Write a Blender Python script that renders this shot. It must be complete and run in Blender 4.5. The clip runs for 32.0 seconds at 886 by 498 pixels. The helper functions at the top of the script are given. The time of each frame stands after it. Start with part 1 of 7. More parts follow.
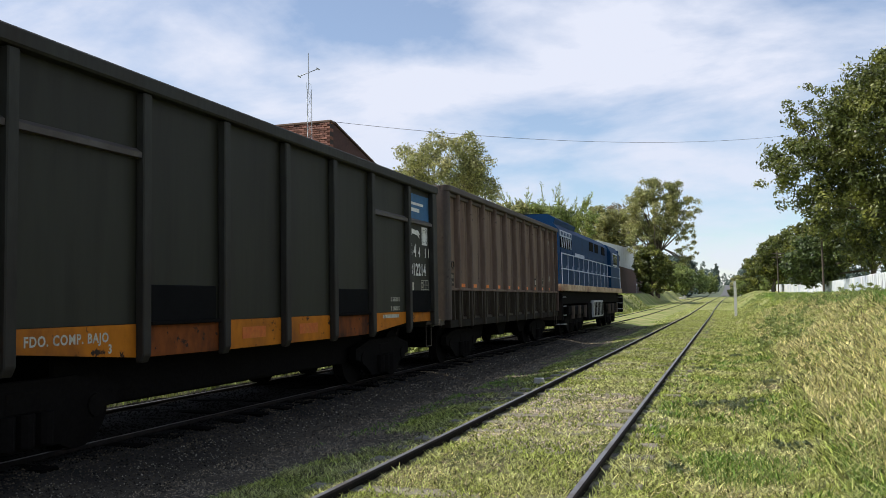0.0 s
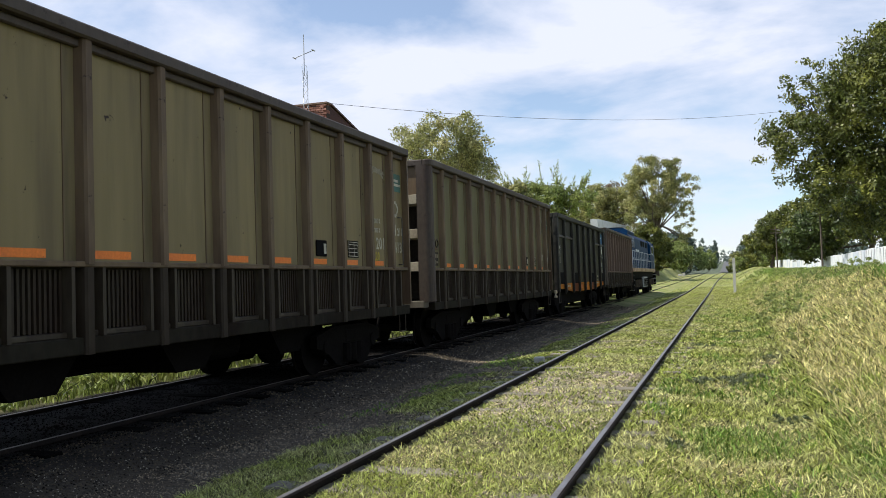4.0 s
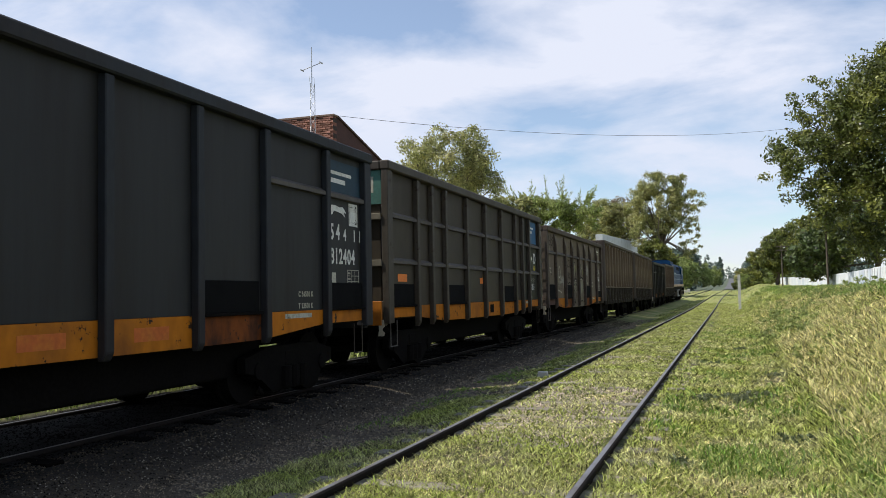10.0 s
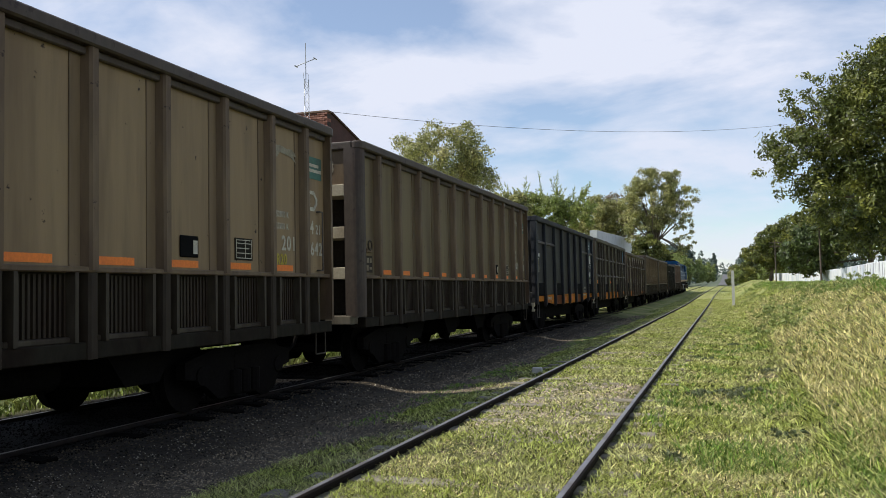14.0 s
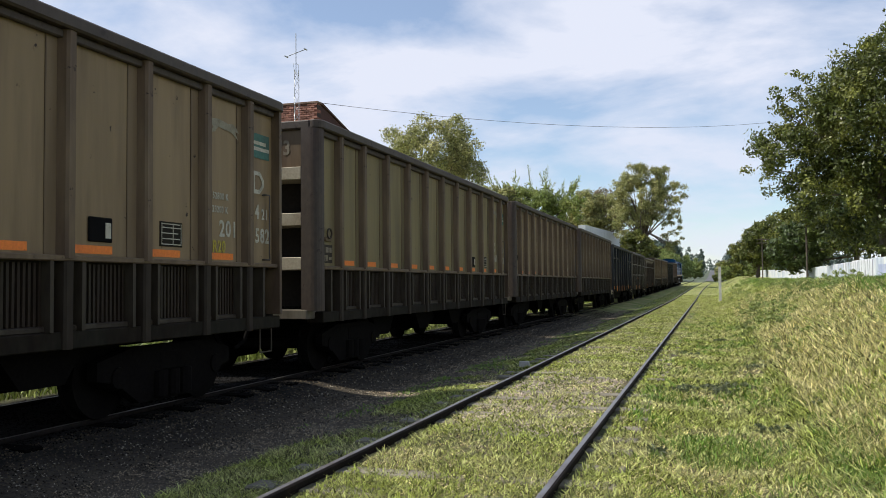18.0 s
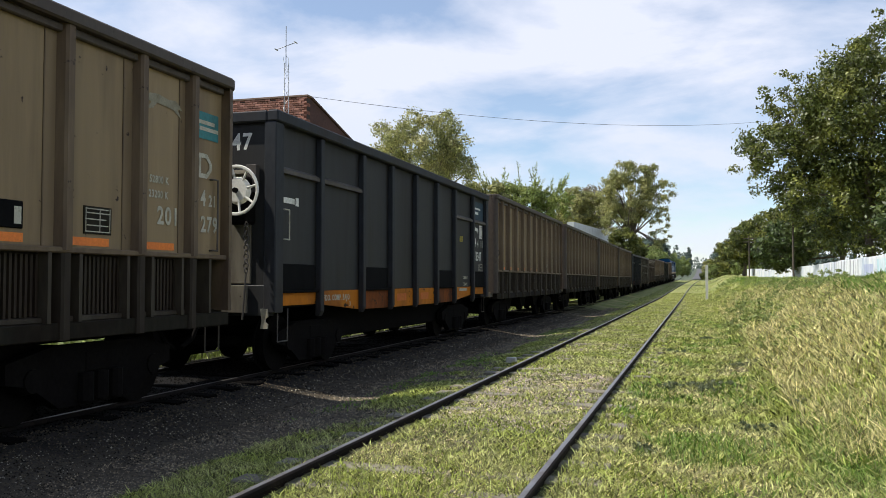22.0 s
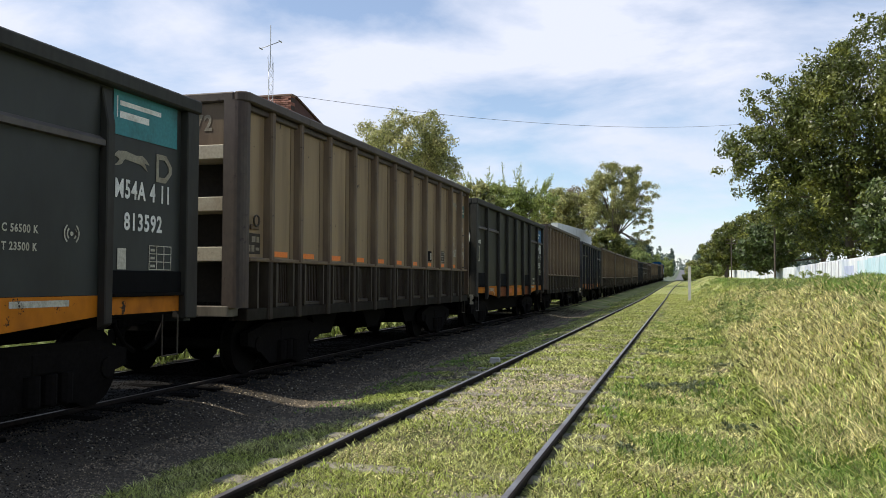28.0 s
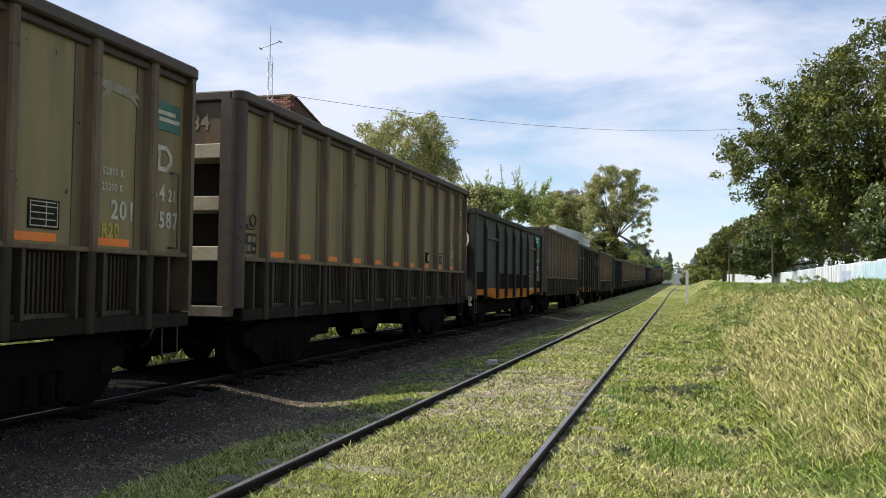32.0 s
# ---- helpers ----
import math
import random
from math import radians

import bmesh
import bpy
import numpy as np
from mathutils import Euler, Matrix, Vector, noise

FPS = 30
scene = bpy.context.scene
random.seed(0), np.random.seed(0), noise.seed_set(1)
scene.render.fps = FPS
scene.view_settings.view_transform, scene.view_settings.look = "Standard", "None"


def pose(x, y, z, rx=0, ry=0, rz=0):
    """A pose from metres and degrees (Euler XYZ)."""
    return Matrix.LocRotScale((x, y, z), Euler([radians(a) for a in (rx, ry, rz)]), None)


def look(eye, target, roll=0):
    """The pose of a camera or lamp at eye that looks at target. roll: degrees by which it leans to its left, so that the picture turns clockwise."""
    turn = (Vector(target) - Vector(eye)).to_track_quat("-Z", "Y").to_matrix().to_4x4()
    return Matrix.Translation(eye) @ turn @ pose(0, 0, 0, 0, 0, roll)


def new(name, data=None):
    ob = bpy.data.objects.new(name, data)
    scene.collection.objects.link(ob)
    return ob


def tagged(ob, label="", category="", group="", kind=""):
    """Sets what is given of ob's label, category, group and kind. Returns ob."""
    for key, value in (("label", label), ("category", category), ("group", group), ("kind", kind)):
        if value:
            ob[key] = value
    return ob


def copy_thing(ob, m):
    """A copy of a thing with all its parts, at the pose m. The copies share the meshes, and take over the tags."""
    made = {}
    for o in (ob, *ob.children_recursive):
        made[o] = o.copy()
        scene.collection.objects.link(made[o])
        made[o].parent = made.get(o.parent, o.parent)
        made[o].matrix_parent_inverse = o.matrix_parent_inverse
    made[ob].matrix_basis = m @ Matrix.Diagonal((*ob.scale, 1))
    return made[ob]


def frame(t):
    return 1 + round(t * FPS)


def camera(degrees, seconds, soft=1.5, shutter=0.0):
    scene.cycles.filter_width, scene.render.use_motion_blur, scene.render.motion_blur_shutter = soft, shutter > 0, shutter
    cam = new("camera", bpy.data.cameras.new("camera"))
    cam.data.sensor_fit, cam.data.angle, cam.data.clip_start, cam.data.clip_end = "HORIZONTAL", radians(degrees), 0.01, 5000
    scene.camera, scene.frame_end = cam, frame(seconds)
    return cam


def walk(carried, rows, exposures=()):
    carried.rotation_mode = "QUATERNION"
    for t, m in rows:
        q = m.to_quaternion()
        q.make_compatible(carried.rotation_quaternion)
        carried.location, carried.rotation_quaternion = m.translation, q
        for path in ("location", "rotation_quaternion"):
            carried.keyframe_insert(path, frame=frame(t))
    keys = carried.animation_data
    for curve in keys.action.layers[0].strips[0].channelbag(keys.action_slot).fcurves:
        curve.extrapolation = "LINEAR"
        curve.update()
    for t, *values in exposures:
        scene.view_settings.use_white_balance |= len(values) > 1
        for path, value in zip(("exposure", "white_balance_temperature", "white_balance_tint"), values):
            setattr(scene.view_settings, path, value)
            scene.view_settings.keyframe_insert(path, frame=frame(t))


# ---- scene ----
# ---------------------------------------------------------------- camera
EYE = (0.0, 0.0, 1.5)
# seconds, then the three turns in degrees
PATH = [
    (0, 93.58, 1.05, 18.31), (0.5, 93.68, 1.05, 18.06), (1, 93.99, 1.30, 18.03),
    (1.5, 93.64, 1.01, 17.43), (2, 92.72, 1.48, 17.68), (2.5, 92.23, 1.55, 18.08),
    (3, 92.29, 1.72, 18.33), (3.5, 92.32, 1.95, 18.41), (5.5, 92.02, 1.38, 17.66),
    (6, 92.08, 1.69, 18.14), (6.5, 92.57, 1.42, 17.89), (7, 92.97, 1.25, 17.98),
    (7.5, 92.79, 1.26, 17.93), (8, 92.23, 1.41, 17.82), (8.5, 92.20, 1.31, 18.39),
    (9, 92.14, 1.55, 18.58), (9.5, 92.69, 1.28, 18.24), (10, 93.17, 1.16, 18.56),
    (10.5, 93.00, 1.35, 18.43), (11, 92.92, 1.52, 18.24), (11.5, 92.96, 1.48, 18.38),
    (12, 93.08, 1.51, 18.65), (12.5, 93.10, 1.65, 18.54), (13, 92.71, 1.25, 18.06),
    (13.5, 92.98, 1.29, 18.28), (15.5, 92.52, 0.81, 17.65), (16, 92.68, 0.90, 17.61),
    (16.5, 92.54, 0.86, 17.38), (17, 92.42, 0.88, 17.55), (17.5, 92.42, 1.01, 17.96),
    (18, 92.42, 0.58, 17.39), (18.5, 92.24, 0.68, 17.36), (19, 92.15, 0.59, 16.96),
    (19.5, 91.91, 0.61, 16.99), (20, 92.08, 0.34, 16.97), (20.5, 92.04, 0.09, 16.51),
    (21, 92.19, -0.17, 16.26), (21.5, 92.02, -0.08, 16.29), (22, 92.11, -0.02, 16.59),
    (22.5, 92.05, 0.25, 16.75), (23, 91.99, 0.04, 16.11), (23.5, 92.30, -0.20, 16.25),
    (24, 92.18, -0.50, 16.42), (24.5, 92.13, -0.32, 16.22), (25, 92.69, -0.08, 16.32),
    (25.5, 92.74, 0.10, 16.08), (27.5, 92.26, 0.08, 15.86), (28, 92.13, -0.21, 15.52),
    (28.5, 92.10, -0.39, 15.43), (29, 92.31, -0.61, 15.64), (29.5, 92.42, -0.35, 16.14),
    (30, 92.43, -0.47, 15.88), (30.5, 92.62, -1.04, 15.34), (31, 92.53, -0.66, 15.38),
    (31.5, 92.21, -0.43, 15.14), (32, 92.24, -0.70, 15.37),
]
cam = camera(55.0, 32.0, soft=0.45)
walk(cam, [(t, pose(*EYE, a, b, c)) for t, a, b, c in PATH], exposures=[(0.0, -0.05), (2.0, -0.03), (3.0, 0.08), (6.0, 0.05), (8.0, 0.0), (10.0, -0.04), (13.0, -0.07), (17.0, -0.06), (20.0, -0.03), (22.0, 0.05), (25.0, 0.05), (32.0, 0.06)])

# ---------------------------------------------------------------- sky and sun
SUN_TO = Vector((-1.0, -0.37, 1.50)).normalized()
world = bpy.data.worlds.new("sky")
scene.world = world
world.use_nodes = True
wn, wl = world.node_tree.nodes, world.node_tree.links
wn.clear()
w_out = wn.new("ShaderNodeOutputWorld")
w_bg = wn.new("ShaderNodeBackground")
w_sky = wn.new("ShaderNodeTexSky")
w_sky.sky_type = "NISHITA"
w_sky.sun_disc = False
w_sky.sun_elevation = math.asin(SUN_TO.z)
w_sky.sun_rotation = math.atan2(SUN_TO.x, SUN_TO.y)
w_sky.air_density, w_sky.dust_density, w_sky.ozone_density = 1.0, 0.2, 3.0
w_tc = wn.new("ShaderNodeTexCoord")
# a flat cloud layer: the direction divided by its height
w_sep = wn.new("ShaderNodeSeparateXYZ")
wl.new(w_tc.outputs["Generated"], w_sep.inputs[0])
w_h = wn.new("ShaderNodeMath"); w_h.operation = "MAXIMUM"; w_h.inputs[1].default_value = 0.0
wl.new(w_sep.outputs["Z"], w_h.inputs[0])
w_h2 = wn.new("ShaderNodeMath"); w_h2.operation = "ADD"; w_h2.inputs[1].default_value = 0.26
wl.new(w_h.outputs[0], w_h2.inputs[0])
w_dx = wn.new("ShaderNodeMath"); w_dx.operation = "DIVIDE"
w_dy = wn.new("ShaderNodeMath"); w_dy.operation = "DIVIDE"
wl.new(w_sep.outputs["X"], w_dx.inputs[0]); wl.new(w_h2.outputs[0], w_dx.inputs[1])
wl.new(w_sep.outputs["Y"], w_dy.inputs[0]); wl.new(w_h2.outputs[0], w_dy.inputs[1])
w_com = wn.new("ShaderNodeCombineXYZ")
wl.new(w_dx.outputs[0], w_com.inputs["X"]); wl.new(w_dy.outputs[0], w_com.inputs["Y"])
w_map = wn.new("ShaderNodeMapping")
w_map.inputs["Scale"].default_value = (0.75, 0.95, 1.0)
w_map.inputs["Rotation"].default_value = (0, 0, 0.25)
w_map.inputs["Location"].default_value = (0.6, 3.1, 0.0)
wl.new(w_com.outputs[0], w_map.inputs[0])
w_n = wn.new("ShaderNodeTexNoise")
w_n.inputs["Scale"].default_value, w_n.inputs["Detail"].default_value = 2.0, 9.0
w_n.inputs["Roughness"].default_value, w_n.inputs["Distortion"].default_value = 0.55, 0.25
wl.new(w_map.outputs[0], w_n.inputs["Vector"])
w_r = wn.new("ShaderNodeValToRGB")
w_r.color_ramp.elements[0].position, w_r.color_ramp.elements[1].position = 0.39, 0.58
w_r.color_ramp.elements[0].color = (0.18, 0.18, 0.18, 1)
w_r.color_ramp.elements[1].color = (1.0, 1.0, 1.0, 1)
wl.new(w_n.outputs["Fac"], w_r.inputs[0])
w_mix = wn.new("ShaderNodeMix"); w_mix.data_type = "RGBA"
w_mix.inputs[7].default_value = (5.55, 5.85, 6.8, 1)
# the veil thins out towards the zenith
w_thin = wn.new("ShaderNodeMapRange"); w_thin.interpolation_type = "SMOOTHSTEP"
w_thin.inputs["From Min"].default_value, w_thin.inputs["From Max"].default_value = 0.36, 0.85
w_thin.inputs["To Min"].default_value, w_thin.inputs["To Max"].default_value = 1.0, 0.25
wl.new(w_sep.outputs["Z"], w_thin.inputs[0])
w_veil = wn.new("ShaderNodeMath"); w_veil.operation = "MULTIPLY"
wl.new(w_r.outputs["Color"], w_veil.inputs[0]); wl.new(w_thin.outputs[0], w_veil.inputs[1])
# and is thin again just above the horizon
w_low = wn.new("ShaderNodeMapRange")
w_low.inputs["From Max"].default_value = 0.22
w_low.inputs["To Min"].default_value, w_low.inputs["To Max"].default_value = 0.62, 1.0
wl.new(w_sep.outputs["Z"], w_low.inputs[0])
w_veil2 = wn.new("ShaderNodeMath"); w_veil2.operation = "MULTIPLY"
wl.new(w_veil.outputs[0], w_veil2.inputs[0]); wl.new(w_low.outputs[0], w_veil2.inputs[1])
wl.new(w_veil2.outputs[0], w_mix.inputs[0])
wl.new(w_sky.outputs[0], w_mix.inputs[6])
wl.new(w_mix.outputs[2], w_bg.inputs[0])
w_bg.inputs[1].default_value = 0.148
wl.new(w_bg.outputs[0], w_out.inputs[0])

sun = new("sun", bpy.data.lights.new("sun", "SUN"))
sun.data.energy, sun.data.angle, sun.data.color = 5.0, radians(0.55), (1.0, 0.95, 0.86)
sun.matrix_world = look((0, 0, 30), Vector((0, 0, 30)) - SUN_TO)


# ---------------------------------------------------------------- materials
def mat(name, base, rough=0.75, metal=0.0, other=None, s1=1.2, s2=22.0, var=0.3, amount=0.5,
        bump=0.1, streak=1.0, rand=0.0, island=0.0, spec=0.35, trans=0.0, chips=0.0):
    """A procedural surface: base colour, a second colour in patches, fine grain, relief."""
    m = bpy.data.materials.new(name)
    m.use_nodes = True
    n, l = m.node_tree.nodes, m.node_tree.links
    b = n["Principled BSDF"]
    tc = n.new("ShaderNodeTexCoord")
    mp = n.new("ShaderNodeMapping")
    mp.inputs["Scale"].default_value = (1, 1, streak)
    l.new(tc.outputs["Object"], mp.inputs[0])
    n1 = n.new("ShaderNodeTexNoise")
    n1.inputs["Scale"].default_value, n1.inputs["Detail"].default_value = s1, 5
    n1.inputs["Roughness"].default_value = 0.62
    l.new(mp.outputs[0], n1.inputs["Vector"])
    n2 = n.new("ShaderNodeTexNoise")
    n2.inputs["Scale"].default_value, n2.inputs["Detail"].default_value = s2, 4
    l.new(mp.outputs[0], n2.inputs["Vector"])
    r1 = n.new("ShaderNodeValToRGB")
    r1.color_ramp.elements[0].position = 0.62 - 0.32 * amount
    r1.color_ramp.elements[1].position = 0.80 - 0.24 * amount
    l.new(n1.outputs["Fac"], r1.inputs[0])
    mx = n.new("ShaderNodeMix"); mx.data_type = "RGBA"
    o = other or tuple(c * 0.6 for c in base)
    mx.inputs[6].default_value, mx.inputs[7].default_value = (*base, 1), (*o, 1)
    l.new(r1.outputs[0], mx.inputs[0])
    mr = n.new("ShaderNodeMapRange")
    mr.inputs["From Min"].default_value, mr.inputs["From Max"].default_value = 0.25, 0.75
    mr.inputs["To Min"].default_value, mr.inputs["To Max"].default_value = 1 - var, 1 + var
    l.new(n2.outputs["Fac"], mr.inputs[0])
    val = mr.outputs[0]
    if rand or island:
        src = n.new("ShaderNodeObjectInfo" if rand else "ShaderNodeNewGeometry")
        m2 = n.new("ShaderNodeMapRange")
        a = rand or island
        m2.inputs["To Min"].default_value, m2.inputs["To Max"].default_value = 1 - a, 1 + a
        l.new(src.outputs["Random" if rand else "Random Per Island"], m2.inputs[0])
        mm = n.new("ShaderNodeMath"); mm.operation = "MULTIPLY"
        l.new(val, mm.inputs[0]); l.new(m2.outputs[0], mm.inputs[1])
        val = mm.outputs[0]
    col = mx.outputs[2]
    if chips:
        n3 = n.new("ShaderNodeTexNoise")
        n3.inputs["Scale"].default_value, n3.inputs["Detail"].default_value = 5.5, 7
        n3.inputs["Roughness"].default_value = 0.68
        l.new(tc.outputs["Object"], n3.inputs["Vector"])
        r3 = n.new("ShaderNodeValToRGB")
        r3.color_ramp.elements[0].position, r3.color_ramp.elements[1].position = 0.70 - 0.08 * chips, 0.73 - 0.08 * chips
        l.new(n3.outputs["Fac"], r3.inputs[0])
        m3 = n.new("ShaderNodeMix"); m3.data_type = "RGBA"
        m3.inputs[7].default_value = (0.030, 0.018, 0.012, 1)
        l.new(r3.outputs[0], m3.inputs[0])
        l.new(col, m3.inputs[6])
        col = m3.outputs[2]
    hs = n.new("ShaderNodeHueSaturation")
    l.new(col, hs.inputs["Color"])
    l.new(val, hs.inputs["Value"])
    l.new(hs.outputs[0], b.inputs["Base Color"])
    b.inputs["Roughness"].default_value, b.inputs["Metallic"].default_value = rough, metal
    b.inputs["Specular IOR Level"].default_value = spec
    if trans:
        b.inputs["Transmission Weight"].default_value = 0.0
        tl = n.new("ShaderNodeBsdfTranslucent")
        ms = n.new("ShaderNodeMixShader")
        ms.inputs[0].default_value = trans
        l.new(hs.outputs[0], tl.inputs["Color"])
        l.new(b.outputs[0], ms.inputs[1]); l.new(tl.outputs[0], ms.inputs[2])
        l.new(ms.outputs[0], n["Material Output"].inputs["Surface"])
    if bump:
        bp = n.new("ShaderNodeBump")
        bp.inputs["Strength"].default_value, bp.inputs["Distance"].default_value = bump, 0.02
        l.new(n2.outputs["Fac"], bp.inputs["Height"])
        l.new(bp.outputs[0], b.inputs["Normal"])
    return m


def brick_mat():
    """Weathered red bricks with dark joints and stained courses."""
    m = mat("red_brick", (0.5, 0.5, 0.5), 0.92, 0, (0.30, 0.28, 0.27), 0.45, 7, 0.25, 0.5, 0.1)
    n, l = m.node_tree.nodes, m.node_tree.links
    b = n["Principled BSDF"]
    old = b.inputs["Base Color"].links[0].from_socket
    tc = n.new("ShaderNodeTexCoord")
    mp = n.new("ShaderNodeMapping")
    mp.inputs["Rotation"].default_value = (radians(90), 0, 0)
    l.new(tc.outputs["Object"], mp.inputs[0])
    br = n.new("ShaderNodeTexBrick")
    br.inputs["Color1"].default_value = (0.52, 0.22, 0.15, 1)
    br.inputs["Color2"].default_value = (0.24, 0.105, 0.08, 1)
    br.inputs["Mortar"].default_value = (0.12, 0.09, 0.075, 1)
    br.inputs["Scale"].default_value = 1.0
    br.inputs["Mortar Size"].default_value = 0.018
    br.inputs["Brick Width"].default_value, br.inputs["Row Height"].default_value = 0.55, 0.19
    l.new(mp.outputs[0], br.inputs["Vector"])
    mx = n.new("ShaderNodeMix"); mx.data_type = "RGBA"; mx.blend_type = "MULTIPLY"
    mx.inputs[0].default_value = 1.0
    l.new(br.outputs["Color"], mx.inputs[6]); l.new(old, mx.inputs[7])
    l.new(mx.outputs[2], b.inputs["Base Color"])
    return m


M_HOP = mat("hopper_paint", (0.252, 0.182, 0.098), 0.5, 0, (0.170, 0.118, 0.066), 2.4, 7, 0.10, 0.5, 0.03, 0.10, rand=0.07, spec=0.18, chips=0.5)
# strip paints are darker panel paints, standing for the ribs' shadow side
M_HOPS = mat("shaded_strip_paint", (0.188, 0.136, 0.080), 0.52, 0, (0.138, 0.096, 0.052), 2.6, 8, 0.12, 0.5, 0.03, 0.10, rand=0.06, spec=0.18, chips=0.5)
M_HOPR = mat("rusty_hopper_paint", (0.170, 0.120, 0.080), 0.75, 0, (0.105, 0.062, 0.040), 2.6, 8, 0.14, 0.55, 0.04, 0.10, rand=0.06, chips=1.0)
M_HOPR2 = mat("rusty_rib_paint", (0.145, 0.100, 0.072), 0.78, 0, (0.070, 0.042, 0.029), 2.4, 16, 0.2, 0.5, 0.08, 0.2, rand=0.08, chips=0.6)
M_HOPG = mat("green_grey_hopper_paint", (0.214, 0.172, 0.082), 0.5, 0, (0.150, 0.120, 0.062), 2.4, 7, 0.10, 0.5, 0.03, 0.10, rand=0.07, spec=0.18, chips=0.4)
M_HOPGS = mat("green_grey_shaded_strip", (0.164, 0.132, 0.068), 0.52, 0, (0.090, 0.072, 0.038), 2.6, 8, 0.12, 0.5, 0.03, 0.10, rand=0.06, spec=0.18, chips=0.4)
M_HOPE = mat("olive_hopper_paint", (0.140, 0.130, 0.062), 0.5, 0, (0.105, 0.092, 0.046), 2.4, 7, 0.10, 0.5, 0.03, 0.10, rand=0.07, spec=0.18, chips=0.5)
M_HOPES = mat("olive_shaded_strip", (0.112, 0.100, 0.050), 0.52, 0, (0.082, 0.068, 0.036), 2.6, 8, 0.12, 0.5, 0.03, 0.10, rand=0.06, spec=0.18, chips=0.5)
M_HOPD = mat("sooty_hopper_paint", (0.152, 0.120, 0.064), 0.5, 0, (0.100, 0.074, 0.040), 2.4, 7, 0.10, 0.5, 0.03, 0.10, rand=0.07, spec=0.18, chips=0.5)
M_HOPDS = mat("sooty_shaded_strip", (0.112, 0.086, 0.049), 0.52, 0, (0.078, 0.056, 0.030), 2.6, 8, 0.12, 0.5, 0.03, 0.10, rand=0.06, spec=0.18, chips=0.5)
M_HOP2 = mat("hopper_rib_paint", (0.140, 0.099, 0.057), 0.55, 0, (0.085, 0.055, 0.034), 2.2, 12, 0.18, 0.5, 0.06, 0.2, rand=0.08, spec=0.24, chips=0.5)
M_CHORD = mat("rusty_chord_paint", (0.056, 0.042, 0.030), 0.6, 0, (0.045, 0.028, 0.019), 1.5, 18, 0.2, 0.5, 0.08, 0.5, spec=0.4, chips=1.2)
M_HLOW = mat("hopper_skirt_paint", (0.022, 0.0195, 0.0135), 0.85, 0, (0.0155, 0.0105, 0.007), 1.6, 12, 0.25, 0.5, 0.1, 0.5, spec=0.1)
M_DARK = mat("gondola_paint", (0.0225, 0.0225, 0.0142), 0.55, 0, (0.0150, 0.0135, 0.0085), 2.2, 9, 0.14, 0.5, 0.03, 0.12, rand=0.08, spec=0.2)
M_DARK2 = mat("gondola_rib_paint", (0.030, 0.030, 0.024), 0.68, 0, (0.023, 0.019, 0.014), 1.2, 15, 0.25, 0.5, 0.08, 0.3, spec=0.25)
M_BLUEG = mat("blue_grey_paint", (0.0255, 0.0258, 0.0255), 0.58, 0, (0.018, 0.016, 0.0145), 2.2, 9, 0.12, 0.5, 0.03, 0.12, rand=0.06, spec=0.22)
M_BLUEG2 = mat("blue_grey_rib_paint", (0.022, 0.025, 0.029), 0.66, 0, (0.022, 0.019, 0.018), 1.2, 15, 0.2, 0.5, 0.06, 0.4, spec=0.25)
M_GREY = mat("worn_grey_paint", (0.132, 0.102, 0.070), 0.55, 0, (0.085, 0.062, 0.042), 2.2, 9, 0.16, 0.5, 0.05, 0.14, rand=0.07, spec=0.2, chips=1.1)
# worn paint made lighter, for the light that upward ledges catch
M_LEDGE = mat("worn_lit_paint", (0.085, 0.076, 0.066), 0.7, 0, (0.055, 0.045, 0.037), 1.2, 12, 0.2, 0.5, 0.06, 0.5)
M_GRID = mat("soot_grey_paint", (0.045, 0.036, 0.024), 0.55, 0, (0.032, 0.025, 0.017), 0.8, 6, 0.12, 0.5, 0.04, 0.6, rand=0.08, spec=0.24, chips=0.7)
M_GRID2 = mat("soot_grey_rib_paint", (0.055, 0.046, 0.034), 0.55, 0, (0.038, 0.028, 0.019), 1.2, 12, 0.2, 0.5, 0.06, 0.5, spec=0.26, chips=1.1)
M_GREY2 = mat("worn_grey_rib_paint", (0.074, 0.056, 0.040), 0.78, 0, (0.06, 0.042, 0.03), 1.4, 14, 0.25, 0.5, 0.08, 0.3, chips=1.3)
# beige end paint, lightened further for the sunlight on the rear ends
M_ENDP = mat("pale_lit_end_paint", (0.34, 0.30, 0.225), 0.7, 0, (0.22, 0.175, 0.12), 2.0, 10, 0.18, 0.45, 0.05, 0.2, spec=0.25, chips=1.0)
M_ENDD = mat("dusty_end_paint", (0.15, 0.132, 0.098), 0.75, 0, (0.07, 0.056, 0.040), 2.0, 10, 0.2, 0.5, 0.06, 0.2, spec=0.2, chips=0.9)
M_STIFF = mat("worn_stiffener_paint", (0.060, 0.050, 0.034), 0.6, 0, (0.032, 0.023, 0.016), 2.4, 14, 0.2, 0.5, 0.06, 0.3, spec=0.2, chips=0.8)
M_PLNAVY = mat("navy_panel_paint", (0.009, 0.036, 0.058), 0.6, 0, (0.008, 0.026, 0.042), 2.5, 30, 0.15, 0.4, 0.0)
M_ORANGE = mat("orange_sill_paint", (0.45, 0.148, 0.008), 0.65, 0, (0.25, 0.085, 0.014), 1.3, 9, 0.15, 0.45, 0.05, 0.6, chips=1.2, spec=0.15)
M_ORANGE2 = mat("burnt_orange_paint", (0.19, 0.052, 0.009), 0.7, 0, (0.05, 0.018, 0.008), 1.8, 9, 0.2, 0.55, 0.05, 0.6, chips=1.2, spec=0.15)
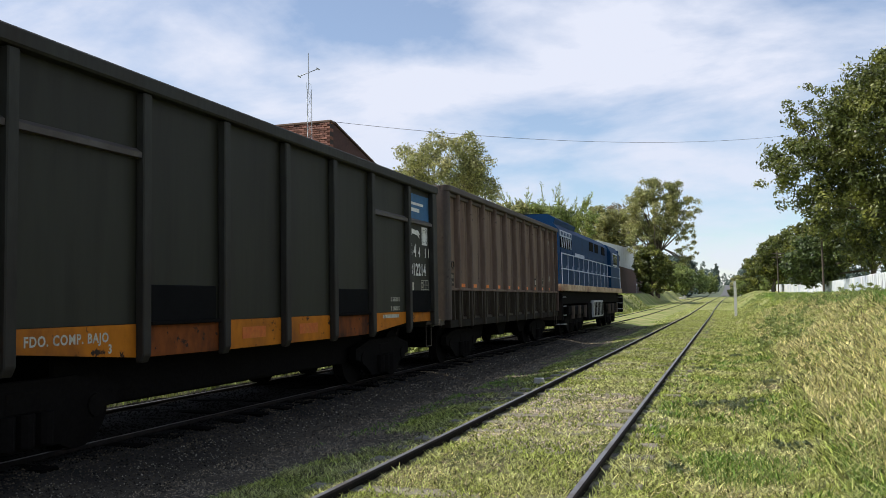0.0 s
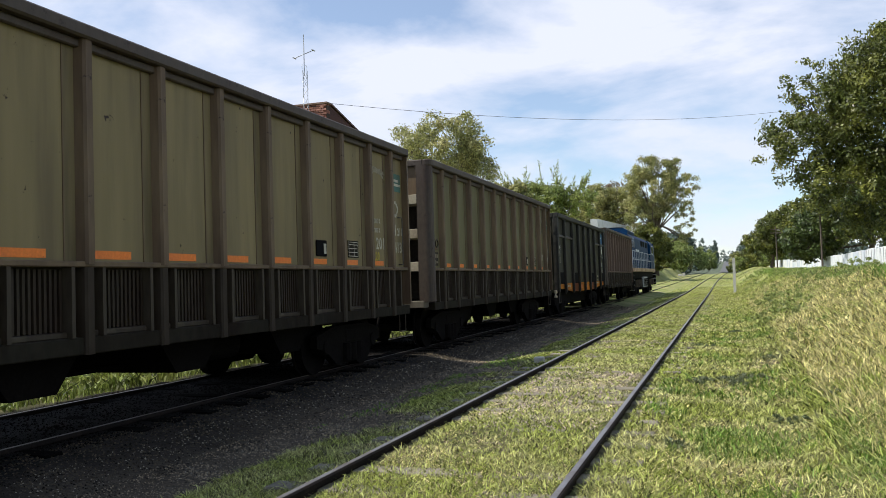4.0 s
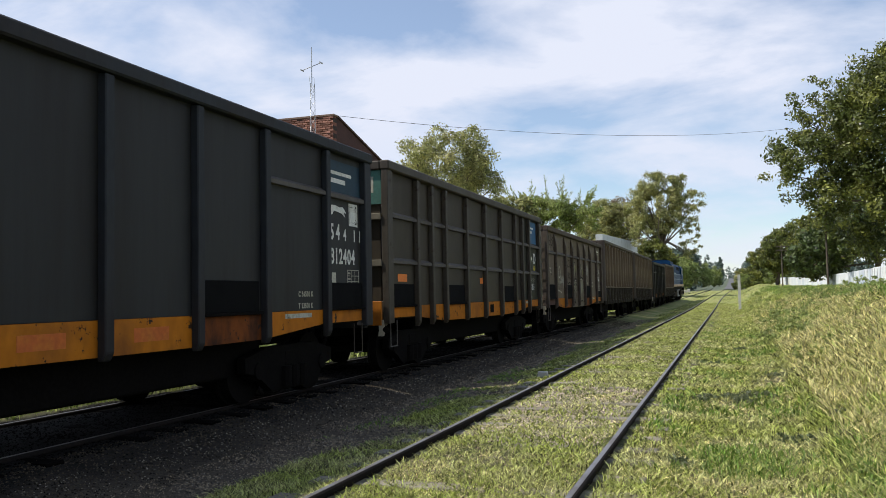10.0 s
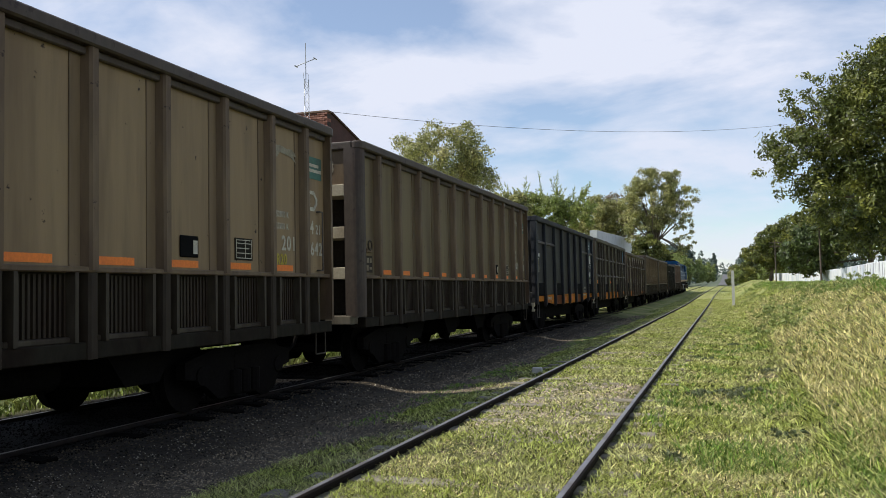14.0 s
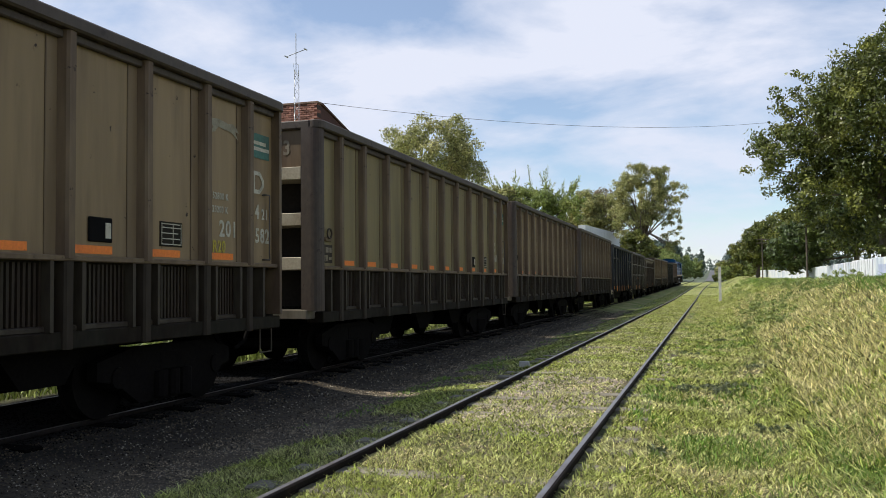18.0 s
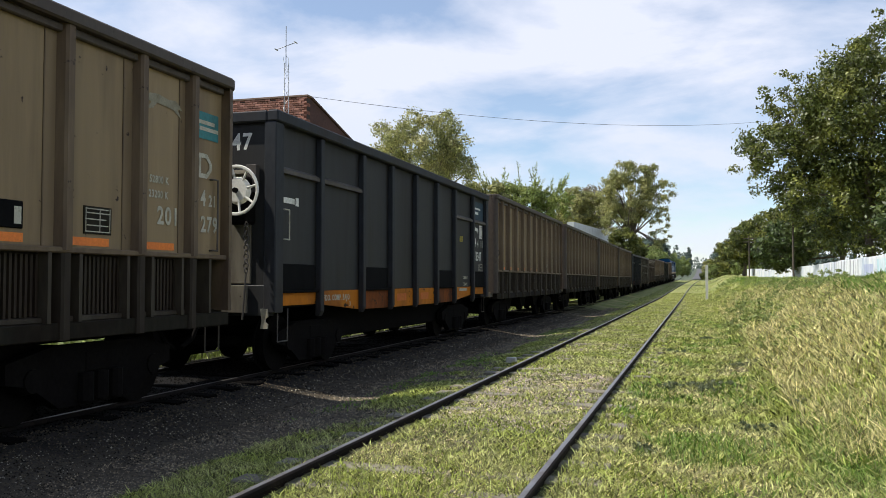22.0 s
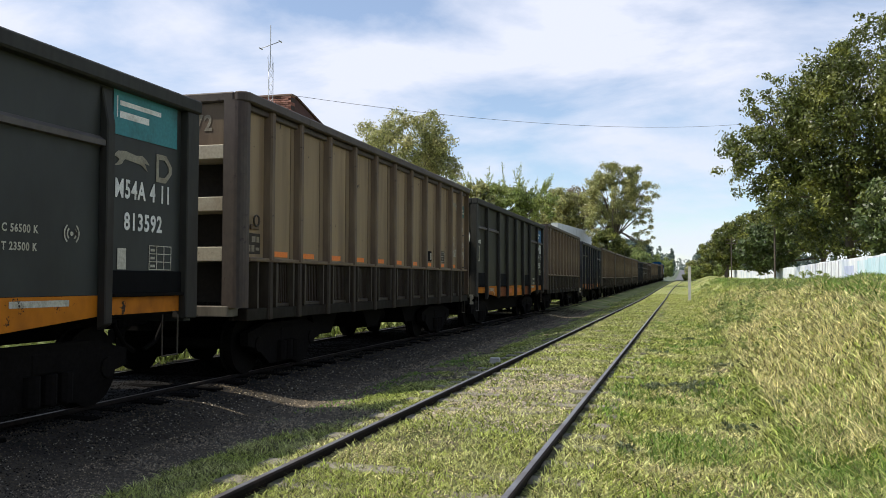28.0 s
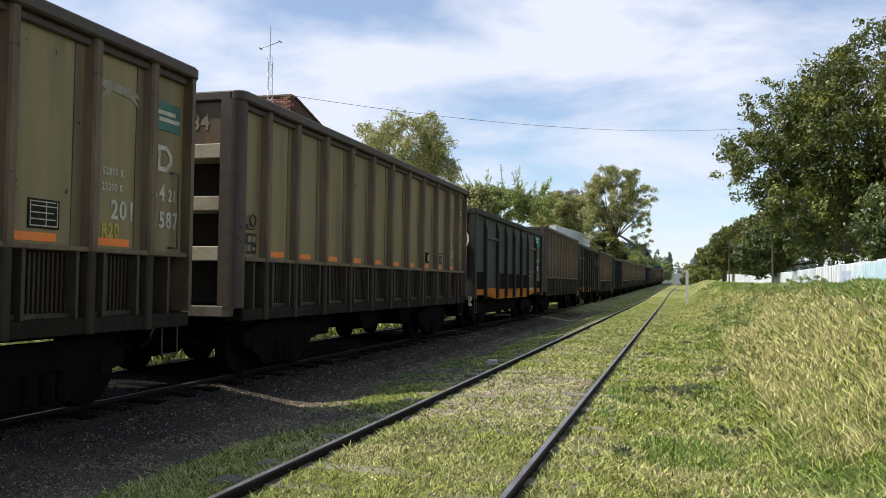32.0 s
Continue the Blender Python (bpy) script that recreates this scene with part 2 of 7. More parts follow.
M_REFL = mat("orange_reflector", (0.78, 0.20, 0.022), 0.45, 0, (0.6, 0.14, 0.02), 3, 40, 0.12, 0.3, 0.02, 1, chips=0.4)
M_REFL2 = mat("faded_red_reflector", (0.50, 0.115, 0.016), 0.6, 0, (0.48, 0.15, 0.014), 5, 20, 0.15, 0.5, 0.02, 1)
# near-black colour of the running gear and underframes
M_UNDER = mat("underframe_black", (0.0075, 0.0066, 0.0058), 0.9, 0, (0.0055, 0.0047, 0.0042), 2.0, 25, 0.3, 0.5, 0.12, spec=0.05)
M_WHEEL = mat("white_wheel_paint", (0.78, 0.76, 0.68), 0.5, 0, (0.6, 0.57, 0.48), 3, 30, 0.1, 0.3, 0.02)
M_STEP = mat("cream_step_paint", (0.36, 0.315, 0.225), 0.6, 0, (0.24, 0.19, 0.125), 2.5, 30, 0.15, 0.4, 0.04, chips=0.7)
# near-black colour given to the sheet behind the end beams
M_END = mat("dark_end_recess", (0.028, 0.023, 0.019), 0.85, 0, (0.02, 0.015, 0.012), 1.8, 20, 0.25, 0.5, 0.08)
M_WHITE = mat("white_stencil", (0.68, 0.68, 0.62), 0.7, 0, (0.45, 0.44, 0.38), 5, 60, 0.2, 0.45, 0.0, chips=0.7)
M_WHITE2 = mat("faded_stencil", (0.46, 0.44, 0.35), 0.75, 0, (0.28, 0.26, 0.19), 5, 60, 0.25, 0.5, 0.0, chips=0.7)
M_DIM = mat("dim_stencil", (0.21, 0.18, 0.125), 0.75, 0, (0.13, 0.105, 0.07), 5, 60, 0.25, 0.5, 0.0)
M_FADE = mat("half_faded_stencil", (0.26, 0.24, 0.175), 0.75, 0, (0.19, 0.165, 0.11), 5, 60, 0.25, 0.5, 0.0)
M_YELL = mat("yellow_stencil", (0.45, 0.36, 0.05), 0.7, 0, (0.28, 0.23, 0.05), 6, 60, 0.2, 0.5, 0.0)
M_BLACK = mat("black_paint", (0.006, 0.006, 0.006), 0.9, 0, None, 4, 40, 0.2, 0.4, 0.0, spec=0.08)
M_GFILL = mat("olive_spray_paint", (0.17, 0.17, 0.05), 0.7, 0, (0.12, 0.12, 0.05), 4, 40, 0.15, 0.4, 0.0)
M_GPALE = mat("pale_spray_paint", (0.22, 0.21, 0.14), 0.7, 0, (0.17, 0.16, 0.11), 4, 40, 0.15, 0.4, 0.0)
M_PLBLUE = mat("blue_panel_paint", (0.022, 0.105, 0.22), 0.6, 0, (0.02, 0.075, 0.15), 2.5, 30, 0.15, 0.4, 0.0, chips=0.9)
M_PLTEAL = mat("teal_panel_paint", (0.035, 0.19, 0.20), 0.6, 0, (0.03, 0.12, 0.12), 2.5, 30, 0.15, 0.4, 0.0)
M_PLGREEN = mat("green_panel_paint", (0.05, 0.14, 0.11), 0.65, 0, (0.05, 0.09, 0.07), 2.5, 30, 0.15, 0.4, 0.0)
M_LOCO = mat("loco_blue_paint", (0.004, 0.034, 0.098), 0.6, 0, (0.003, 0.022, 0.062), 1.2, 18, 0.2, 0.4, 0.03, spec=0.1)
M_LOCOY = mat("loco_sill_paint", (0.50, 0.36, 0.22), 0.65, 0, (0.24, 0.12, 0.07), 2, 14, 0.25, 0.6, 0.05, 1)
M_LOCOW = mat("loco_rail_paint", (0.42, 0.46, 0.55), 0.5, 0, None, 3, 30, 0.1, 0.2, 0.0)
M_GLASS = mat("dark_window_glass", (0.02, 0.025, 0.03), 0.08, 0, None, 3, 30, 0.1, 0.2, 0.0, spec=0.6)
M_RAIL = mat("rail_side_rust", (0.014, 0.012, 0.011), 0.9, 0.0, (0.024, 0.018, 0.015), 3, 30, 0.2, 0.5, 0.08, spec=0.08)
M_RAILTOP = mat("rail_worn_top", (0.22, 0.22, 0.23), 0.5, 0.5, (0.13, 0.11, 0.10), 2, 40, 0.12, 0.4, 0.03)
M_SLEEP = mat("weathered_sleeper", (0.24, 0.215, 0.16), 0.9, 0, (0.13, 0.115, 0.08), 3, 40, 0.25, 0.5, 0.3, rand=0.25)
M_STONED = mat("dark_ballast_stone", (0.066, 0.053, 0.035), 0.9, 0, (0.026, 0.021, 0.015), 4, 40, 0.25, 0.5, 0.1, island=0.9, spec=0.1)
# near-black stones: the shade under the train is put into their colour
M_SHADEST = mat("oily_ballast", (0.0065, 0.0056, 0.005), 0.9, 0, (0.004, 0.0036, 0.0033), 4, 40, 0.25, 0.5, 0.1, island=0.7, spec=0.05)
M_HLOWR = mat("dark_rib_paint", (0.038, 0.031, 0.021), 0.65, 0, (0.026, 0.0175, 0.0115), 1.3, 12, 0.2, 0.5, 0.08, 0.4, rand=0.06, spec=0.16)
M_STONE = mat("ballast_stone", (0.195, 0.154, 0.097), 0.9, 0, (0.075, 0.060, 0.040), 4, 40, 0.25, 0.5, 0.1, island=0.95)
M_BROWNST = mat("brown_gravel", (0.40, 0.33, 0.27), 0.9, 0, (0.22, 0.18, 0.14), 4, 40, 0.25, 0.5, 0.1, island=0.6)
M_PALE = mat("pale_stone", (0.46, 0.445, 0.41), 0.85, 0, (0.45, 0.42, 0.36), 6, 50, 0.15, 0.4, 0.1, island=0.2)
M_CHIP = mat("grey_stone_chip", (0.27, 0.24, 0.18), 0.9, 0, (0.16, 0.145, 0.12), 6, 50, 0.2, 0.4, 0.1, island=0.6)
# near-black sleepers, coloured for the shade under the train
M_SLEEPD = mat("train_shade_sleeper", (0.004, 0.0035, 0.003), 0.95, 0, (0.003, 0.0026, 0.0023), 3, 40, 0.25, 0.5, 0.3, rand=0.25, spec=0.03)
M_RAILD = mat("dull_rail_top", (0.11, 0.105, 0.10), 0.5, 0.7, (0.07, 0.06, 0.055), 2, 40, 0.12, 0.4, 0.03)
M_TEALG = mat("dark_teal_paint", (0.030, 0.033, 0.028), 0.58, 0, (0.021, 0.022, 0.018), 0.8, 6, 0.12, 0.5, 0.05, 0.5, rand=0.06, spec=0.3)
# darker brick: the shade on walls turned from the sun is in its colour
M_FLANK = mat("shaded_brick", (0.085, 0.042, 0.034), 0.9, 0, (0.06, 0.034, 0.028), 0.7, 10, 0.25, 0.5, 0.15)
M_BLADE = mat("green_grass_blade", (0.312, 0.358, 0.078), 0.6, 0, (0.51, 0.50, 0.22), 0.9, 9, 0.2, 0.6, 0, island=0.9, trans=0.25)
M_DRY = mat("dry_grass_blade", (0.62, 0.55, 0.255), 0.65, 0, (0.42, 0.39, 0.15), 0.8, 9, 0.2, 0.45, 0, island=0.85, trans=0.2)
M_LUSH = mat("lush_grass_blade", (0.155, 0.26, 0.04), 0.55, 0, (0.27, 0.35, 0.09), 0.9, 9, 0.2, 0.5, 0, island=0.6, trans=0.3)
# darker blades for beyond the train: the dimness there is put into their colour
M_WEED = mat("shaded_weed_blade", (0.17, 0.215, 0.045), 0.6, 0, (0.32, 0.33, 0.11), 0.9, 9, 0.2, 0.5, 0, island=0.8, trans=0.2)
M_BRICK = brick_mat()
M_BRICKS = mat("old_red_brick", (0.34, 0.165, 0.12), 0.92, 0, (0.20, 0.10, 0.08), 2.0, 14, 0.25, 0.5, 0.15, rand=0.5)
M_MORTAR = mat("mortar", (0.22, 0.15, 0.115), 0.95, 0, None, 2, 30, 0.2, 0.4, 0.1)
M_ROOFM = mat("dark_red_sheet_roof", (0.10, 0.05, 0.038), 0.75, 0, (0.07, 0.04, 0.03), 1.0, 12, 0.2, 0.5, 0.1)
M_WALLW = mat("white_limewash", (0.72, 0.74, 0.76), 0.85, 0, (0.42, 0.49, 0.60), 0.6, 7, 0.14, 0.48, 0.1, 0.35)
M_WALLC = mat("pale_blue_wash", (0.48, 0.66, 0.72), 0.85, 0, (0.66, 0.72, 0.76), 0.8, 7, 0.12, 0.55, 0.05, 0.35)
M_WALLL = mat("lilac_wash", (0.40, 0.45, 0.62), 0.85, 0, (0.55, 0.58, 0.70), 0.8, 7, 0.12, 0.45, 0.05, 0.35)
M_WALLD = mat("damp_limewash", (0.24, 0.24, 0.27), 0.9, 0, (0.40, 0.41, 0.45), 1.6, 9, 0.2, 0.5, 0.05, 0.25)
M_STEEL = mat("galvanised_steel", (0.45, 0.46, 0.47), 0.5, 0.6, (0.32, 0.32, 0.32), 4, 40, 0.15, 0.4, 0.02)
M_WOODP = mat("old_pole_wood", (0.10, 0.08, 0.065), 0.9, 0, (0.07, 0.06, 0.05), 3, 30, 0.25, 0.5, 0.2, 0.2)
M_BARK = mat("bark", (0.16, 0.13, 0.10), 0.95, 0, (0.09, 0.07, 0.055), 2, 18, 0.3, 0.5, 0.4, 0.3)
M_SHEET = mat("white_sheet_cladding", (0.52, 0.54, 0.57), 0.6, 0, (0.40, 0.41, 0.43), 0.7, 10, 0.08, 0.4, 0.03)
M_ASPH = mat("worn_asphalt", (0.12, 0.12, 0.125), 0.9, 0, (0.12, 0.12, 0.12), 0.2, 4, 0.15, 0.4, 0.02)
M_CONC = mat("pale_concrete", (0.50, 0.49, 0.46), 0.9, 0, (0.36, 0.35, 0.32), 1.5, 20, 0.15, 0.4, 0.1)


def leaf_mat(name, base, other, trans=0.3):
    return mat(name, base, 0.42, 0, other, 0.5, 3.5, 0.25, 0.5, 0, island=0.6, spec=0.5, trans=trans)


M_LF_OLIVE = leaf_mat("olive_leaf", (0.094, 0.116, 0.025), (0.28, 0.285, 0.062))
M_LF_DARK = leaf_mat("dark_leaf", (0.062, 0.092, 0.026), (0.17, 0.20, 0.055))
M_LF_EUC = leaf_mat("eucalyptus_leaf", (0.29, 0.30, 0.11), (0.52, 0.48, 0.21), 0.36)
M_LF_GREEN = leaf_mat("fresh_green_leaf", (0.25, 0.31, 0.09), (0.32, 0.35, 0.11), 0.36)
M_HERB = leaf_mat("grey_green_herb", (0.12, 0.15, 0.065), (0.20, 0.22, 0.12))
M_LF_BROWN = leaf_mat("brown_twig_leaf", (0.22, 0.17, 0.105), (0.18, 0.16, 0.08))
M_RUSTSILL = mat("rusty_sill", (0.085, 0.042, 0.026), 0.85, 0, (0.05, 0.028, 0.02), 1.6, 18, 0.25, 0.5, 0.08, 0.4)
# bluish leaf for far trees: the haze of distance is put into its colour
M_LF_FAR = leaf_mat("hazy_leaf", (0.12, 0.165, 0.135), (0.165, 0.205, 0.165))


def ground_mat():
    m = bpy.data.materials.new("trackside_ground")
    m.use_nodes = True
    n, l = m.node_tree.nodes, m.node_tree.links
    b = n["Principled BSDF"]
    b.inputs["Roughness"].default_value = 0.95
    b.inputs["Specular IOR Level"].default_value = 0.15
    tc = n.new("ShaderNodeTexCoord")
    sx = n.new("ShaderNodeSeparateXYZ")
    l.new(tc.outputs["Object"], sx.inputs[0])

    def tex(scale, detail=5, rough=0.6):
        t = n.new("ShaderNodeTexNoise")
        t.inputs["Scale"].default_value, t.inputs["Detail"].default_value = scale, detail
        t.inputs["Roughness"].default_value = rough
        l.new(tc.outputs["Object"], t.inputs["Vector"])
        return t.outputs["Fac"]

    def ramp(src, p0, p1, c0, c1):
        r = n.new("ShaderNodeValToRGB")
        e = r.color_ramp.elements
        e[0].position, e[1].position, e[0].color, e[1].color = p0, p1, (*c0, 1), (*c1, 1)
        l.new(src, r.inputs[0])
        return r.outputs[0]

    def mix(f, a, c):
        x = n.new("ShaderNodeMix"); x.data_type = "RGBA"
        l.new(f, x.inputs[0]); l.new(a, x.inputs[6]); l.new(c, x.inputs[7])
        return x.outputs[2]

    grass = mix(ramp(tex(0.55), 0.4, 0.62, (0, 0, 0), (1, 1, 1)),
                ramp(tex(30), 0.3, 0.7, (0.026, 0.033, 0.011), (0.14, 0.16, 0.05)),
                ramp(tex(34), 0.3, 0.7, (0.046, 0.040, 0.022), (0.25, 0.22, 0.125)))
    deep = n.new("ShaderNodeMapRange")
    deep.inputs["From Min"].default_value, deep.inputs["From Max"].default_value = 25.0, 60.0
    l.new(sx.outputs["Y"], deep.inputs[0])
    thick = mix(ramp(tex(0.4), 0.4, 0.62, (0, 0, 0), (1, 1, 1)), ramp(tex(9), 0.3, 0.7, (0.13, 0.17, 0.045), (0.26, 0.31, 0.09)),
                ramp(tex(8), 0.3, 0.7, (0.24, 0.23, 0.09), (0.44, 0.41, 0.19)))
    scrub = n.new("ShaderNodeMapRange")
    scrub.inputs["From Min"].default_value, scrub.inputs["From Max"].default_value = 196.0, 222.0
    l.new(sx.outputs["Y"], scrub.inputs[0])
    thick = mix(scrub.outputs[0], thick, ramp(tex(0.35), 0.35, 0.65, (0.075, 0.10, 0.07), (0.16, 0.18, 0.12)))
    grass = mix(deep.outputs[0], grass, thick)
    dirt = ramp(tex(26, 6, 0.7), 0.3, 0.72, (0.030, 0.026, 0.020), (0.17, 0.14, 0.10))
    # mask that blackens the dirt towards the train, as painted shade
    undershade = n.new("ShaderNodeMapRange")
    undershade.inputs["From Min"].default_value, undershade.inputs["From Max"].default_value = -4.9, -3.5
    dirt0 = dirt
    # bare ballast strip under and beside the loaded track
    g = n.new("ShaderNodeMath"); g.operation = "ADD"
    w = n.new("ShaderNodeMath"); w.operation = "MULTIPLY"; w.inputs[1].default_value = 1.6
    l.new(tex(1.1), w.inputs[0])
    l.new(sx.outputs["X"], g.inputs[0]); l.new(w.outputs[0], g.inputs[1])
    right = n.new("ShaderNodeMapRange")
    right.inputs["From Min"].default_value, right.inputs["From Max"].default_value = -3.1, -2.4
    l.new(g.outputs[0], right.inputs[0])
    left = n.new("ShaderNodeMapRange")
    left.inputs["From Min"].default_value, left.inputs["From Max"].default_value = -7.4, -8.0
    l.new(g.outputs[0], left.inputs[0])
    mx = n.new("ShaderNodeMath"); mx.operation = "MAXIMUM"
    l.new(right.outputs[0], mx.inputs[0]); l.new(left.outputs[0], mx.inputs[1])
    l.new(g.outputs[0], undershade.inputs[0])
    away = n.new("ShaderNodeMapRange")
    away.inputs["From Min"].default_value, away.inputs["From Max"].default_value = 34.0, 52.0
    l.new(sx.outputs["Y"], away.inputs[0])
    mx2 = n.new("ShaderNodeMath"); mx2.operation = "MAXIMUM"
    l.new(mx.outputs[0], mx2.inputs[0]); l.new(away.outputs[0], mx2.inputs[1])
    dirt = mix(undershade.outputs[0], ramp(tex(24, 5), 0.3, 0.7, (0.003, 0.0027, 0.0024), (0.010, 0.0088, 0.0076)), dirt0)
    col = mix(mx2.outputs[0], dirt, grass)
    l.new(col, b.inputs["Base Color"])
    bp = n.new("ShaderNodeBump")
    bp.inputs["Strength"].default_value, bp.inputs["Distance"].default_value = 0.6, 0.03
    l.new(tex(28, 5, 0.7), bp.inputs["Height"])
    l.new(bp.outputs[0], b.inputs["Normal"])
    return m


M_GROUND = ground_mat()


# ---------------------------------------------------------------- mesh helpers
def box(bm, x0, x1, y0, y1, z0, z1, bev=0.0):
    """An upright block added to bm, with its edges rounded by bev."""
    v = [bm.verts.new((x, y, z)) for x in (x0, x1) for y in (y0, y1) for z in (z0, z1)]
    fs = [bm.faces.new([v[i] for i in f]) for f in
          ((0, 1, 3, 2), (4, 6, 7, 5), (0, 4, 5, 1), (2, 3, 7, 6), (0, 2, 6, 4), (1, 5, 7, 3))]
    if bev:
        es = list({e for f in fs for e in f.edges})
        bmesh.ops.bevel(bm, geom=es, offset=bev, segments=1, affect="EDGES", profile=0.5)


def blk(*a, bev=0.0):
    bm = bmesh.new()
    box(bm, *a, bev=bev)
    return bm


def prism(bm, pts, axis, a, b):
    """A flat outline pushed from a to b along axis (0, 1 or 2)."""
    def p(q, h):
        c = list(q)
        c.insert(axis, h)
        return c
    lo = [bm.verts.new(p(q, a)) for q in pts]
    hi = [bm.verts.new(p(q, b)) for q in pts]
    bm.faces.new(lo), bm.faces.new(hi[::-1])
    k = len(pts)
    for i in range(k):
        bm.faces.new((lo[i], hi[i], hi[(i + 1) % k], lo[(i + 1) % k]))
    bmesh.ops.recalc_face_normals(bm, faces=bm.faces)


def tube(bm, p, q, r0, r1=None, seg=8, caps=True):
    """A tapered round bar from p to q."""
    r1 = r0 if r1 is None else r1
    p, q = Vector(p), Vector(q)
    d = (q - p).normalized()
    a = d.orthogonal().normalized()
    c = d.cross(a)
    ring = []
    for o, r in ((p, r0), (q, r1)):
        ring.append([bm.verts.new(o + (a * math.cos(6.28318 * i / seg) + c * math.sin(6.28318 * i / seg)) * r) for i in range(seg)])
    for i in range(seg):
        bm.faces.new((ring[0][i], ring[0][(i + 1) % seg], ring[1][(i + 1) % seg], ring[1][i]))
    if caps:
        bm.faces.new(ring[0][::-1]), bm.faces.new(ring[1])


def sweep(bm, pts, r, seg=6):
    """One round skin along a line of points."""
    pts = [Vector(p) for p in pts]
    rows = []
    for i, p in enumerate(pts):
        d = (pts[min(i + 1, len(pts) - 1)] - pts[max(i - 1, 0)]).normalized()
        a = d.cross(Vector((0.31, 0.17, 0.94))).normalized()
        c = d.cross(a)
        rows.append([bm.verts.new(p + (a * math.cos(6.28318 * k / seg) + c * math.sin(6.28318 * k / seg)) * r) for k in range(seg)])
    for u, v in zip(rows, rows[1:]):
        for k in range(seg):
            bm.faces.new((u[k], u[(k + 1) % seg], v[(k + 1) % seg], v[k]))
    bm.faces.new(rows[0][::-1]), bm.faces.new(rows[-1])


def torus(bm, c, r, w, axis=1, seg=28, sub=6):
    vs = []
    for i in range(seg):
        a = 2 * math.pi * i / seg
        row = []
        for j in range(sub):
            b = 2 * math.pi * j / sub
            rr, h = r + w * math.cos(b), w * math.sin(b)
            q = [rr * math.cos(a), rr * math.sin(a)]
            q.insert(axis, h)
            row.append(bm.verts.new(Vector(q) + Vector(c)))
        vs.append(row)
    for i in range(seg):
        for j in range(sub):
            bm.faces.new((vs[i][j], vs[(i + 1) % seg][j], vs[(i + 1) % seg][(j + 1) % sub], vs[i][(j + 1) % sub]))
    bmesh.ops.recalc_face_normals(bm, faces=bm.faces)


def mesh_of(name, bm, material):
    me = bpy.data.meshes.new(name)
    bm.to_mesh(me)
    bm.free()
    me.materials.append(material)
    return me


def inst(name, me, parent, loc=(0, 0, 0), label="", rot=(0, 0, 0)):
    ob = new(name, me)
    ob.parent = parent
    ob.location = loc
    ob.rotation_euler = [radians(a) for a in rot]
    if label:
        ob["label"] = label
    return ob


def part(name, bm, material, parent, label="", loc=(0, 0, 0)):
    return inst(name, mesh_of(name, bm, material), parent, loc, label)


def root(name, label, category, group="", kind="", loc=(0, 0, 0)):
    ob = new(name)
    ob.location = loc
    ob.empty_display_size = 0.3
    return tagged(ob, label, category, group, kind)


def solo(name, bm, material, label, category, kind="", loc=(0, 0, 0), group=""):
    ob = new(name, mesh_of(name, bm, material))
    ob.location = loc
    return tagged(ob, label, category, group, kind)


def from_arrays(name, verts, faces, material, smooth=False):
    """One mesh out of computed arrays; every face has the same number of corners."""
    me = bpy.data.meshes.new(name)
    verts, faces = np.asarray(verts, np.float32), np.asarray(faces, np.int32)
    k = faces.shape[1]
    me.vertices.add(len(verts)); me.vertices.foreach_set("co", verts.ravel())
    me.loops.add(faces.size); me.loops.foreach_set("vertex_index", faces.ravel())
    me.polygons.add(len(faces))
    me.polygons.foreach_set("loop_start", np.arange(0, faces.size, k, dtype=np.int32))
    me.polygons.foreach_set("loop_total", np.full(len(faces), k, dtype=np.int32))
    me.update(calc_edges=True)
    me.materials.append(material)
    if smooth:
        me.polygons.foreach_set("use_smooth", np.ones(len(faces), dtype=bool))
    return me


TEXTS = {}


def words(text, size, material, parent, loc, rot, squeeze=1.0, name="lettering", spacing=1.15):
    """Painted letters as a thin mesh."""
    key = (text, size, squeeze, material.name)
    if key not in TEXTS:
        cu = bpy.data.curves.new("lettering", "FONT")
        cu.body, cu.size, cu.extrude, cu.space_character = text, size, 0.001, spacing
        cu.offset = size * 0.026
        cu.resolution_u = 3
        tmp = new("lettering_curve", cu)
        dg = bpy.context.evaluated_depsgraph_get()
        me = bpy.data.meshes.new_from_object(tmp.evaluated_get(dg))
        me.transform(Matrix.Diagonal((squeeze, 1, 1, 1)))
        bpy.data.objects.remove(tmp)
        # each character becomes a mesh of its own
        up = list(range(len(me.vertices)))

        def find(i):
            while up[i] != i:
                up[i] = up[up[i]]
                i = up[i]
            return i
        for e in me.edges:
            up[find(e.vertices[0])] = find(e.vertices[1])
        groups = {}
        for f in me.polygons:
            groups.setdefault(find(f.vertices[0]), []).append(tuple(f.vertices))
        made = []
        for faces in groups.values():
            ids = sorted({i for f in faces for i in f})
            at = {i: k for k, i in enumerate(ids)}
            one = bpy.data.meshes.new("lettering")
            one.from_pydata([me.vertices[i].co[:] for i in ids], [], [[at[i] for i in f] for f in faces])
            one.materials.append(material)
            made.append(one)
        TEXTS[key] = made
    for one in TEXTS[key]:
        inst(name, one, parent, loc, "", rot)


def glyphs(text, size, material, parent, loc, squeeze, step):
    """Characters painted one by one along a wagon's side, at an even step."""
    for i, ch in enumerate(text):
        if ch != " ":
            words(ch, size, material, parent, (loc[0], loc[1] + i * step, loc[2]), SIDE, squeeze)


SIDE, REAR = (90, 0, 90), (90, 0, 0)


# ---------------------------------------------------------------- ground and tracks
NEAR_X, FAR_X, RAIL_TOP = -1.91, -6.97, 0.154
rng = np.random.default_rng(5)


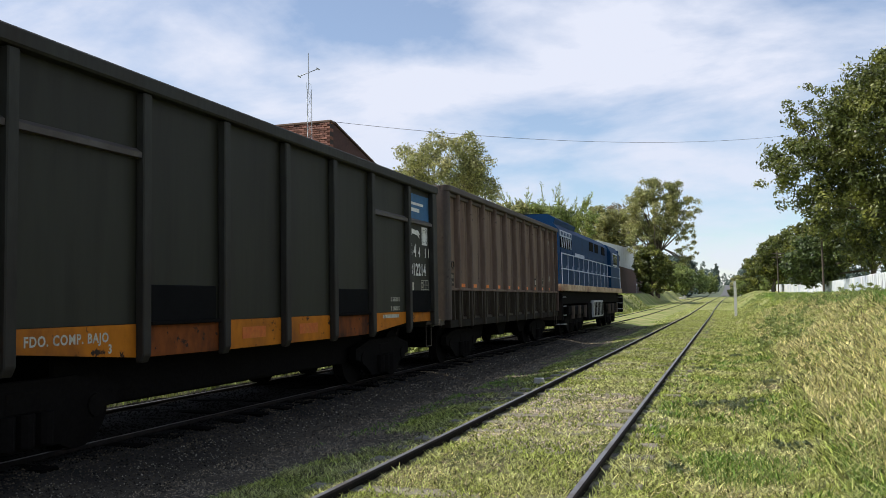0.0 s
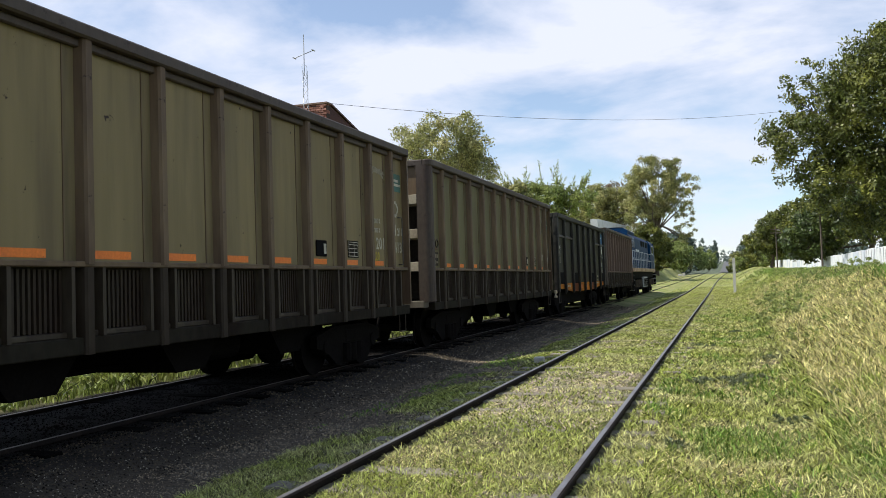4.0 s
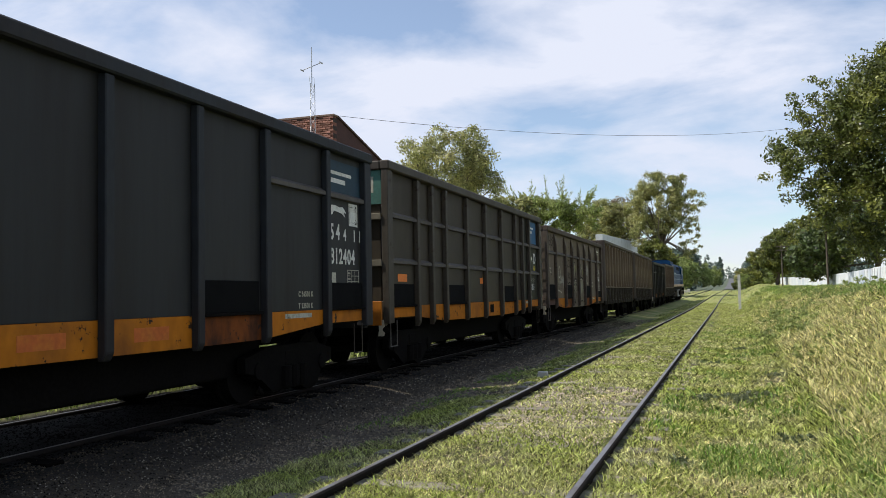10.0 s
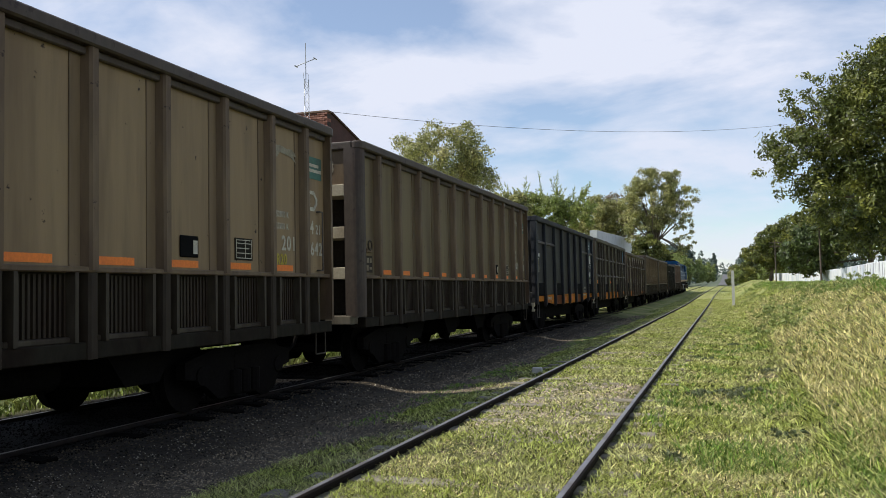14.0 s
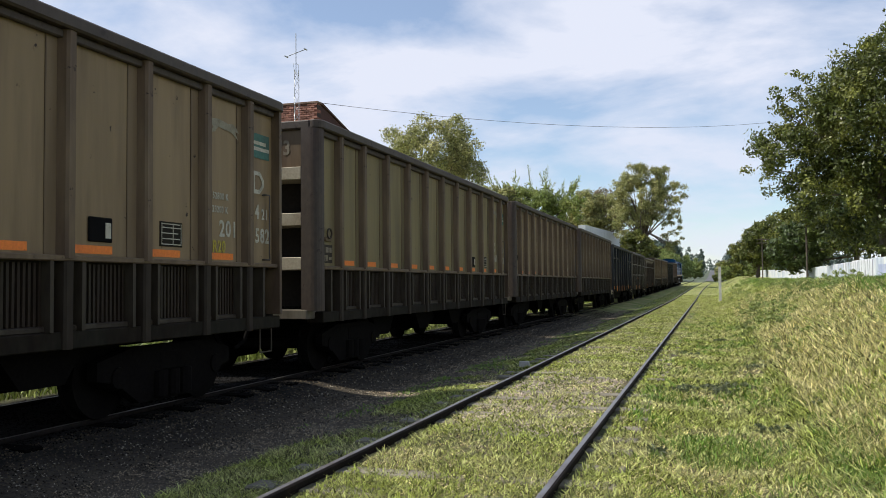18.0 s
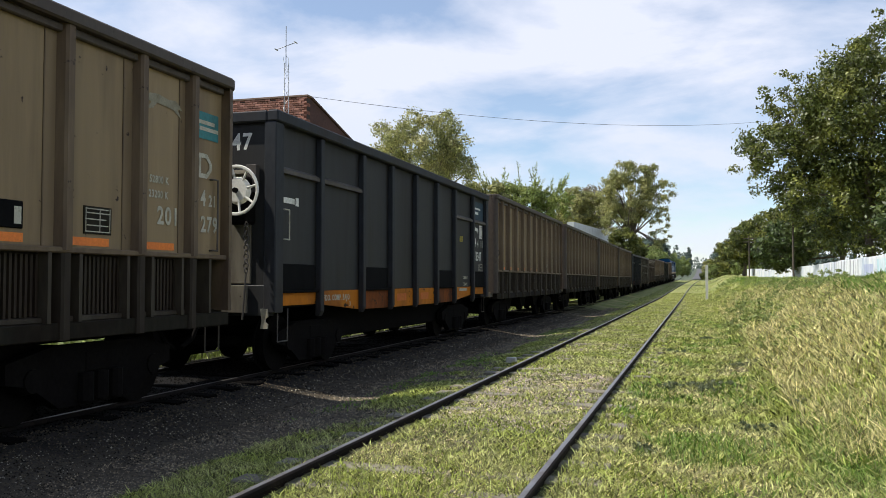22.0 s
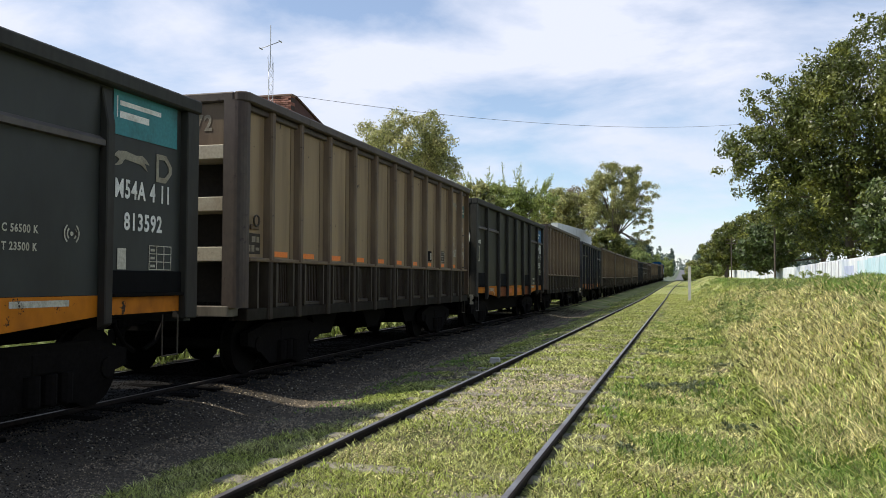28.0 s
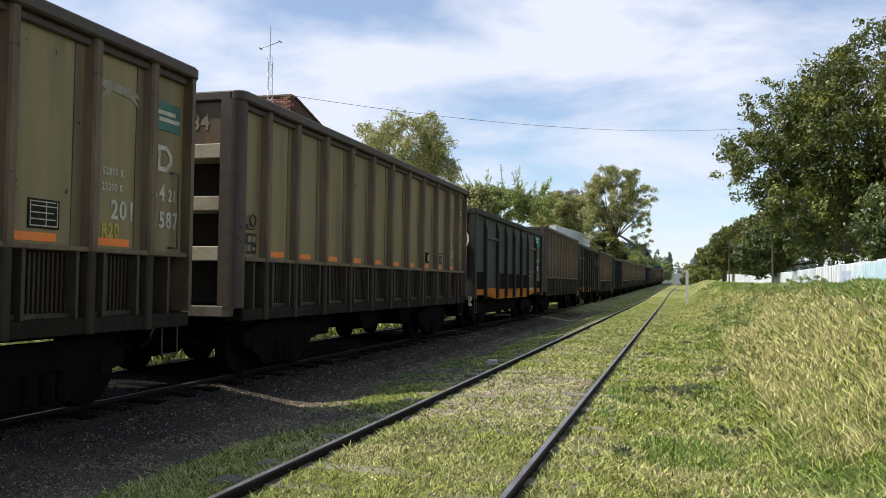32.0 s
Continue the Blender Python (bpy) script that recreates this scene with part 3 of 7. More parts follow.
def rise(y):
    """How far the straight climbs towards its end, and the hill beyond it."""
    y = np.asarray(y, float)
    return 1.45 * np.clip((y - 66) / 140, 0, 1) ** 1.35 + 8.0 * np.clip((y - 205) / 400, 0, 1) ** 1.3


def bend(y):
    """How far the tracks swing sideways towards the end of the straight."""
    return 1.7 * np.clip((np.asarray(y, float) - 80) / 126, 0, 1) ** 2


def ground_z(x, y):
    x, y = np.asarray(x, float), np.asarray(y, float)
    foot = 0.3 + 0.25 * np.sin(y * 0.21) + 1.3 * bend(y)
    t = np.clip((x - foot) / 4.3, 0, 1)
    bank = 1.40 * t * t * (3 - 2 * t)
    bank = bank + 0.10 * np.sin(x * 1.3 + y * 0.37) * t + 0.05 * np.sin(x * 3.1 - y * 1.1) * t
    bed = -0.07 * np.exp(-((x + 4.6) / 0.9) ** 2)
    lumps = 0.015 * np.sin(x * 4.1 + y * 2.3) * np.sin(y * 3.7 - x * 1.9)
    a, c = np.clip((y - 54) / 45, 0, 1), np.clip((-8.7 - x) / 2.6, 0, 1)
    mound = 1.75 * a * a * (3 - 2 * a) * c * c * (3 - 2 * c)
    u = x - bend(y)
    beds = 0.095 * np.exp(-((u + 1.91) / 1.5) ** 4) + 0.125 * np.exp(-((u + 6.97) / 1.95) ** 6)
    return bank + bed + lumps + mound + beds * (y < 300) + rise(y) - 0.012


def build_ground():
    xs = np.concatenate([np.linspace(-3000, -120, 14), np.linspace(-110, -14, 30), np.arange(-13, 12, 0.2),
                         np.linspace(12.5, 100, 26), np.linspace(120, 3000, 14)])
    ys = np.concatenate([np.linspace(-600, -12, 14), np.arange(-10, 40, 0.25), np.linspace(40.6, 160, 120), np.linspace(163, 350, 62), np.linspace(360, 900, 36), np.linspace(950, 4000, 14)])
    gx, gy = np.meshgrid(xs, ys)
    gz = ground_z(gx, gy)
    v = np.stack([gx.ravel(), gy.ravel(), gz.ravel()], 1)
    nx, ny = len(xs), len(ys)
    i = (np.arange(ny - 1)[:, None] * nx + np.arange(nx - 1)[None]).ravel()
    f = np.stack([i, i + 1, i + nx + 1, i + nx], 1)
    ob = new("ground", from_arrays("ground", v, f, M_GROUND, True))
    tagged(ob, "grassy trackside ground with a ballast strip and a bank", "ground", kind="structure")


build_ground()


def rail_profile():
    """Half outline of a flat-bottomed rail, mirrored: x across, z from its foot."""
    h = [(0.062, 0.0), (0.062, 0.012), (0.012, 0.028), (0.010, 0.105), (0.034, 0.118), (0.036, 0.145), (0.028, 0.154)]
    return [(-x, z) for x, z in h] + [(x, z) for x, z in h[::-1]]


def railway(name, cx, label, y0, y1, worn):
    tr = root(name, label, "railway track", kind="structure", loc=(cx, 0, 0))
    for sx in (-0.858, 0.858):
        bm, head = bmesh.new(), bmesh.new()
        stops = [y0, 66] + [66 + (y1 - 66) * k / 28 for k in range(1, 29)]
        for a, b in zip(stops, stops[1:]):
            prism(bm, rail_profile(), 1, a, b)
            box(head, -0.026, 0.014, a, b, 0.1535, 0.1565)
        for v in list(bm.verts) + list(head.verts):
            v.co.x += float(bend(v.co.y))
            v.co.z += float(rise(v.co.y))
        rail = part("rail", bm, M_RAIL, tr, "rusty steel rail", (sx, 0, 0))
        part("rail_head", head, worn, rail, "worn running surface")
    return tr


track_near = railway("railway_near", NEAR_X, "lightly used rusty railway track sunk in grass", -14, 206, M_RAILTOP)
track_far = railway("railway_far", FAR_X, "railway track in dark ballast under the train", -60, 292, M_RAILD)


def sleepers(tr, y0, n, step, z, half, m):
    bm = bmesh.new()
    box(bm, -half, half, -0.11, 0.11, -0.12, 0.0, bev=0.012)
    me = mesh_of("sleeper", bm, m)
    r = random.Random(3)
    for i in range(n):
        inst("sleeper", me, tr, (r.uniform(-0.03, 0.03), y0 + i * step + r.uniform(-0.04, 0.04), z + r.uniform(-0.012, 0.012)),
             rot=(0, 0, r.uniform(-1.5, 1.5)))


# ---------------------------------------------------------------- buildings
def brick_house():
    b = root("brick_building", "tall red brick building with a sloping side parapet", "building", loc=(-17.5, 36.3, 0))
    # front wall and flank in plan: the front runs towards -x, the flank away from the eye
    bm = bmesh.new()
    box(bm, -9.5, 0, 0, 0.35, 0, 10.15)
    front = part("front_wall", bm, M_BRICK, b, "weathered red brick wall")
    r = random.Random(6)
    kinds = []
    for k in range(3):
        bm = bmesh.new()
        box(bm, -0.128 + 0.004 * k, 0.128, -0.03, 0.012, -0.043, 0.042 - 0.003 * k, bev=0.006)
        kinds.append(mesh_of("brick", bm, M_BRICKS))
    for row in range(20):
        for col in range(15):
            x = -0.14 - col * 0.272 - (0.136 if row % 2 else 0.0)
            if row == 0 and r.random() < 0.25:
                continue
            inst("brick", kinds[r.randrange(3)], front, (x + r.uniform(-0.008, 0.008), r.uniform(-0.016, 0.004), 10.095 - row * 0.102), rot=(0, r.uniform(-1.5, 1.5), 0))
    bm = bmesh.new()
    prism(bm, [(0.35, 0), (0.35, 10.14), (8.6, 8.05), (8.6, 0)], 0, -0.35, -0.001)
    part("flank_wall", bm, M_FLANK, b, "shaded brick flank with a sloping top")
    part("coping", blk(-9.6, 0.06, -0.06, 0.42, 10.15, 10.24, bev=0.01), M_MORTAR, b)
    bm = bmesh.new()
    prism(bm, [(0.42, 10.15), (0.42, 10.24), (8.7, 8.14), (8.7, 8.05)], 0, -0.42, 0.07)
    part("flank_coping", bm, M_ROOFM, b)
    bm = bmesh.new()
    prism(bm, [(0.42, 9.9), (0.42, 10.0), (8.6, 7.9), (8.6, 7.8)], 0, -9.4, -0.36)
    part("roof", bm, M_ROOFM, b, "dark red sheet roof")
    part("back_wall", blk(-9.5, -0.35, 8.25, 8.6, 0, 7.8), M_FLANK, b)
    part("end_wall", blk(-9.5, -9.15, 0.35, 8.25, 0, 7.8), M_BRICK, b)


brick_house()


def mast():
    m = root("antenna_mast", "slim lattice radio mast with crossed aerials", "antenna mast", loc=(-18.25, 35.6, 0))
    legs = [(0.16 * math.cos(a), 0.16 * math.sin(a)) for a in (0.5, 2.6, 4.7)]
    for lx, ly in legs:
        bm = bmesh.new()
        tube(bm, (lx, ly, 0), (lx * 0.8, ly * 0.8, 11.6), 0.016, seg=6)
        part("leg", bm, M_STEEL, m)
    bm = bmesh.new()
    for k in range(29):
        z0, z1 = k * 0.4, k * 0.4 + 0.4
        for i in range(3):
            a, c = legs[i], legs[(i + 1) % 3]
            if k % 2:
                a, c = c, a
            tube(bm, (a[0] * 0.95, a[1] * 0.95, z0), (c[0] * 0.95, c[1] * 0.95, z1), 0.008, seg=4)
    part("lacing", bm, M_STEEL, m)
    bm = bmesh.new()
    tube(bm, (0, 0, 11.4), (0, 0, 13.35), 0.022, seg=6)
    part("pole", bm, M_STEEL, m)
    bm = bmesh.new()
    tube(bm, (-0.42, -0.2, 12.22), (0.42, 0.2, 12.62), 0.018, seg=6)
    for s in (-1, 1):
        tube(bm, (0.40 * s, 0.19 * s - 0.15, 12.42 + 0.19 * s), (0.40 * s, 0.19 * s + 0.15, 12.42 + 0.19 * s), 0.03, seg=6)
    part("aerial_arm", bm, M_STEEL, m)
    for s in (-1, 1):
        bm = bmesh.new()
        tube(bm, (0.05 * s - 0.06, 0, 11.95), (0.13 * s, 0, 11.85), 0.012, seg=5)
        tube(bm, (0.13 * s, 0, 11.85), (0.09 * s + 0.03, 0, 11.35), 0.012, seg=5)
        tube(bm, (0.09 * s + 0.03, 0, 11.35), (0.06, 0, 11.15), 0.012, seg=5)
        part("cable_loop", bm, M_WALLW, m)


mast()


def overhead_wire():
    a, b = Vector((-17.2, 36.2, 10.1)), Vector((5.2, 71, 14.0))
    bm = bmesh.new()
    n = 24
    p = [a.lerp(b, i / n) - Vector((0, 0, 0.75 * 4 * (i / n) * (1 - i / n))) for i in range(n + 1)]
    sweep(bm, p, 0.010, 5)
    solo("overhead_wire", bm, M_RAIL, "thin dark cable slung across the railway", "cable")


overhead_wire()


def far_shed():
    s = root("trackside_shed", "long brick shed with white sheet cladding along the railway", "building", loc=(-15.0, 109, 0))
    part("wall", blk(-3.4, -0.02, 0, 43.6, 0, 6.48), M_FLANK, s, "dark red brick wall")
    bm = bmesh.new()
    prism(bm, [(0, 6.5), (43.6, 6.5), (43.6, 10.2), (0, 9.0)], 0, -0.9, 0.0)
    part("upper_cladding", bm, M_SHEET, s, "white sheet cladding")
    part("annexe", blk(-7, -0.1, 43.62, 73, 0, 8.0), M_FLANK, s, "dark brick annexe")
    part("annexe_roof", blk(-7.2, 0.15, 43.62, 73.3, 8.0, 8.3), M_ROOFM, s)
    for y in (8, 19):
        part("vent", blk(0, 0.03, y, y + 3, 7.2, 8.0), M_FLANK, s, "dark vent opening")
    for y in (47, 56, 64):
        d = part("doorway", blk(-0.1, -0.06, y, y + 2.4, 1.4, 4.2), M_CONC, s, "pale door surround")
        part("door", blk(-0.06, -0.03, y + 0.3, y + 2.1, 1.4, 3.9), M_WOODP, d)


far_shed()


def limewashed_wall():
    w = root("boundary_wall", "long low whitewashed boundary wall with dark streaks", "wall", kind="structure", loc=(9.2, 0, 0))
    r = random.Random(8)
    y = 26.0
    while y < 66:
        n = 2.6
        part("wall_panel", blk(-0.1, 0.1, y, y + n - 0.03, 0.9, 2.80 + r.uniform(-0.03, 0.03), bev=0.02), M_WALLW, w)
        y += n
    for y0, y1, z0, z1, mm, txt in ((39.0, 49.4, 1.0, 2.74, M_WALLC, "faded pale blue wash"), (50.4, 53.2, 1.1, 2.45, M_WALLL, "faded lilac patch")):
        k = y0
        while k < y1:
            part("paint_patch", blk(-0.104, -0.099, k, min(k + 2.55, y1), z0, z1 - r.uniform(0, 0.12)), mm, w, txt)
            k += 2.6
    for i in range(16):
        k = 55 + i * 0.75 + r.uniform(-0.3, 0.3)
        part("damp_streak", blk(-0.103, -0.099, k, k + r.uniform(0.06, 0.2), 1.2 + r.uniform(0, 0.5), 2.76), M_WALLD, w, "dark damp streak")
    while y < 190:
        n = 5.2
        part("wall_panel", blk(-0.1, 0.1, y, y + n - 0.05, 0.6, 2.72 + float(rise(y)) + r.uniform(-0.05, 0.05), bev=0.02), M_WALLW, w)
        y += n


limewashed_wall()


def far_road():
    """A grey road that climbs away beyond the end of the straight."""
    ys = np.linspace(225, 640, 40)
    v, f = [], []
    for i, y in enumerate(ys):
        for x in (-1.2, 1.5):
            v.append((x + (y - 225) * 0.0045, y, float(ground_z(0, y)) + 0.12))
        if i:
            k = 2 * i
            f.append((k - 2, k - 1, k + 1, k))
    ob = new("road", from_arrays("road", v, f, M_ASPH))
    tagged(ob, "grey road climbing a distant rise", "road", kind="structure")
    r = random.Random(12)
    for i in range(7):
        bm = bmesh.new()
        s = r.uniform(0.25, 0.7)
        box(bm, -s, s, -0.5, 0.5, -0.1, r.uniform(0.2, 0.7), bev=0.08)
        solo("concrete_block", bm, M_PALE, "pale concrete block beside the far crossing", "concrete block", loc=(-14.4 + i * 1.05 + r.uniform(-0.4, 0.4), 196 + r.uniform(-9, 6), float(ground_z(-4, 190))), group="blocks at the crossing")


far_road()


def post_sign():
    s = root("track_sign", "narrow grey concrete marker post beside the track", "sign post", loc=(0.75, 69, 0))
    bm = bmesh.new()
    prism(bm, [(-0.10, -0.1), (0.10, -0.1), (0.10, 2.62), (0.06, 2.69), (-0.06, 2.69), (-0.10, 2.62)], 1, -0.08, 0.08)
    part("post", bm, M_CONC, s)
    part("foot", blk(-0.16, 0.16, -0.14, 0.14, -0.2, 0.07, bev=0.02), M_CONC, s)


post_sign()


def utility_pole(x, y, top, name="utility_pole"):
    z = float(ground_z(x, y))
    p = root(name, "weathered wooden utility pole with short crossarms", "utility pole", "poles along the wall", loc=(x, y, z - 0.1))
    bm = bmesh.new()
    tube(bm, (0, 0, 0), (0, 0, top), 0.085, 0.06, 8)
    part("pole", bm, M_WOODP, p)
    for k in (0.35, 0.8):
        part("crossarm", blk(-0.7, 0.7, -0.14, -0.08, top - k - 0.05, top - k + 0.05, bev=0.01), M_WOODP, p)


utility_pole(7.4, 73, 6.8)
utility_pole(6.6, 118, 5.6)


def stone_block():
    bm = bmesh.new()
    box(bm, -0.09, 0.08, -0.06, 0.06, 0, 0.14, bev=0.012)
    for v in bm.verts:
        v.co += Vector((noise.noise(v.co * 9), noise.noise(v.co * 9 + Vector((3, 0, 0))), 0)) * 0.02
    solo("marker_stone", bm, M_PALE, "small whitewashed stone beside the rail", "stone", loc=(-3.08, 14.5, float(ground_z(-3.08, 14.5)) - 0.02))


stone_block()


# ---------------------------------------------------------------- trees
def leaf_cloud(blobs, n, size, seed, droop=0.0, dense=3.0, loose=0.34):
    """Leaf quads on the shells of lumpy clumps, facing outwards; blobs are (x, y, z, rx, ry, rz, clumps).
    A share of the leaves strays loosely about each clump."""
    g = np.random.default_rng(seed)
    cs, rs = [], []
    for x, y, z, rx, ry, rz, k in blobs:
        k = int(k * dense)
        d = g.normal(size=(k, 3))
        d /= np.linalg.norm(d, axis=1)[:, None]
        rad = g.uniform(0.25, 1.0, size=(k, 1)) ** 0.45
        cs.append(np.array([x, y, z]) + d * rad * np.array([rx, ry, rz]) * g.uniform(0.80, 1.0, size=(k, 1)))
        rs.append(np.full(k, (rx * ry * rz) ** (1 / 3)) * g.uniform(0.08, 0.21, size=k))
    cs, rs = np.concatenate(cs), np.concatenate(rs)
    w = rs ** 2 / np.sum(rs ** 2)
    pick = g.choice(len(cs), size=n, p=w)
    d = g.normal(size=(n, 3)); d[:, 2] += 0.35
    d /= np.linalg.norm(d, axis=1)[:, None]
    stray = g.uniform(0, 1, n) < loose
    reach = np.where(stray, g.uniform(0.8, 1.55, n), g.uniform(0.62, 1.06, n))
    p = cs[pick] + d * (rs[pick] * reach)[:, None] * np.array([1, 1, 0.78])
    nrm = d + g.normal(size=(n, 3)) * np.where(stray, 0.9, 0.42)[:, None]
    nrm /= np.linalg.norm(nrm, axis=1)[:, None]
    a = g.normal(size=(n, 3)); a[:, 2] -= droop
    a -= nrm * np.sum(a * nrm, axis=1)[:, None]
    a /= np.linalg.norm(a, axis=1)[:, None]
    b = np.cross(nrm, a)
    s = size * g.uniform(0.6, 1.35, size=(n, 1))
    v = np.stack([p - a * s, p + b * s * 0.46, p + a * s, p - b * s * 0.46], 1).reshape(-1, 3)
    f = np.arange(4 * n).reshape(n, 4)
    return v, f, cs, rs


def tree(name, base, trunk_h, r0, blobs, n, size, leaf, label, seed, droop=0.0, limbs=14, group="", dense=3.2):
    bx, by = base
    z = float(ground_z(bx, by)) - 0.15
    t = root(name, label, "tree", group, loc=(bx, by, z))
    v, f, cs, rs = leaf_cloud(blobs, n, size, seed, droop, dense)
    inst("crown", from_arrays("crown", v, f, leaf), t)
    bm = bmesh.new()
    g = random.Random(seed)
    p, r = Vector((0, 0, 0)), r0
    k = 6
    line = [p.copy()]
    for i in range(k):
        q = p + Vector((g.uniform(-0.25, 0.25), g.uniform(-0.25, 0.25), trunk_h / k))
        tube(bm, p, q, r, r * 0.88, 9, caps=False)
        p, r = q, r * 0.88
        line.append(p.copy())
    order = list(range(len(cs)))
    g.shuffle(order)
    for i in order[:limbs]:
        st = line[g.randint(3, k)]
        e = Vector(cs[i])
        m = st.lerp(e, 0.5) + Vector((g.uniform(-0.4, 0.4), g.uniform(-0.4, 0.4), 0.3))
        tube(bm, st, m, r0 * 0.34, r0 * 0.2, 6, caps=False)
        tube(bm, m, e, r0 * 0.2, r0 * 0.06, 5, caps=False)
    part("trunk", bm, M_BARK, t)
    return t


def shoot_leaves(shoots, leaves, seed):
    """Long narrow leaves set along shoots that fan upwards and outwards."""
    g = np.random.default_rng(seed)
    foot = np.stack([g.uniform(-4.2, 4.6, shoots), g.uniform(-1.6, 1.6, shoots), g.uniform(8.6, 10.0, shoots)], 1)
    way = np.stack([foot[:, 0] * 0.09 + g.normal(0, 0.30, shoots), g.normal(0, 0.3, shoots), np.ones(shoots)], 1)
    way /= np.linalg.norm(way, axis=1)[:, None]
    high = g.uniform(1.6, 3.4, shoots) * np.clip(1.15 - np.abs(foot[:, 0] + 1.0) * 0.10, 0.5, 1.2)
    t = np.tile(np.linspace(0.1, 1.0, leaves), shoots)
    k = np.repeat(np.arange(shoots), leaves)
    p = foot[k] + way[k] * (high[k] * t)[:, None]
    a = way[k] + g.normal(size=(len(k), 3)) * 0.55
    a /= np.linalg.norm(a, axis=1)[:, None]
    b = np.cross(a, g.normal(size=(len(k), 3)))
    b /= np.linalg.norm(b, axis=1)[:, None]
    n = (0.55 * (1.15 - 0.6 * t) * g.uniform(0.6, 1.2, len(k)))[:, None]
    v = np.stack([p, p + a * n * 0.45 + b * n * 0.11, p + a * n, p + a * n * 0.45 - b * n * 0.11], 1).reshape(-1, 3)
    return v, np.arange(4 * len(k)).reshape(-1, 4)


def plant_trees():
    # large broad trees behind the white wall
    tree("broadleaf_tree", (13.0, 72), 7, 0.45, [(0.5, 0, 12.2, 6.9, 5.5, 7.3, 66), (-6.4, 0, 10.1, 4.1, 3.4, 3.4, 30), (-5.2, 0, 14.4, 3.1, 3, 2.7, 16), (1.5, 0, 18.8, 3.4, 3, 2.6, 16), (-2, 0, 7.0, 6, 5, 3, 26), (0, 0, 4, 5.5, 4, 2.6, 20)],
         80000, 0.15, M_LF_OLIVE, "large olive-green broadleaf tree behind the wall", 21, 0.2, 22)
    tree("broadleaf_tree", (18.6, 66), 7, 0.5, [(0, 0, 12, 5.4, 6, 8.6, 70), (3, 0, 17, 4, 4, 4, 24)],
         52000, 0.17, M_LF_OLIVE, "tall dense broadleaf tree behind the wall", 22, 0.2, 20)
    tree("broadleaf_tree", (12.5, 86), 5, 0.35, [(0.6, 0, 6.2, 5.2, 5, 3.6, 40), (-4.6, 0, 3.4, 3.6, 4, 2.4, 26)],
         32000, 0.18, M_LF_DARK, "dark green understorey tree behind the wall", 23, 0.1, 14)
    tree("broadleaf_tree", (15.5, 60), 4, 0.3, [(0, 0, 4.2, 5, 4, 4.2, 40), (4.5, -2, 4.0, 4, 4, 3.6, 26)],
         30000, 0.17, M_LF_DARK, "dark leafy tree overhanging the white wall", 24, 0.1, 12)
    tree("broadleaf_tree", (7.6, 150), 4, 0.3, [(1.2, 0, 5.8, 4.2, 5, 4.3, 40), (-2.8, 0, 3.6, 2.8, 3, 3.4, 18)],
         20000, 0.21, M_LF_OLIVE, "rounded green tree beside the railway", 25, 0.0, 10)
    tree("broadleaf_tree", (12.0, 125), 4, 0.3, [(0, 0, 6.0, 4.4, 5, 5.4, 40)], 18000, 0.21, M_LF_OLIVE, "leafy green tree behind the far wall", 26)
    # behind the train
    tree("eucalyptus_tree", (-24.4, 74), 8, 0.45, [(0.2, 0, 12.7, 4.7, 4, 4.1, 66), (-3.8, 0, 10.5, 3.1, 3, 2.6, 22), (3.2, 0, 10.2, 2.6, 3, 3.6, 22)],
         34000, 0.125, M_LF_EUC, "rounded eucalyptus tree with yellow-green crown", 31, 0.35, 24, dense=2.4)
    tree("broadleaf_tree", (-21.5, 88), 6, 0.3, [(0, 0, 8.4, 2.6, 3, 2.6, 26)], 9000, 0.2, M_LF_EUC, "grey-green tree between larger ones", 39)
    feather = tree("feathery_tree", (-18.6, 92), 5, 0.25, [(0, 0, 8.2, 4.4, 3, 2.2, 40), (4.2, 0, 8.0, 2.2, 2, 1.9, 16), (-1.5, 0, 9.6, 2.4, 2, 1.4, 16)],
                   30000, 0.12, M_LF_GREEN, "feathery fresh green tree with upright shoots", 32, -1.0, 12)
    inst("upper_foliage", from_arrays("upper_foliage", *shoot_leaves(34, 46, 61), M_LF_GREEN), feather, (0, 0, 0), "long upright leafy shoots")
    tree("broadleaf_tree", (-21.0, 146), 6, 0.35, [(0, 0, 11, 5.6, 4, 4.6, 40), (5, 0, 11.0, 3.4, 3, 3.6, 22)],
         24000, 0.20, M_LF_EUC, "olive green tree behind the brick shed", 33, 0.2, 12)
    tree("bare_tree", (-20.5, 170), 6, 0.3, [(0, 0, 12.4, 4.6, 4, 6.0, 40), (5, 0, 10.4, 3.4, 3, 4, 20)], 15000, 0.19, M_LF_BROWN, "brownish thinly leaved tree", 34, 0.4, 30)
    tree("eucalyptus_tree", (-10.2, 140), 8.5, 0.42, [(-0.4, 0, 13.6, 5.7, 4, 4.9, 64), (0.6, 0, 17.0, 4.2, 3, 2.4, 26), (4.4, 0, 13.4, 3.1, 3, 3.3, 24), (4.8, 0, 8.0, 2.0, 3, 3.6, 18), (-2.5, 0, 9.5, 3.2, 3, 3.0, 20)],
         36000, 0.15, M_LF_EUC, "tall eucalyptus with open grey-green crown", 35, 0.35, 40, dense=1.7)
    tree("broadleaf_tree", (-10.6, 134), 3, 0.3, [(0, 0, 5.0, 2.7, 3, 3.2, 36), (1.6, 4, 3.6, 1.9, 3, 2.6, 18), (0.2, 0, 2.0, 2.8, 3, 1.9, 20)],
         24000, 0.18, M_LF_OLIVE, "low dark leafy tree beside the tracks", 36, 0.0, 10)
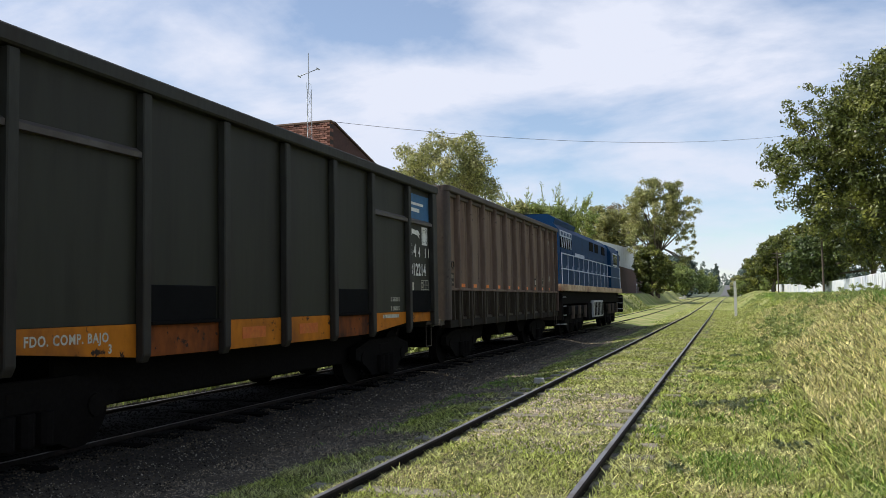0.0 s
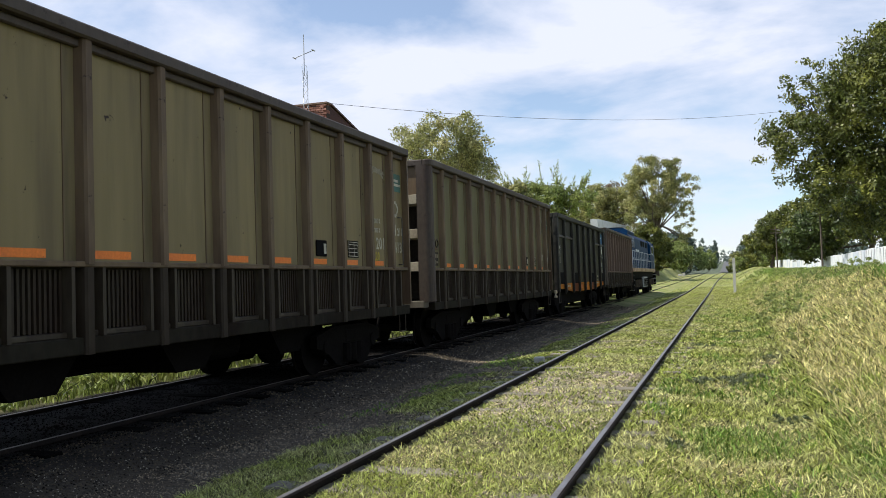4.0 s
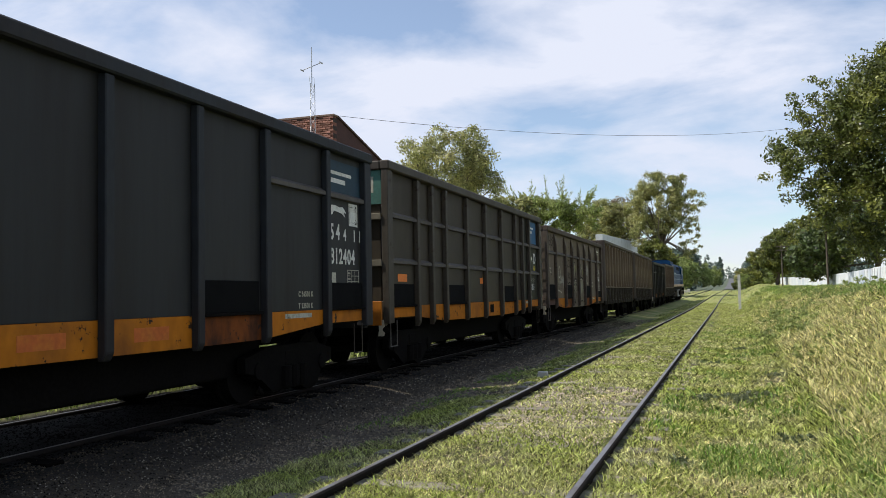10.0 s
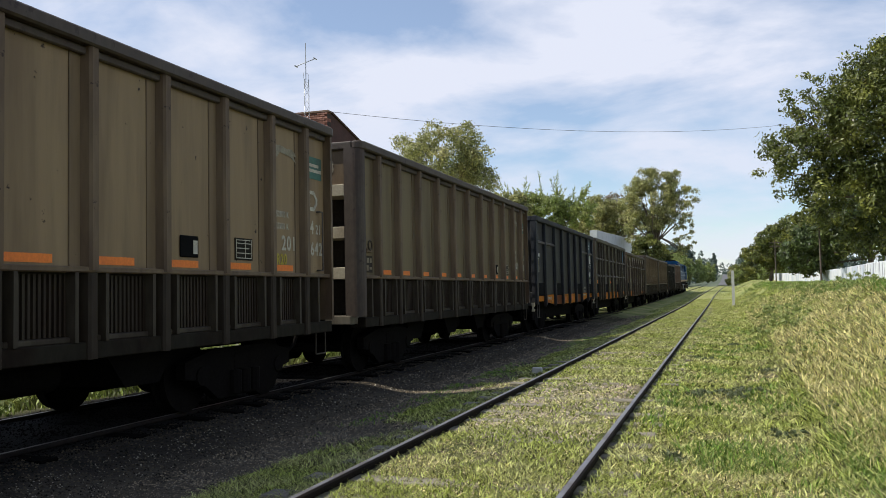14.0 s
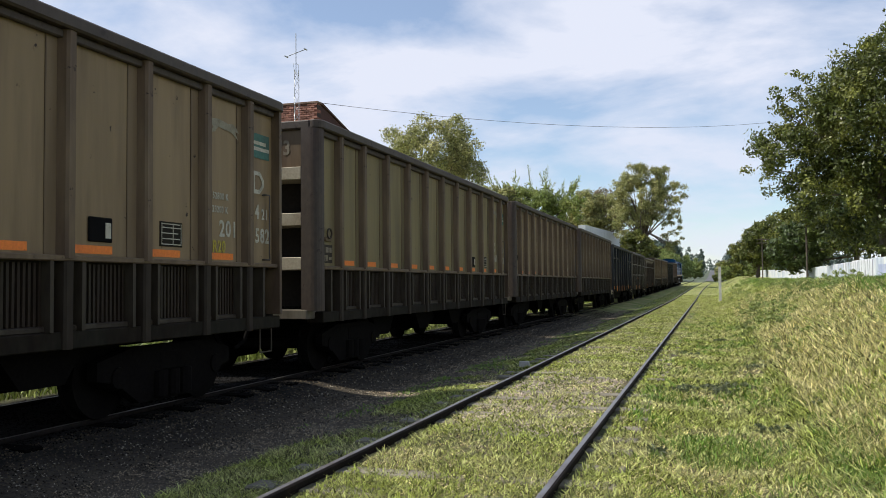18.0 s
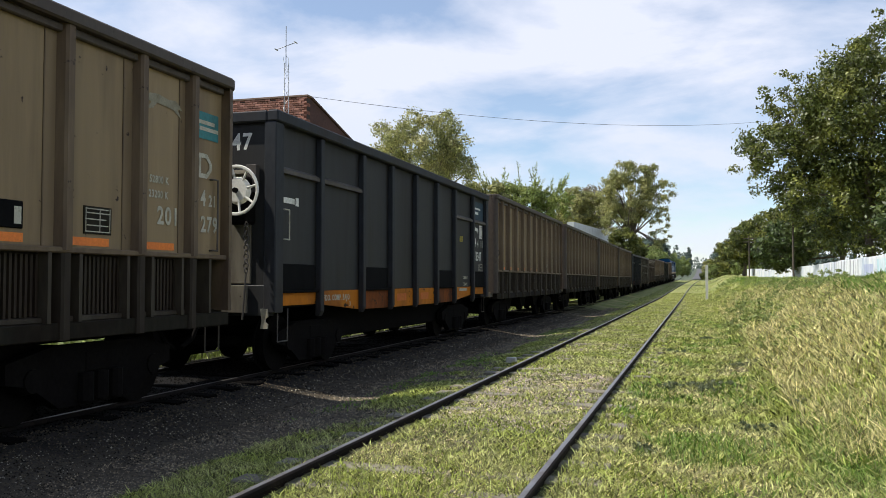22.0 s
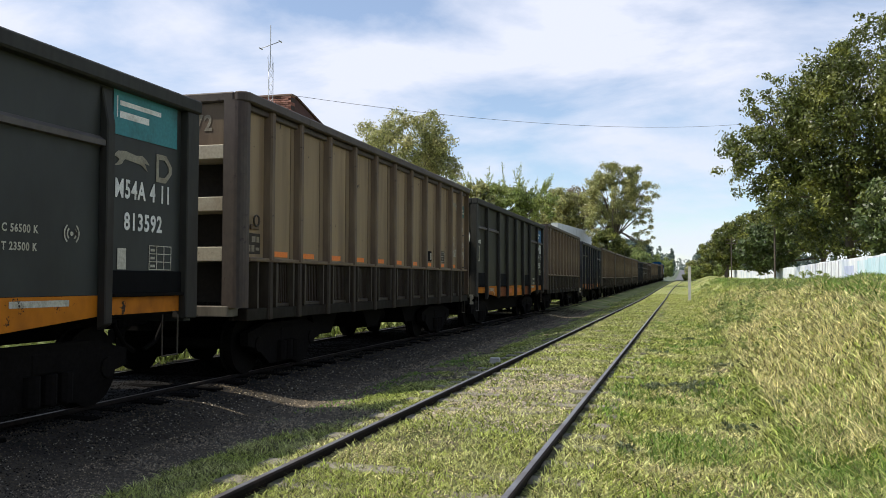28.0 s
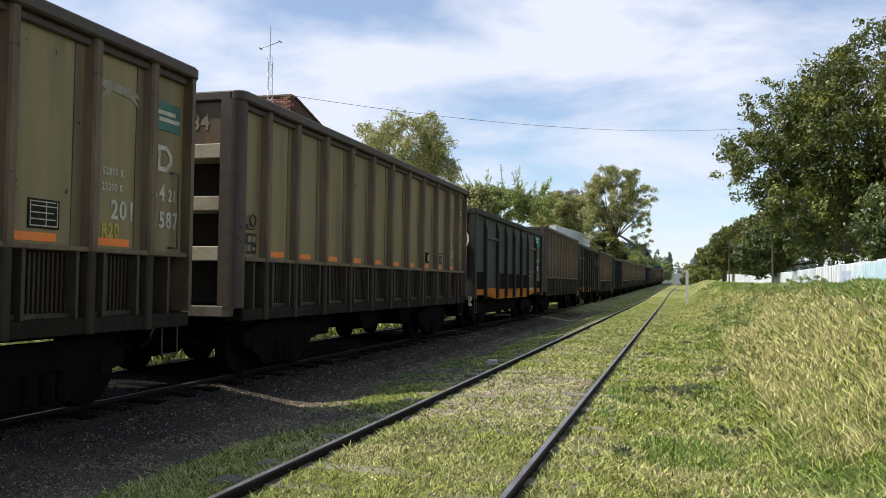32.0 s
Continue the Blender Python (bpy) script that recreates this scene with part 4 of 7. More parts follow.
    tree("shrub", (-11.8, 216), 1.5, 0.15, [(0, 0, 4.0, 4.4, 4, 3.4, 40), (-4, 0, 3.6, 3.2, 3, 3.2, 20)], 12000, 0.26, M_LF_GREEN, "bright green shrubs beside the tracks", 37, 0.0, 8)
    tree("broadleaf_tree", (-40, 90), 6, 0.4, [(0, 0, 8, 7, 5, 5, 50)], 13000, 0.28, M_LF_OLIVE, "olive green tree beyond the brick building", 38)
    # where the straight ends
    g = random.Random(71)
    for i in range(9):
        x, y = -4.6 - 1.35 * i + g.uniform(-0.4, 0.4), 208 + g.uniform(-6, 8) - 3.5 * i
        k = g.uniform(1.5, 2.4)
        tree("shrub", (x - 4.9, y), 0.8, 0.08, [(0, 0, k * 0.8, k, k, k * 0.8, 16), (g.uniform(-1, 1), 0, k * 1.3, k * 0.6, k * 0.6, k * 0.6, 8)], 2600, 0.20,
             (M_LF_GREEN, M_LF_OLIVE, M_LF_EUC)[i % 3], "leafy green shrub beside the far tracks", 80 + i, 0.0, 5, "shrubs along the tracks")
    for i in range(8):
        x, y = 2.6 + 1.1 * i + g.uniform(-0.4, 0.4), 212 + g.uniform(-6, 8) - 7 * i
        k = g.uniform(1.3, 2.2)
        tree("shrub", (x, y), 0.8, 0.08, [(0, 0, k * 0.8, k, k, k * 0.8, 16), (g.uniform(-1, 1), 0, k * 1.3, k * 0.6, k * 0.6, k * 0.6, 8)], 2600, 0.20,
             (M_LF_OLIVE, M_LF_GREEN)[i % 2], "leafy green shrub beside the far tracks", 95 + i, 0.0, 5, "shrubs along the tracks")
    for i, (x, y, k) in enumerate(((-10.2, 220, 2.6), (-11.5, 224, 3.6), (-9.8, 236, 2.6), (4.6, 224, 2.4), (7.6, 226, 3.2), (3.6, 246, 2.6))):
        tree("broadleaf_tree", (x, y), k, 0.16, [(0, 0, k * 1.1, k * 0.95, k, k * 1.0, 26), (g.uniform(-1.2, 1.2), 0, k * 1.7, k * 0.6, k * 0.6, k * 0.5, 12)], 5200, 0.24,
             (M_LF_OLIVE, M_LF_GREEN, M_LF_EUC)[i % 3], "small leafy tree beside the far crossing", 110 + i, 0.0, 7, "trees at the crossing")
    for i, (x, y, k) in enumerate(((-10.6, 196, 2.5), (-10.4, 228, 3.1), (-10.8, 262, 3.4), (-8.2, 304, 3.9), (-4.9, 312, 3.4))):
        tree("broadleaf_tree", (x, y), k, 0.18, [(0, 0, k * 1.1, k, k, k * 1.1, 28), (g.uniform(-1, 1), 0, k * 0.6, k * 1.1, k, k * 0.6, 14)], 6000, 0.24,
             M_LF_GREEN, "low bright green tree beside the far track", 130 + i, 0.0, 7, "trees at the crossing")
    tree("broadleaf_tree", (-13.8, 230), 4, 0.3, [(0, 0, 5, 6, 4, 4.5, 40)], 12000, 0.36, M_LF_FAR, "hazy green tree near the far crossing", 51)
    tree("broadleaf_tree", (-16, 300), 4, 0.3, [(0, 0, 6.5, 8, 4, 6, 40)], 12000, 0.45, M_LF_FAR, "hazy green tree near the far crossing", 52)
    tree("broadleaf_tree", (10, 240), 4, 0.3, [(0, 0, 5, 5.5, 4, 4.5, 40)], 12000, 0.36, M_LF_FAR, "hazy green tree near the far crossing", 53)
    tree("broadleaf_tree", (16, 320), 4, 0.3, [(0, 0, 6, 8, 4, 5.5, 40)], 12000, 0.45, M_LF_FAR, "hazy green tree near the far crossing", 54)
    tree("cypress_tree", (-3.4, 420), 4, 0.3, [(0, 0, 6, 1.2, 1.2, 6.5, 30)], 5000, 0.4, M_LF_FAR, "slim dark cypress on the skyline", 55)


plant_trees()


def far_woods():
    blobs = []
    g = random.Random(4)
    for i in range(46):
        y = g.uniform(240, 620)
        x = g.uniform(-120, -13) if i % 2 else g.uniform(9, 90)
        blobs.append((x, y, float(ground_z(x, y)) + 4, g.uniform(4, 7), 5, g.uniform(4, 7), 9))
    for x, y, h in ((-12, 560, 15), (-24, 520, 15), (-7.5, 440, 11), (-6.5, 500, 11), (-9, 380, 9), (-13, 400, 11), (-18, 450, 13), (-3, 660, 6), (7, 560, 6), (9, 500, 9), (11, 400, 9), (5, 700, 5), (1, 720, 4), (14, 420, 10), (-11, 760, 16), (16, 700, 13), (2, 1000, 14), (-16, 980, 14), (22, 960, 14)):
        blobs.append((x, y, float(ground_z(x, y)) + h * 0.5, min(3.2, h * 0.5), 4, h * 0.5, 14))
    for i in range(90):
        y = g.uniform(228, 480)
        e = g.uniform(0.008, 0.07) * y + 2.0
        x = -e - 6.5 if i % 2 else e * 0.9 + 2.5
        r = g.uniform(1.2, 2.6)
        blobs.append((x, y, float(ground_z(x, y)) + r * 0.7, r, r, r * g.uniform(0.8, 1.6), 5))
    for i in range(70):
        y = g.uniform(232, 330)
        x = g.uniform(-15, -9) if i % 2 else g.uniform(3.4, 12)
        r = g.uniform(0.9, 1.9)
        blobs.append((x, y, float(ground_z(x, y)) + r * 0.6, r, r, r, 5))
    for i in range(34):
        x, y = g.uniform(-14, -2.4), g.uniform(352, 440)
        r = g.uniform(1.2, 2.4)
        blobs.append((x, y, float(ground_z(x, y)) + r * 0.7, r, r, r * 1.1, 6))
    for i in range(26):
        x = -70 + i * 5.6 + g.uniform(-2, 2)
        y = g.uniform(520, 700)
        blobs.append((x, y, float(ground_z(x, y)) + 4, 5, 4, g.uniform(4, 8), 9))
    v, f, _, _ = leaf_cloud(blobs, 56000, 0.48, 41)
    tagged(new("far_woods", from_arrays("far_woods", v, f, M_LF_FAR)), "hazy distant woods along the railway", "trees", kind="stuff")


far_woods()


# ---------------------------------------------------------------- grass and stones
def patch_noise(x, y, scale, seed):
    """Smooth random patches from 0 to 1, in three sizes."""
    g = np.random.default_rng(seed)
    table = g.uniform(0, 1, (64, 64))
    out, amp, tot = np.zeros(len(x)), 1.0, 0.0
    for k in range(3):
        u, v = x * scale * 2.1 ** k + 17.3 * k, y * scale * 2.1 ** k + 5.1 * k
        i, j = np.floor(u).astype(int), np.floor(v).astype(int)
        fu, fv = u - i, v - j
        fu, fv = fu * fu * (3 - 2 * fu), fv * fv * (3 - 2 * fv)
        a = table[i % 64, j % 64] * (1 - fu) + table[(i + 1) % 64, j % 64] * fu
        c = table[i % 64, (j + 1) % 64] * (1 - fu) + table[(i + 1) % 64, (j + 1) % 64] * fu
        out += amp * (a * (1 - fv) + c * fv)
        tot += amp
        amp *= 0.6
    return out / tot


def patchy(xy, scale, keep, seed, soft=0.22):
    """Thin the points out to about the share keep, in soft-edged patches."""
    f = patch_noise(xy[:, 0], xy[:, 1], scale, seed)
    r = np.random.default_rng(seed + 500).uniform(-soft, soft, len(xy))
    return xy[f + r > 0.5 + (0.5 - keep) * 0.55]


def spread(n, x0, x1, y0, y1, seed, power=1.0):
    """Points whose density falls with distance."""
    g = np.random.default_rng(seed)
    u = g.uniform(0, 1, n)
    y = y0 * (y1 / y0) ** (u ** power)
    x = g.uniform(x0, x1, n)
    return np.stack([x, y], 1)


def fading(xy, y0, y1, seed):
    """Thin the points out between two distances."""
    r = np.random.default_rng(seed).uniform(0, 1, len(xy))
    return xy[r > np.clip((xy[:, 1] - y0) / (y1 - y0), 0, 1)]


def worn(xy, y0, y1, keep, seed):
    """Leave only some of the points within a worn stretch."""
    r = np.random.default_rng(seed).uniform(0, 1, len(xy))
    inside = (xy[:, 1] > y0 + 0.7 * np.sin(xy[:, 0] * 3)) & (xy[:, 1] < y1 + np.sin(xy[:, 0] * 2.3 + 1))
    return xy[~inside | (r < keep)]


def blades(name, xy, h, w, material, label, seed, lean=0.45, sink=0.012):
    """Bent grass blades, one narrow kite each; those further along the line are coarser tufts."""
    g = np.random.default_rng(seed)
    n = len(xy)
    z = ground_z(xy[:, 0], xy[:, 1]) - sink
    p = np.stack([xy[:, 0], xy[:, 1], z], 1)
    a = g.uniform(0, 2 * np.pi, n)
    hh = h * g.uniform(0.4, 1.4, n)
    ww = w * g.uniform(0.6, 1.35, n) * np.clip(np.abs(xy[:, 1]) / 4.5, 1.0, 3.8)
    side = np.stack([np.cos(a), np.sin(a), np.zeros(n)], 1) * ww[:, None]
    b = g.uniform(0, 2 * np.pi, n)
    out = np.stack([np.cos(b), np.sin(b), np.zeros(n)], 1) * (hh * lean * g.uniform(0.2, 1.6, n))[:, None]
    up = np.zeros((n, 3)); up[:, 2] = hh
    m = p + up * 0.55 + out * 0.3
    tip = p + up * g.uniform(0.75, 1.0, n)[:, None] + out
    v = np.stack([p, m + side, tip, m - side], 1).reshape(-1, 3)
    f = np.arange(4 * n).reshape(n, 4)
    tagged(new(name, from_arrays(name, v, f, material)), label, "grass", kind="stuff")


def grow():
    blades("track_grass", worn(patchy(spread(120000, -2.68, -1.13, 3.6, 90, 1, 1.15), 0.9, 0.62, 1), 9, 13.5, 0.35, 1), 0.055, 0.0034, M_BLADE, "short green grass between the rails", 1, 0.9)
    blades("track_straw", patchy(spread(46000, -2.66, -1.15, 3.6, 34, 2, 1.2), 1.1, 0.42, 2), 0.03, 0.003, M_DRY, "dry straw between the rails", 2, 3.0)
    blades("verge_grass", patchy(spread(190000, -0.97, 2.2, 3.3, 90, 3, 1.15), 0.8, 0.66, 3), 0.07, 0.0036, M_BLADE, "short green grass on the verge", 3, 0.9)
    blades("verge_straw", patchy(spread(120000, -0.9, 2.8, 3.3, 80, 4, 1.1), 1.2, 0.55, 4, 0.3), 0.045, 0.0034, M_DRY, "dry straw on the verge", 4, 2.8)
    blades("verge_tussocks", patchy(spread(52000, -0.85, 1.6, 3.3, 40, 19, 1.2), 1.2, 0.22, 19, 0.12), 0.10, 0.0038, M_LUSH, "green tussocks on the verge", 19, 0.7)
    blades("bank_straw", patchy(spread(120000, 1.0, 5.2, 7, 50, 5), 1.0, 0.40, 5, 0.30), 0.17, 0.0030, M_DRY, "long dry grass on the bank", 5, 0.75)
    blades("bank_litter", patchy(spread(66000, 0.8, 5.2, 4.5, 50, 20), 1.3, 0.5, 20, 0.3), 0.05, 0.0042, M_DRY, "broken straw lying on the bank", 20, 3.0)
    blades("bank_grass", patchy(spread(165000, 0.8, 6.8, 3.6, 80, 6, 1.1), 0.6, 0.72, 6), 0.13, 0.0042, M_BLADE, "long green grass on the bank", 6, 0.9)
    blades("bank_tussocks", fading(patchy(spread(80000, 0.9, 3.4, 3.0, 11.0, 9), 1.0, 0.42, 9), 6.0, 10.5, 9), 0.12, 0.0042, M_LUSH, "lush green tussocks at the foot of the bank", 9, 0.7)
    blades("crest_grass", patchy(spread(60000, 3.4, 9.0, 16, 110, 10), 0.5, 0.6, 10), 0.22, 0.004, M_LUSH, "green grass along the bank crest", 10, 0.7)
    blades("bank_meadow", patchy(spread(40000, 2.9, 5.5, 9, 19, 21), 0.7, 0.45, 21), 0.13, 0.0045, M_LUSH, "lush green grass on the upper bank", 21, 0.8)
    blades("fringe_grass", patchy(spread(90000, -3.9, -2.84, 3.6, 60, 7, 1.1), 0.8, 0.55, 7), 0.06, 0.0036, M_BLADE, "grass fringe beside the rail", 7, 1.0)
    blades("rail_litter", patchy(spread(26000, -3.25, -2.84, 3.6, 60, 27), 1.0, 0.6, 27), 0.03, 0.0036, M_DRY, "dry litter along the rail", 27, 2.8)
    blades("ballast_weeds", patchy(spread(34000, -4.4, -3.2, 3.6, 60, 13, 1.1), 0.7, 0.30, 13, 0.14), 0.045, 0.0034, M_LUSH, "thin weeds in the ballast", 13, 1.0)
    blades("ballast_straw", spread(9000, -4.7, -3.0, 3.8, 40, 14), 0.02, 0.003, M_DRY, "dry litter on the ballast", 14, 3.5)
    far = patchy(spread(40000, -4.6, 7.0, 55, 205, 28), 0.25, 0.7, 28, 0.3)
    far = far[np.abs(np.abs(far[:, 0] - bend(far[:, 1]) - NEAR_X) - 0.86) > 0.22]
    blades("far_grass", far, np.where(np.abs(far[:, 0] - NEAR_X) < 1.2, 0.035, 0.09), 0.0042, M_BLADE, "grass along the far straight", 28, 0.8)
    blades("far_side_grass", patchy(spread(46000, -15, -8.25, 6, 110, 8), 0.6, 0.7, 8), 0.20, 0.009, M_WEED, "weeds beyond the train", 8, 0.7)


grow()


def behind(n, x0, x1, seed):
    g = np.random.default_rng(seed)
    return np.stack([g.uniform(x0, x1, n), g.uniform(-12, 3.3, n)], 1)


blades("lawn_grass", patchy(behind(18000, -2.9, 6.5, 31), 0.8, 0.65, 31), 0.08, 0.008, M_BLADE, "short green grass around the track", 31, 0.8)
blades("lawn_straw", patchy(behind(9000, -2.8, 6.5, 32), 0.9, 0.5, 32), 0.05, 0.008, M_DRY, "dry straw around the track", 32, 2.2)


def gravel(name, xy, size, material, label, seed):
    g = np.random.default_rng(seed)
    n = len(xy)
    s = size * g.uniform(0.5, 1.5, (n, 1, 1))
    base = np.array([[1, 0, -0.2], [-1, 0, -0.2], [0, 1, -0.2], [0, -1, -0.2], [0, 0, 0.7]])
    rot = g.uniform(0, 6.28, n)
    c, q = np.cos(rot), np.sin(rot)
    b = np.repeat(base[None], n, 0) * g.uniform(0.55, 1.3, (n, 5, 1))
    bx = b[..., 0] * c[:, None] - b[..., 1] * q[:, None]
    by = b[..., 0] * q[:, None] + b[..., 1] * c[:, None]
    b = np.stack([bx, by, b[..., 2]], 2) * s
    p = np.stack([xy[:, 0], xy[:, 1], ground_z(xy[:, 0], xy[:, 1])], 1)
    v = (b + p[:, None]).reshape(-1, 3)
    tri = np.array([[0, 2, 4], [2, 1, 4], [1, 3, 4], [3, 0, 4]])
    f = (np.arange(n)[:, None, None] * 5 + tri[None]).reshape(-1, 3)
    tagged(new(name, from_arrays(name, v, f, material)), label, "gravel", kind="stuff")


# black stones that carry the shade under the train
gravel("oily_ballast", spread(12000, -8.2, -5.7, 4.0, 40, 15), 0.024, M_SHADEST, "ballast under the train, blackened for its shade", 15)
# stones next to the train are darker than those between the tracks
gravel("grimy_ballast", spread(15000, -5.9, -4.6, 3.8, 45, 26), 0.021, M_STONED, "darker ballast beside the loaded track", 26)
gravel("pale_chips", spread(6000, -5.4, -3.1, 4.0, 40, 25), 0.0165, M_CHIP, "scattered pale stone chips", 25)
gravel("ballast", spread(26000, -4.8, -3.1, 3.8, 50, 11), 0.021, M_STONE, "dark loose ballast between the tracks", 11)
def weeds():
    g = random.Random(17)
    blobs = []
    for i in range(110):
        y = 5 + 55 * g.random() ** 1.5
        blobs.append((g.uniform(-12.5, -8.6), y, 0.12, g.uniform(0.3, 0.8), g.uniform(0.3, 0.9), g.uniform(0.15, 0.5), 5))
    v, f, _, _ = leaf_cloud(blobs, 34000, 0.06, 18, dense=3)
    tagged(new("leafy_weeds", from_arrays("leafy_weeds", v, f, M_LF_GREEN)), "low leafy weeds beyond the train", "weeds", kind="stuff")


weeds()


def verge_weeds():
    """Low grey-green herbs that stand out of the short grass beside the rail."""
    g = random.Random(33)
    blobs = []
    for x, y, r in ((-0.10, 12.3, 0.30), (0.20, 12.7, 0.24), (-0.35, 12.0, 0.18), (0.55, 9.2, 0.16), (0.9, 15.5, 0.22), (-0.4, 18.0, 0.2), (0.4, 22.5, 0.25), (1.2, 10.6, 0.2), (-0.5, 7.6, 0.12)):
        for k in range(4):
            u, v = x + g.uniform(-r, r), y + g.uniform(-r, r)
            blobs.append((u, v, float(ground_z(u, v)) + 0.03, r * 0.7, r * 0.7, 0.06, 5))
    v, f, _, _ = leaf_cloud(blobs, 7000, 0.020, 34, dense=4, loose=0.5)
    tagged(new("verge_weeds", from_arrays("verge_weeds", v, f, M_HERB)), "low grey-green herbs in the verge", "weeds", kind="stuff")


verge_weeds()


def brambles():
    """Low leafy clumps that give the far bank its dark hollows."""
    g = random.Random(23)
    blobs = []
    for i in range(45):
        y = 24 + 60 * g.random() ** 1.4
        x = g.uniform(1.6, 5.4)
        r = g.uniform(0.2, 0.55)
        blobs.append((x, y, float(ground_z(x, y)) + r * 0.35, r * 1.4, r * 1.4, r * 0.7, 4))
    for i in range(44):
        y = 16 + 30 * g.random() ** 1.2
        x = 1.25 + 0.25 * math.sin(y * 0.21) + g.uniform(-0.3, 0.9)
        r = g.uniform(0.12, 0.34)
        blobs.append((x, y, float(ground_z(x, y)) + r * 0.4, r * 1.3, r * 1.3, r * 0.8, 4))
    v, f, _, _ = leaf_cloud(blobs, 22000, 0.042, 24, dense=4, loose=0.6)
    tagged(new("brambles", from_arrays("brambles", v, f, M_LF_GREEN)), "low green brambles along the bank", "weeds", kind="stuff")


brambles()
gravel("brown_gravel", patchy(spread(15000, -2.62, -1.2, 8.0, 20, 16), 0.7, 0.75, 16), 0.014, M_BROWNST, "brown gravel showing between the rails", 16)
gravel("near_ballast", patchy(spread(12000, -2.66, -1.15, 4, 40, 12), 0.7, 0.3, 12), 0.014, M_STONE, "ballast showing between the rails", 12)


# ---------------------------------------------------------------- wagons
# Wagon space: x towards the camera's side, y to the front, z up from the rail top.
def shared_meshes():
    S = {}
    # wheelset along x, turned as one piece
    bm = bmesh.new()
    prof = [(0.0, -1.02), (0.12, -1.02), (0.13, -0.93), (0.42, -0.93), (0.42, -0.80), (0.45, -0.80), (0.45, -0.77), (0.08, -0.74),
            (0.08, 0.74), (0.45, 0.77), (0.45, 0.80), (0.42, 0.80), (0.42, 0.93), (0.13, 0.93), (0.12, 1.02), (0.0, 1.02)]
    seg = 24
    rings = [[bm.verts.new((x, r * math.cos(2 * math.pi * k / seg), r * math.sin(2 * math.pi * k / seg))) for k in range(seg)] for r, x in prof[1:-1]]
    for u, v in zip(rings, rings[1:]):
        for k in range(seg):
            bm.faces.new((u[k], u[(k + 1) % seg], v[(k + 1) % seg], v[k]))
    bm.faces.new(rings[0]), bm.faces.new(rings[-1][::-1])
    bmesh.ops.recalc_face_normals(bm, faces=bm.faces)
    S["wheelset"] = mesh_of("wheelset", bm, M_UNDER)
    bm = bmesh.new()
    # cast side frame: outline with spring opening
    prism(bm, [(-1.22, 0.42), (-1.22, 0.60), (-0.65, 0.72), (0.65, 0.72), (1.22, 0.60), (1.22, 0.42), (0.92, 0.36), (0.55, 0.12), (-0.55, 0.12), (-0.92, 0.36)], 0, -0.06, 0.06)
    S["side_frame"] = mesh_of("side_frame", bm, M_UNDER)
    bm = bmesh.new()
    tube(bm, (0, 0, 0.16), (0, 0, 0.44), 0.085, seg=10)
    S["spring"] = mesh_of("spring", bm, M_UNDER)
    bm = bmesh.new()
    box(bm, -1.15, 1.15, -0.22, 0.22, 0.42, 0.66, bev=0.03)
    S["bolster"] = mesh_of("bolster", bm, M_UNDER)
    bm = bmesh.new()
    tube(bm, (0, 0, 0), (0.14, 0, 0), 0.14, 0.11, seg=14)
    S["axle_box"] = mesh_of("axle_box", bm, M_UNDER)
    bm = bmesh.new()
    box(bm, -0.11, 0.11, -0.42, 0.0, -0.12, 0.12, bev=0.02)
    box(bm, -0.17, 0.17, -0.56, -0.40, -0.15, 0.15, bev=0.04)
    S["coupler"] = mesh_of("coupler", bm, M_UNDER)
    return S


S = shared_meshes()
WHEELS = []


def bogie(wagon, y):
    b = new("bogie")
    b.parent, b.location = wagon, (0, y, 0)
    b.empty_display_size = 0.2
    inst("bolster", S["bolster"], b)
    for s in (-1, 1):
        inst("side_frame", S["side_frame"], b, (s * 1.08, 0, 0))
        for dy in (-0.22, 0, 0.22):
            inst("spring", S["spring"], b, (s * 1.16, dy, 0))
        for d in (-0.9, 0.9):
            inst("axle_box", S["axle_box"], b, (s * 1.02, d, 0.42), rot=(0, 0, 0 if s > 0 else 180))
    for d in (-0.9, 0.9):
        WHEELS.append(inst("wheelset", S["wheelset"], b, (0, d, 0.42)))
    return b


def running_gear(w, L):
    for s in (-1, 1):
        bogie(w, s * (L / 2 - 2.05))
        inst("coupler", S["coupler"], w, (0, s * L / 2, 0.86), "", (0, 0, 0 if s < 0 else 180))
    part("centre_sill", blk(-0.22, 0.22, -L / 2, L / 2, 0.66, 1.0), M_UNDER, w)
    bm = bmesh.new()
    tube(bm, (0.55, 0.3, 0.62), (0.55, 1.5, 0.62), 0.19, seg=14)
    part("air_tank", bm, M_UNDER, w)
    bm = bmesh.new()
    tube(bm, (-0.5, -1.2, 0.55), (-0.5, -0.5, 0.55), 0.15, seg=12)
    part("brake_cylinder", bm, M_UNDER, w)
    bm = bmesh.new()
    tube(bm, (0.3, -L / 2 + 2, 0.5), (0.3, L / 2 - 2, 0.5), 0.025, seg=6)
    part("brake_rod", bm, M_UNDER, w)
    # air hose below each coupler
    for s in (-1, 1):
        bm = bmesh.new()
        pts = [Vector((0.35, s * (L / 2), 0.8)), Vector((0.36, s * (L / 2 + 0.2), 0.55)), Vector((0.34, s * (L / 2 + 0.42), 0.45))]
        for a, b in zip(pts, pts[1:]):
            tube(bm, a, b, 0.03, seg=6)
        part("air_hose", bm, M_UNDER, w)


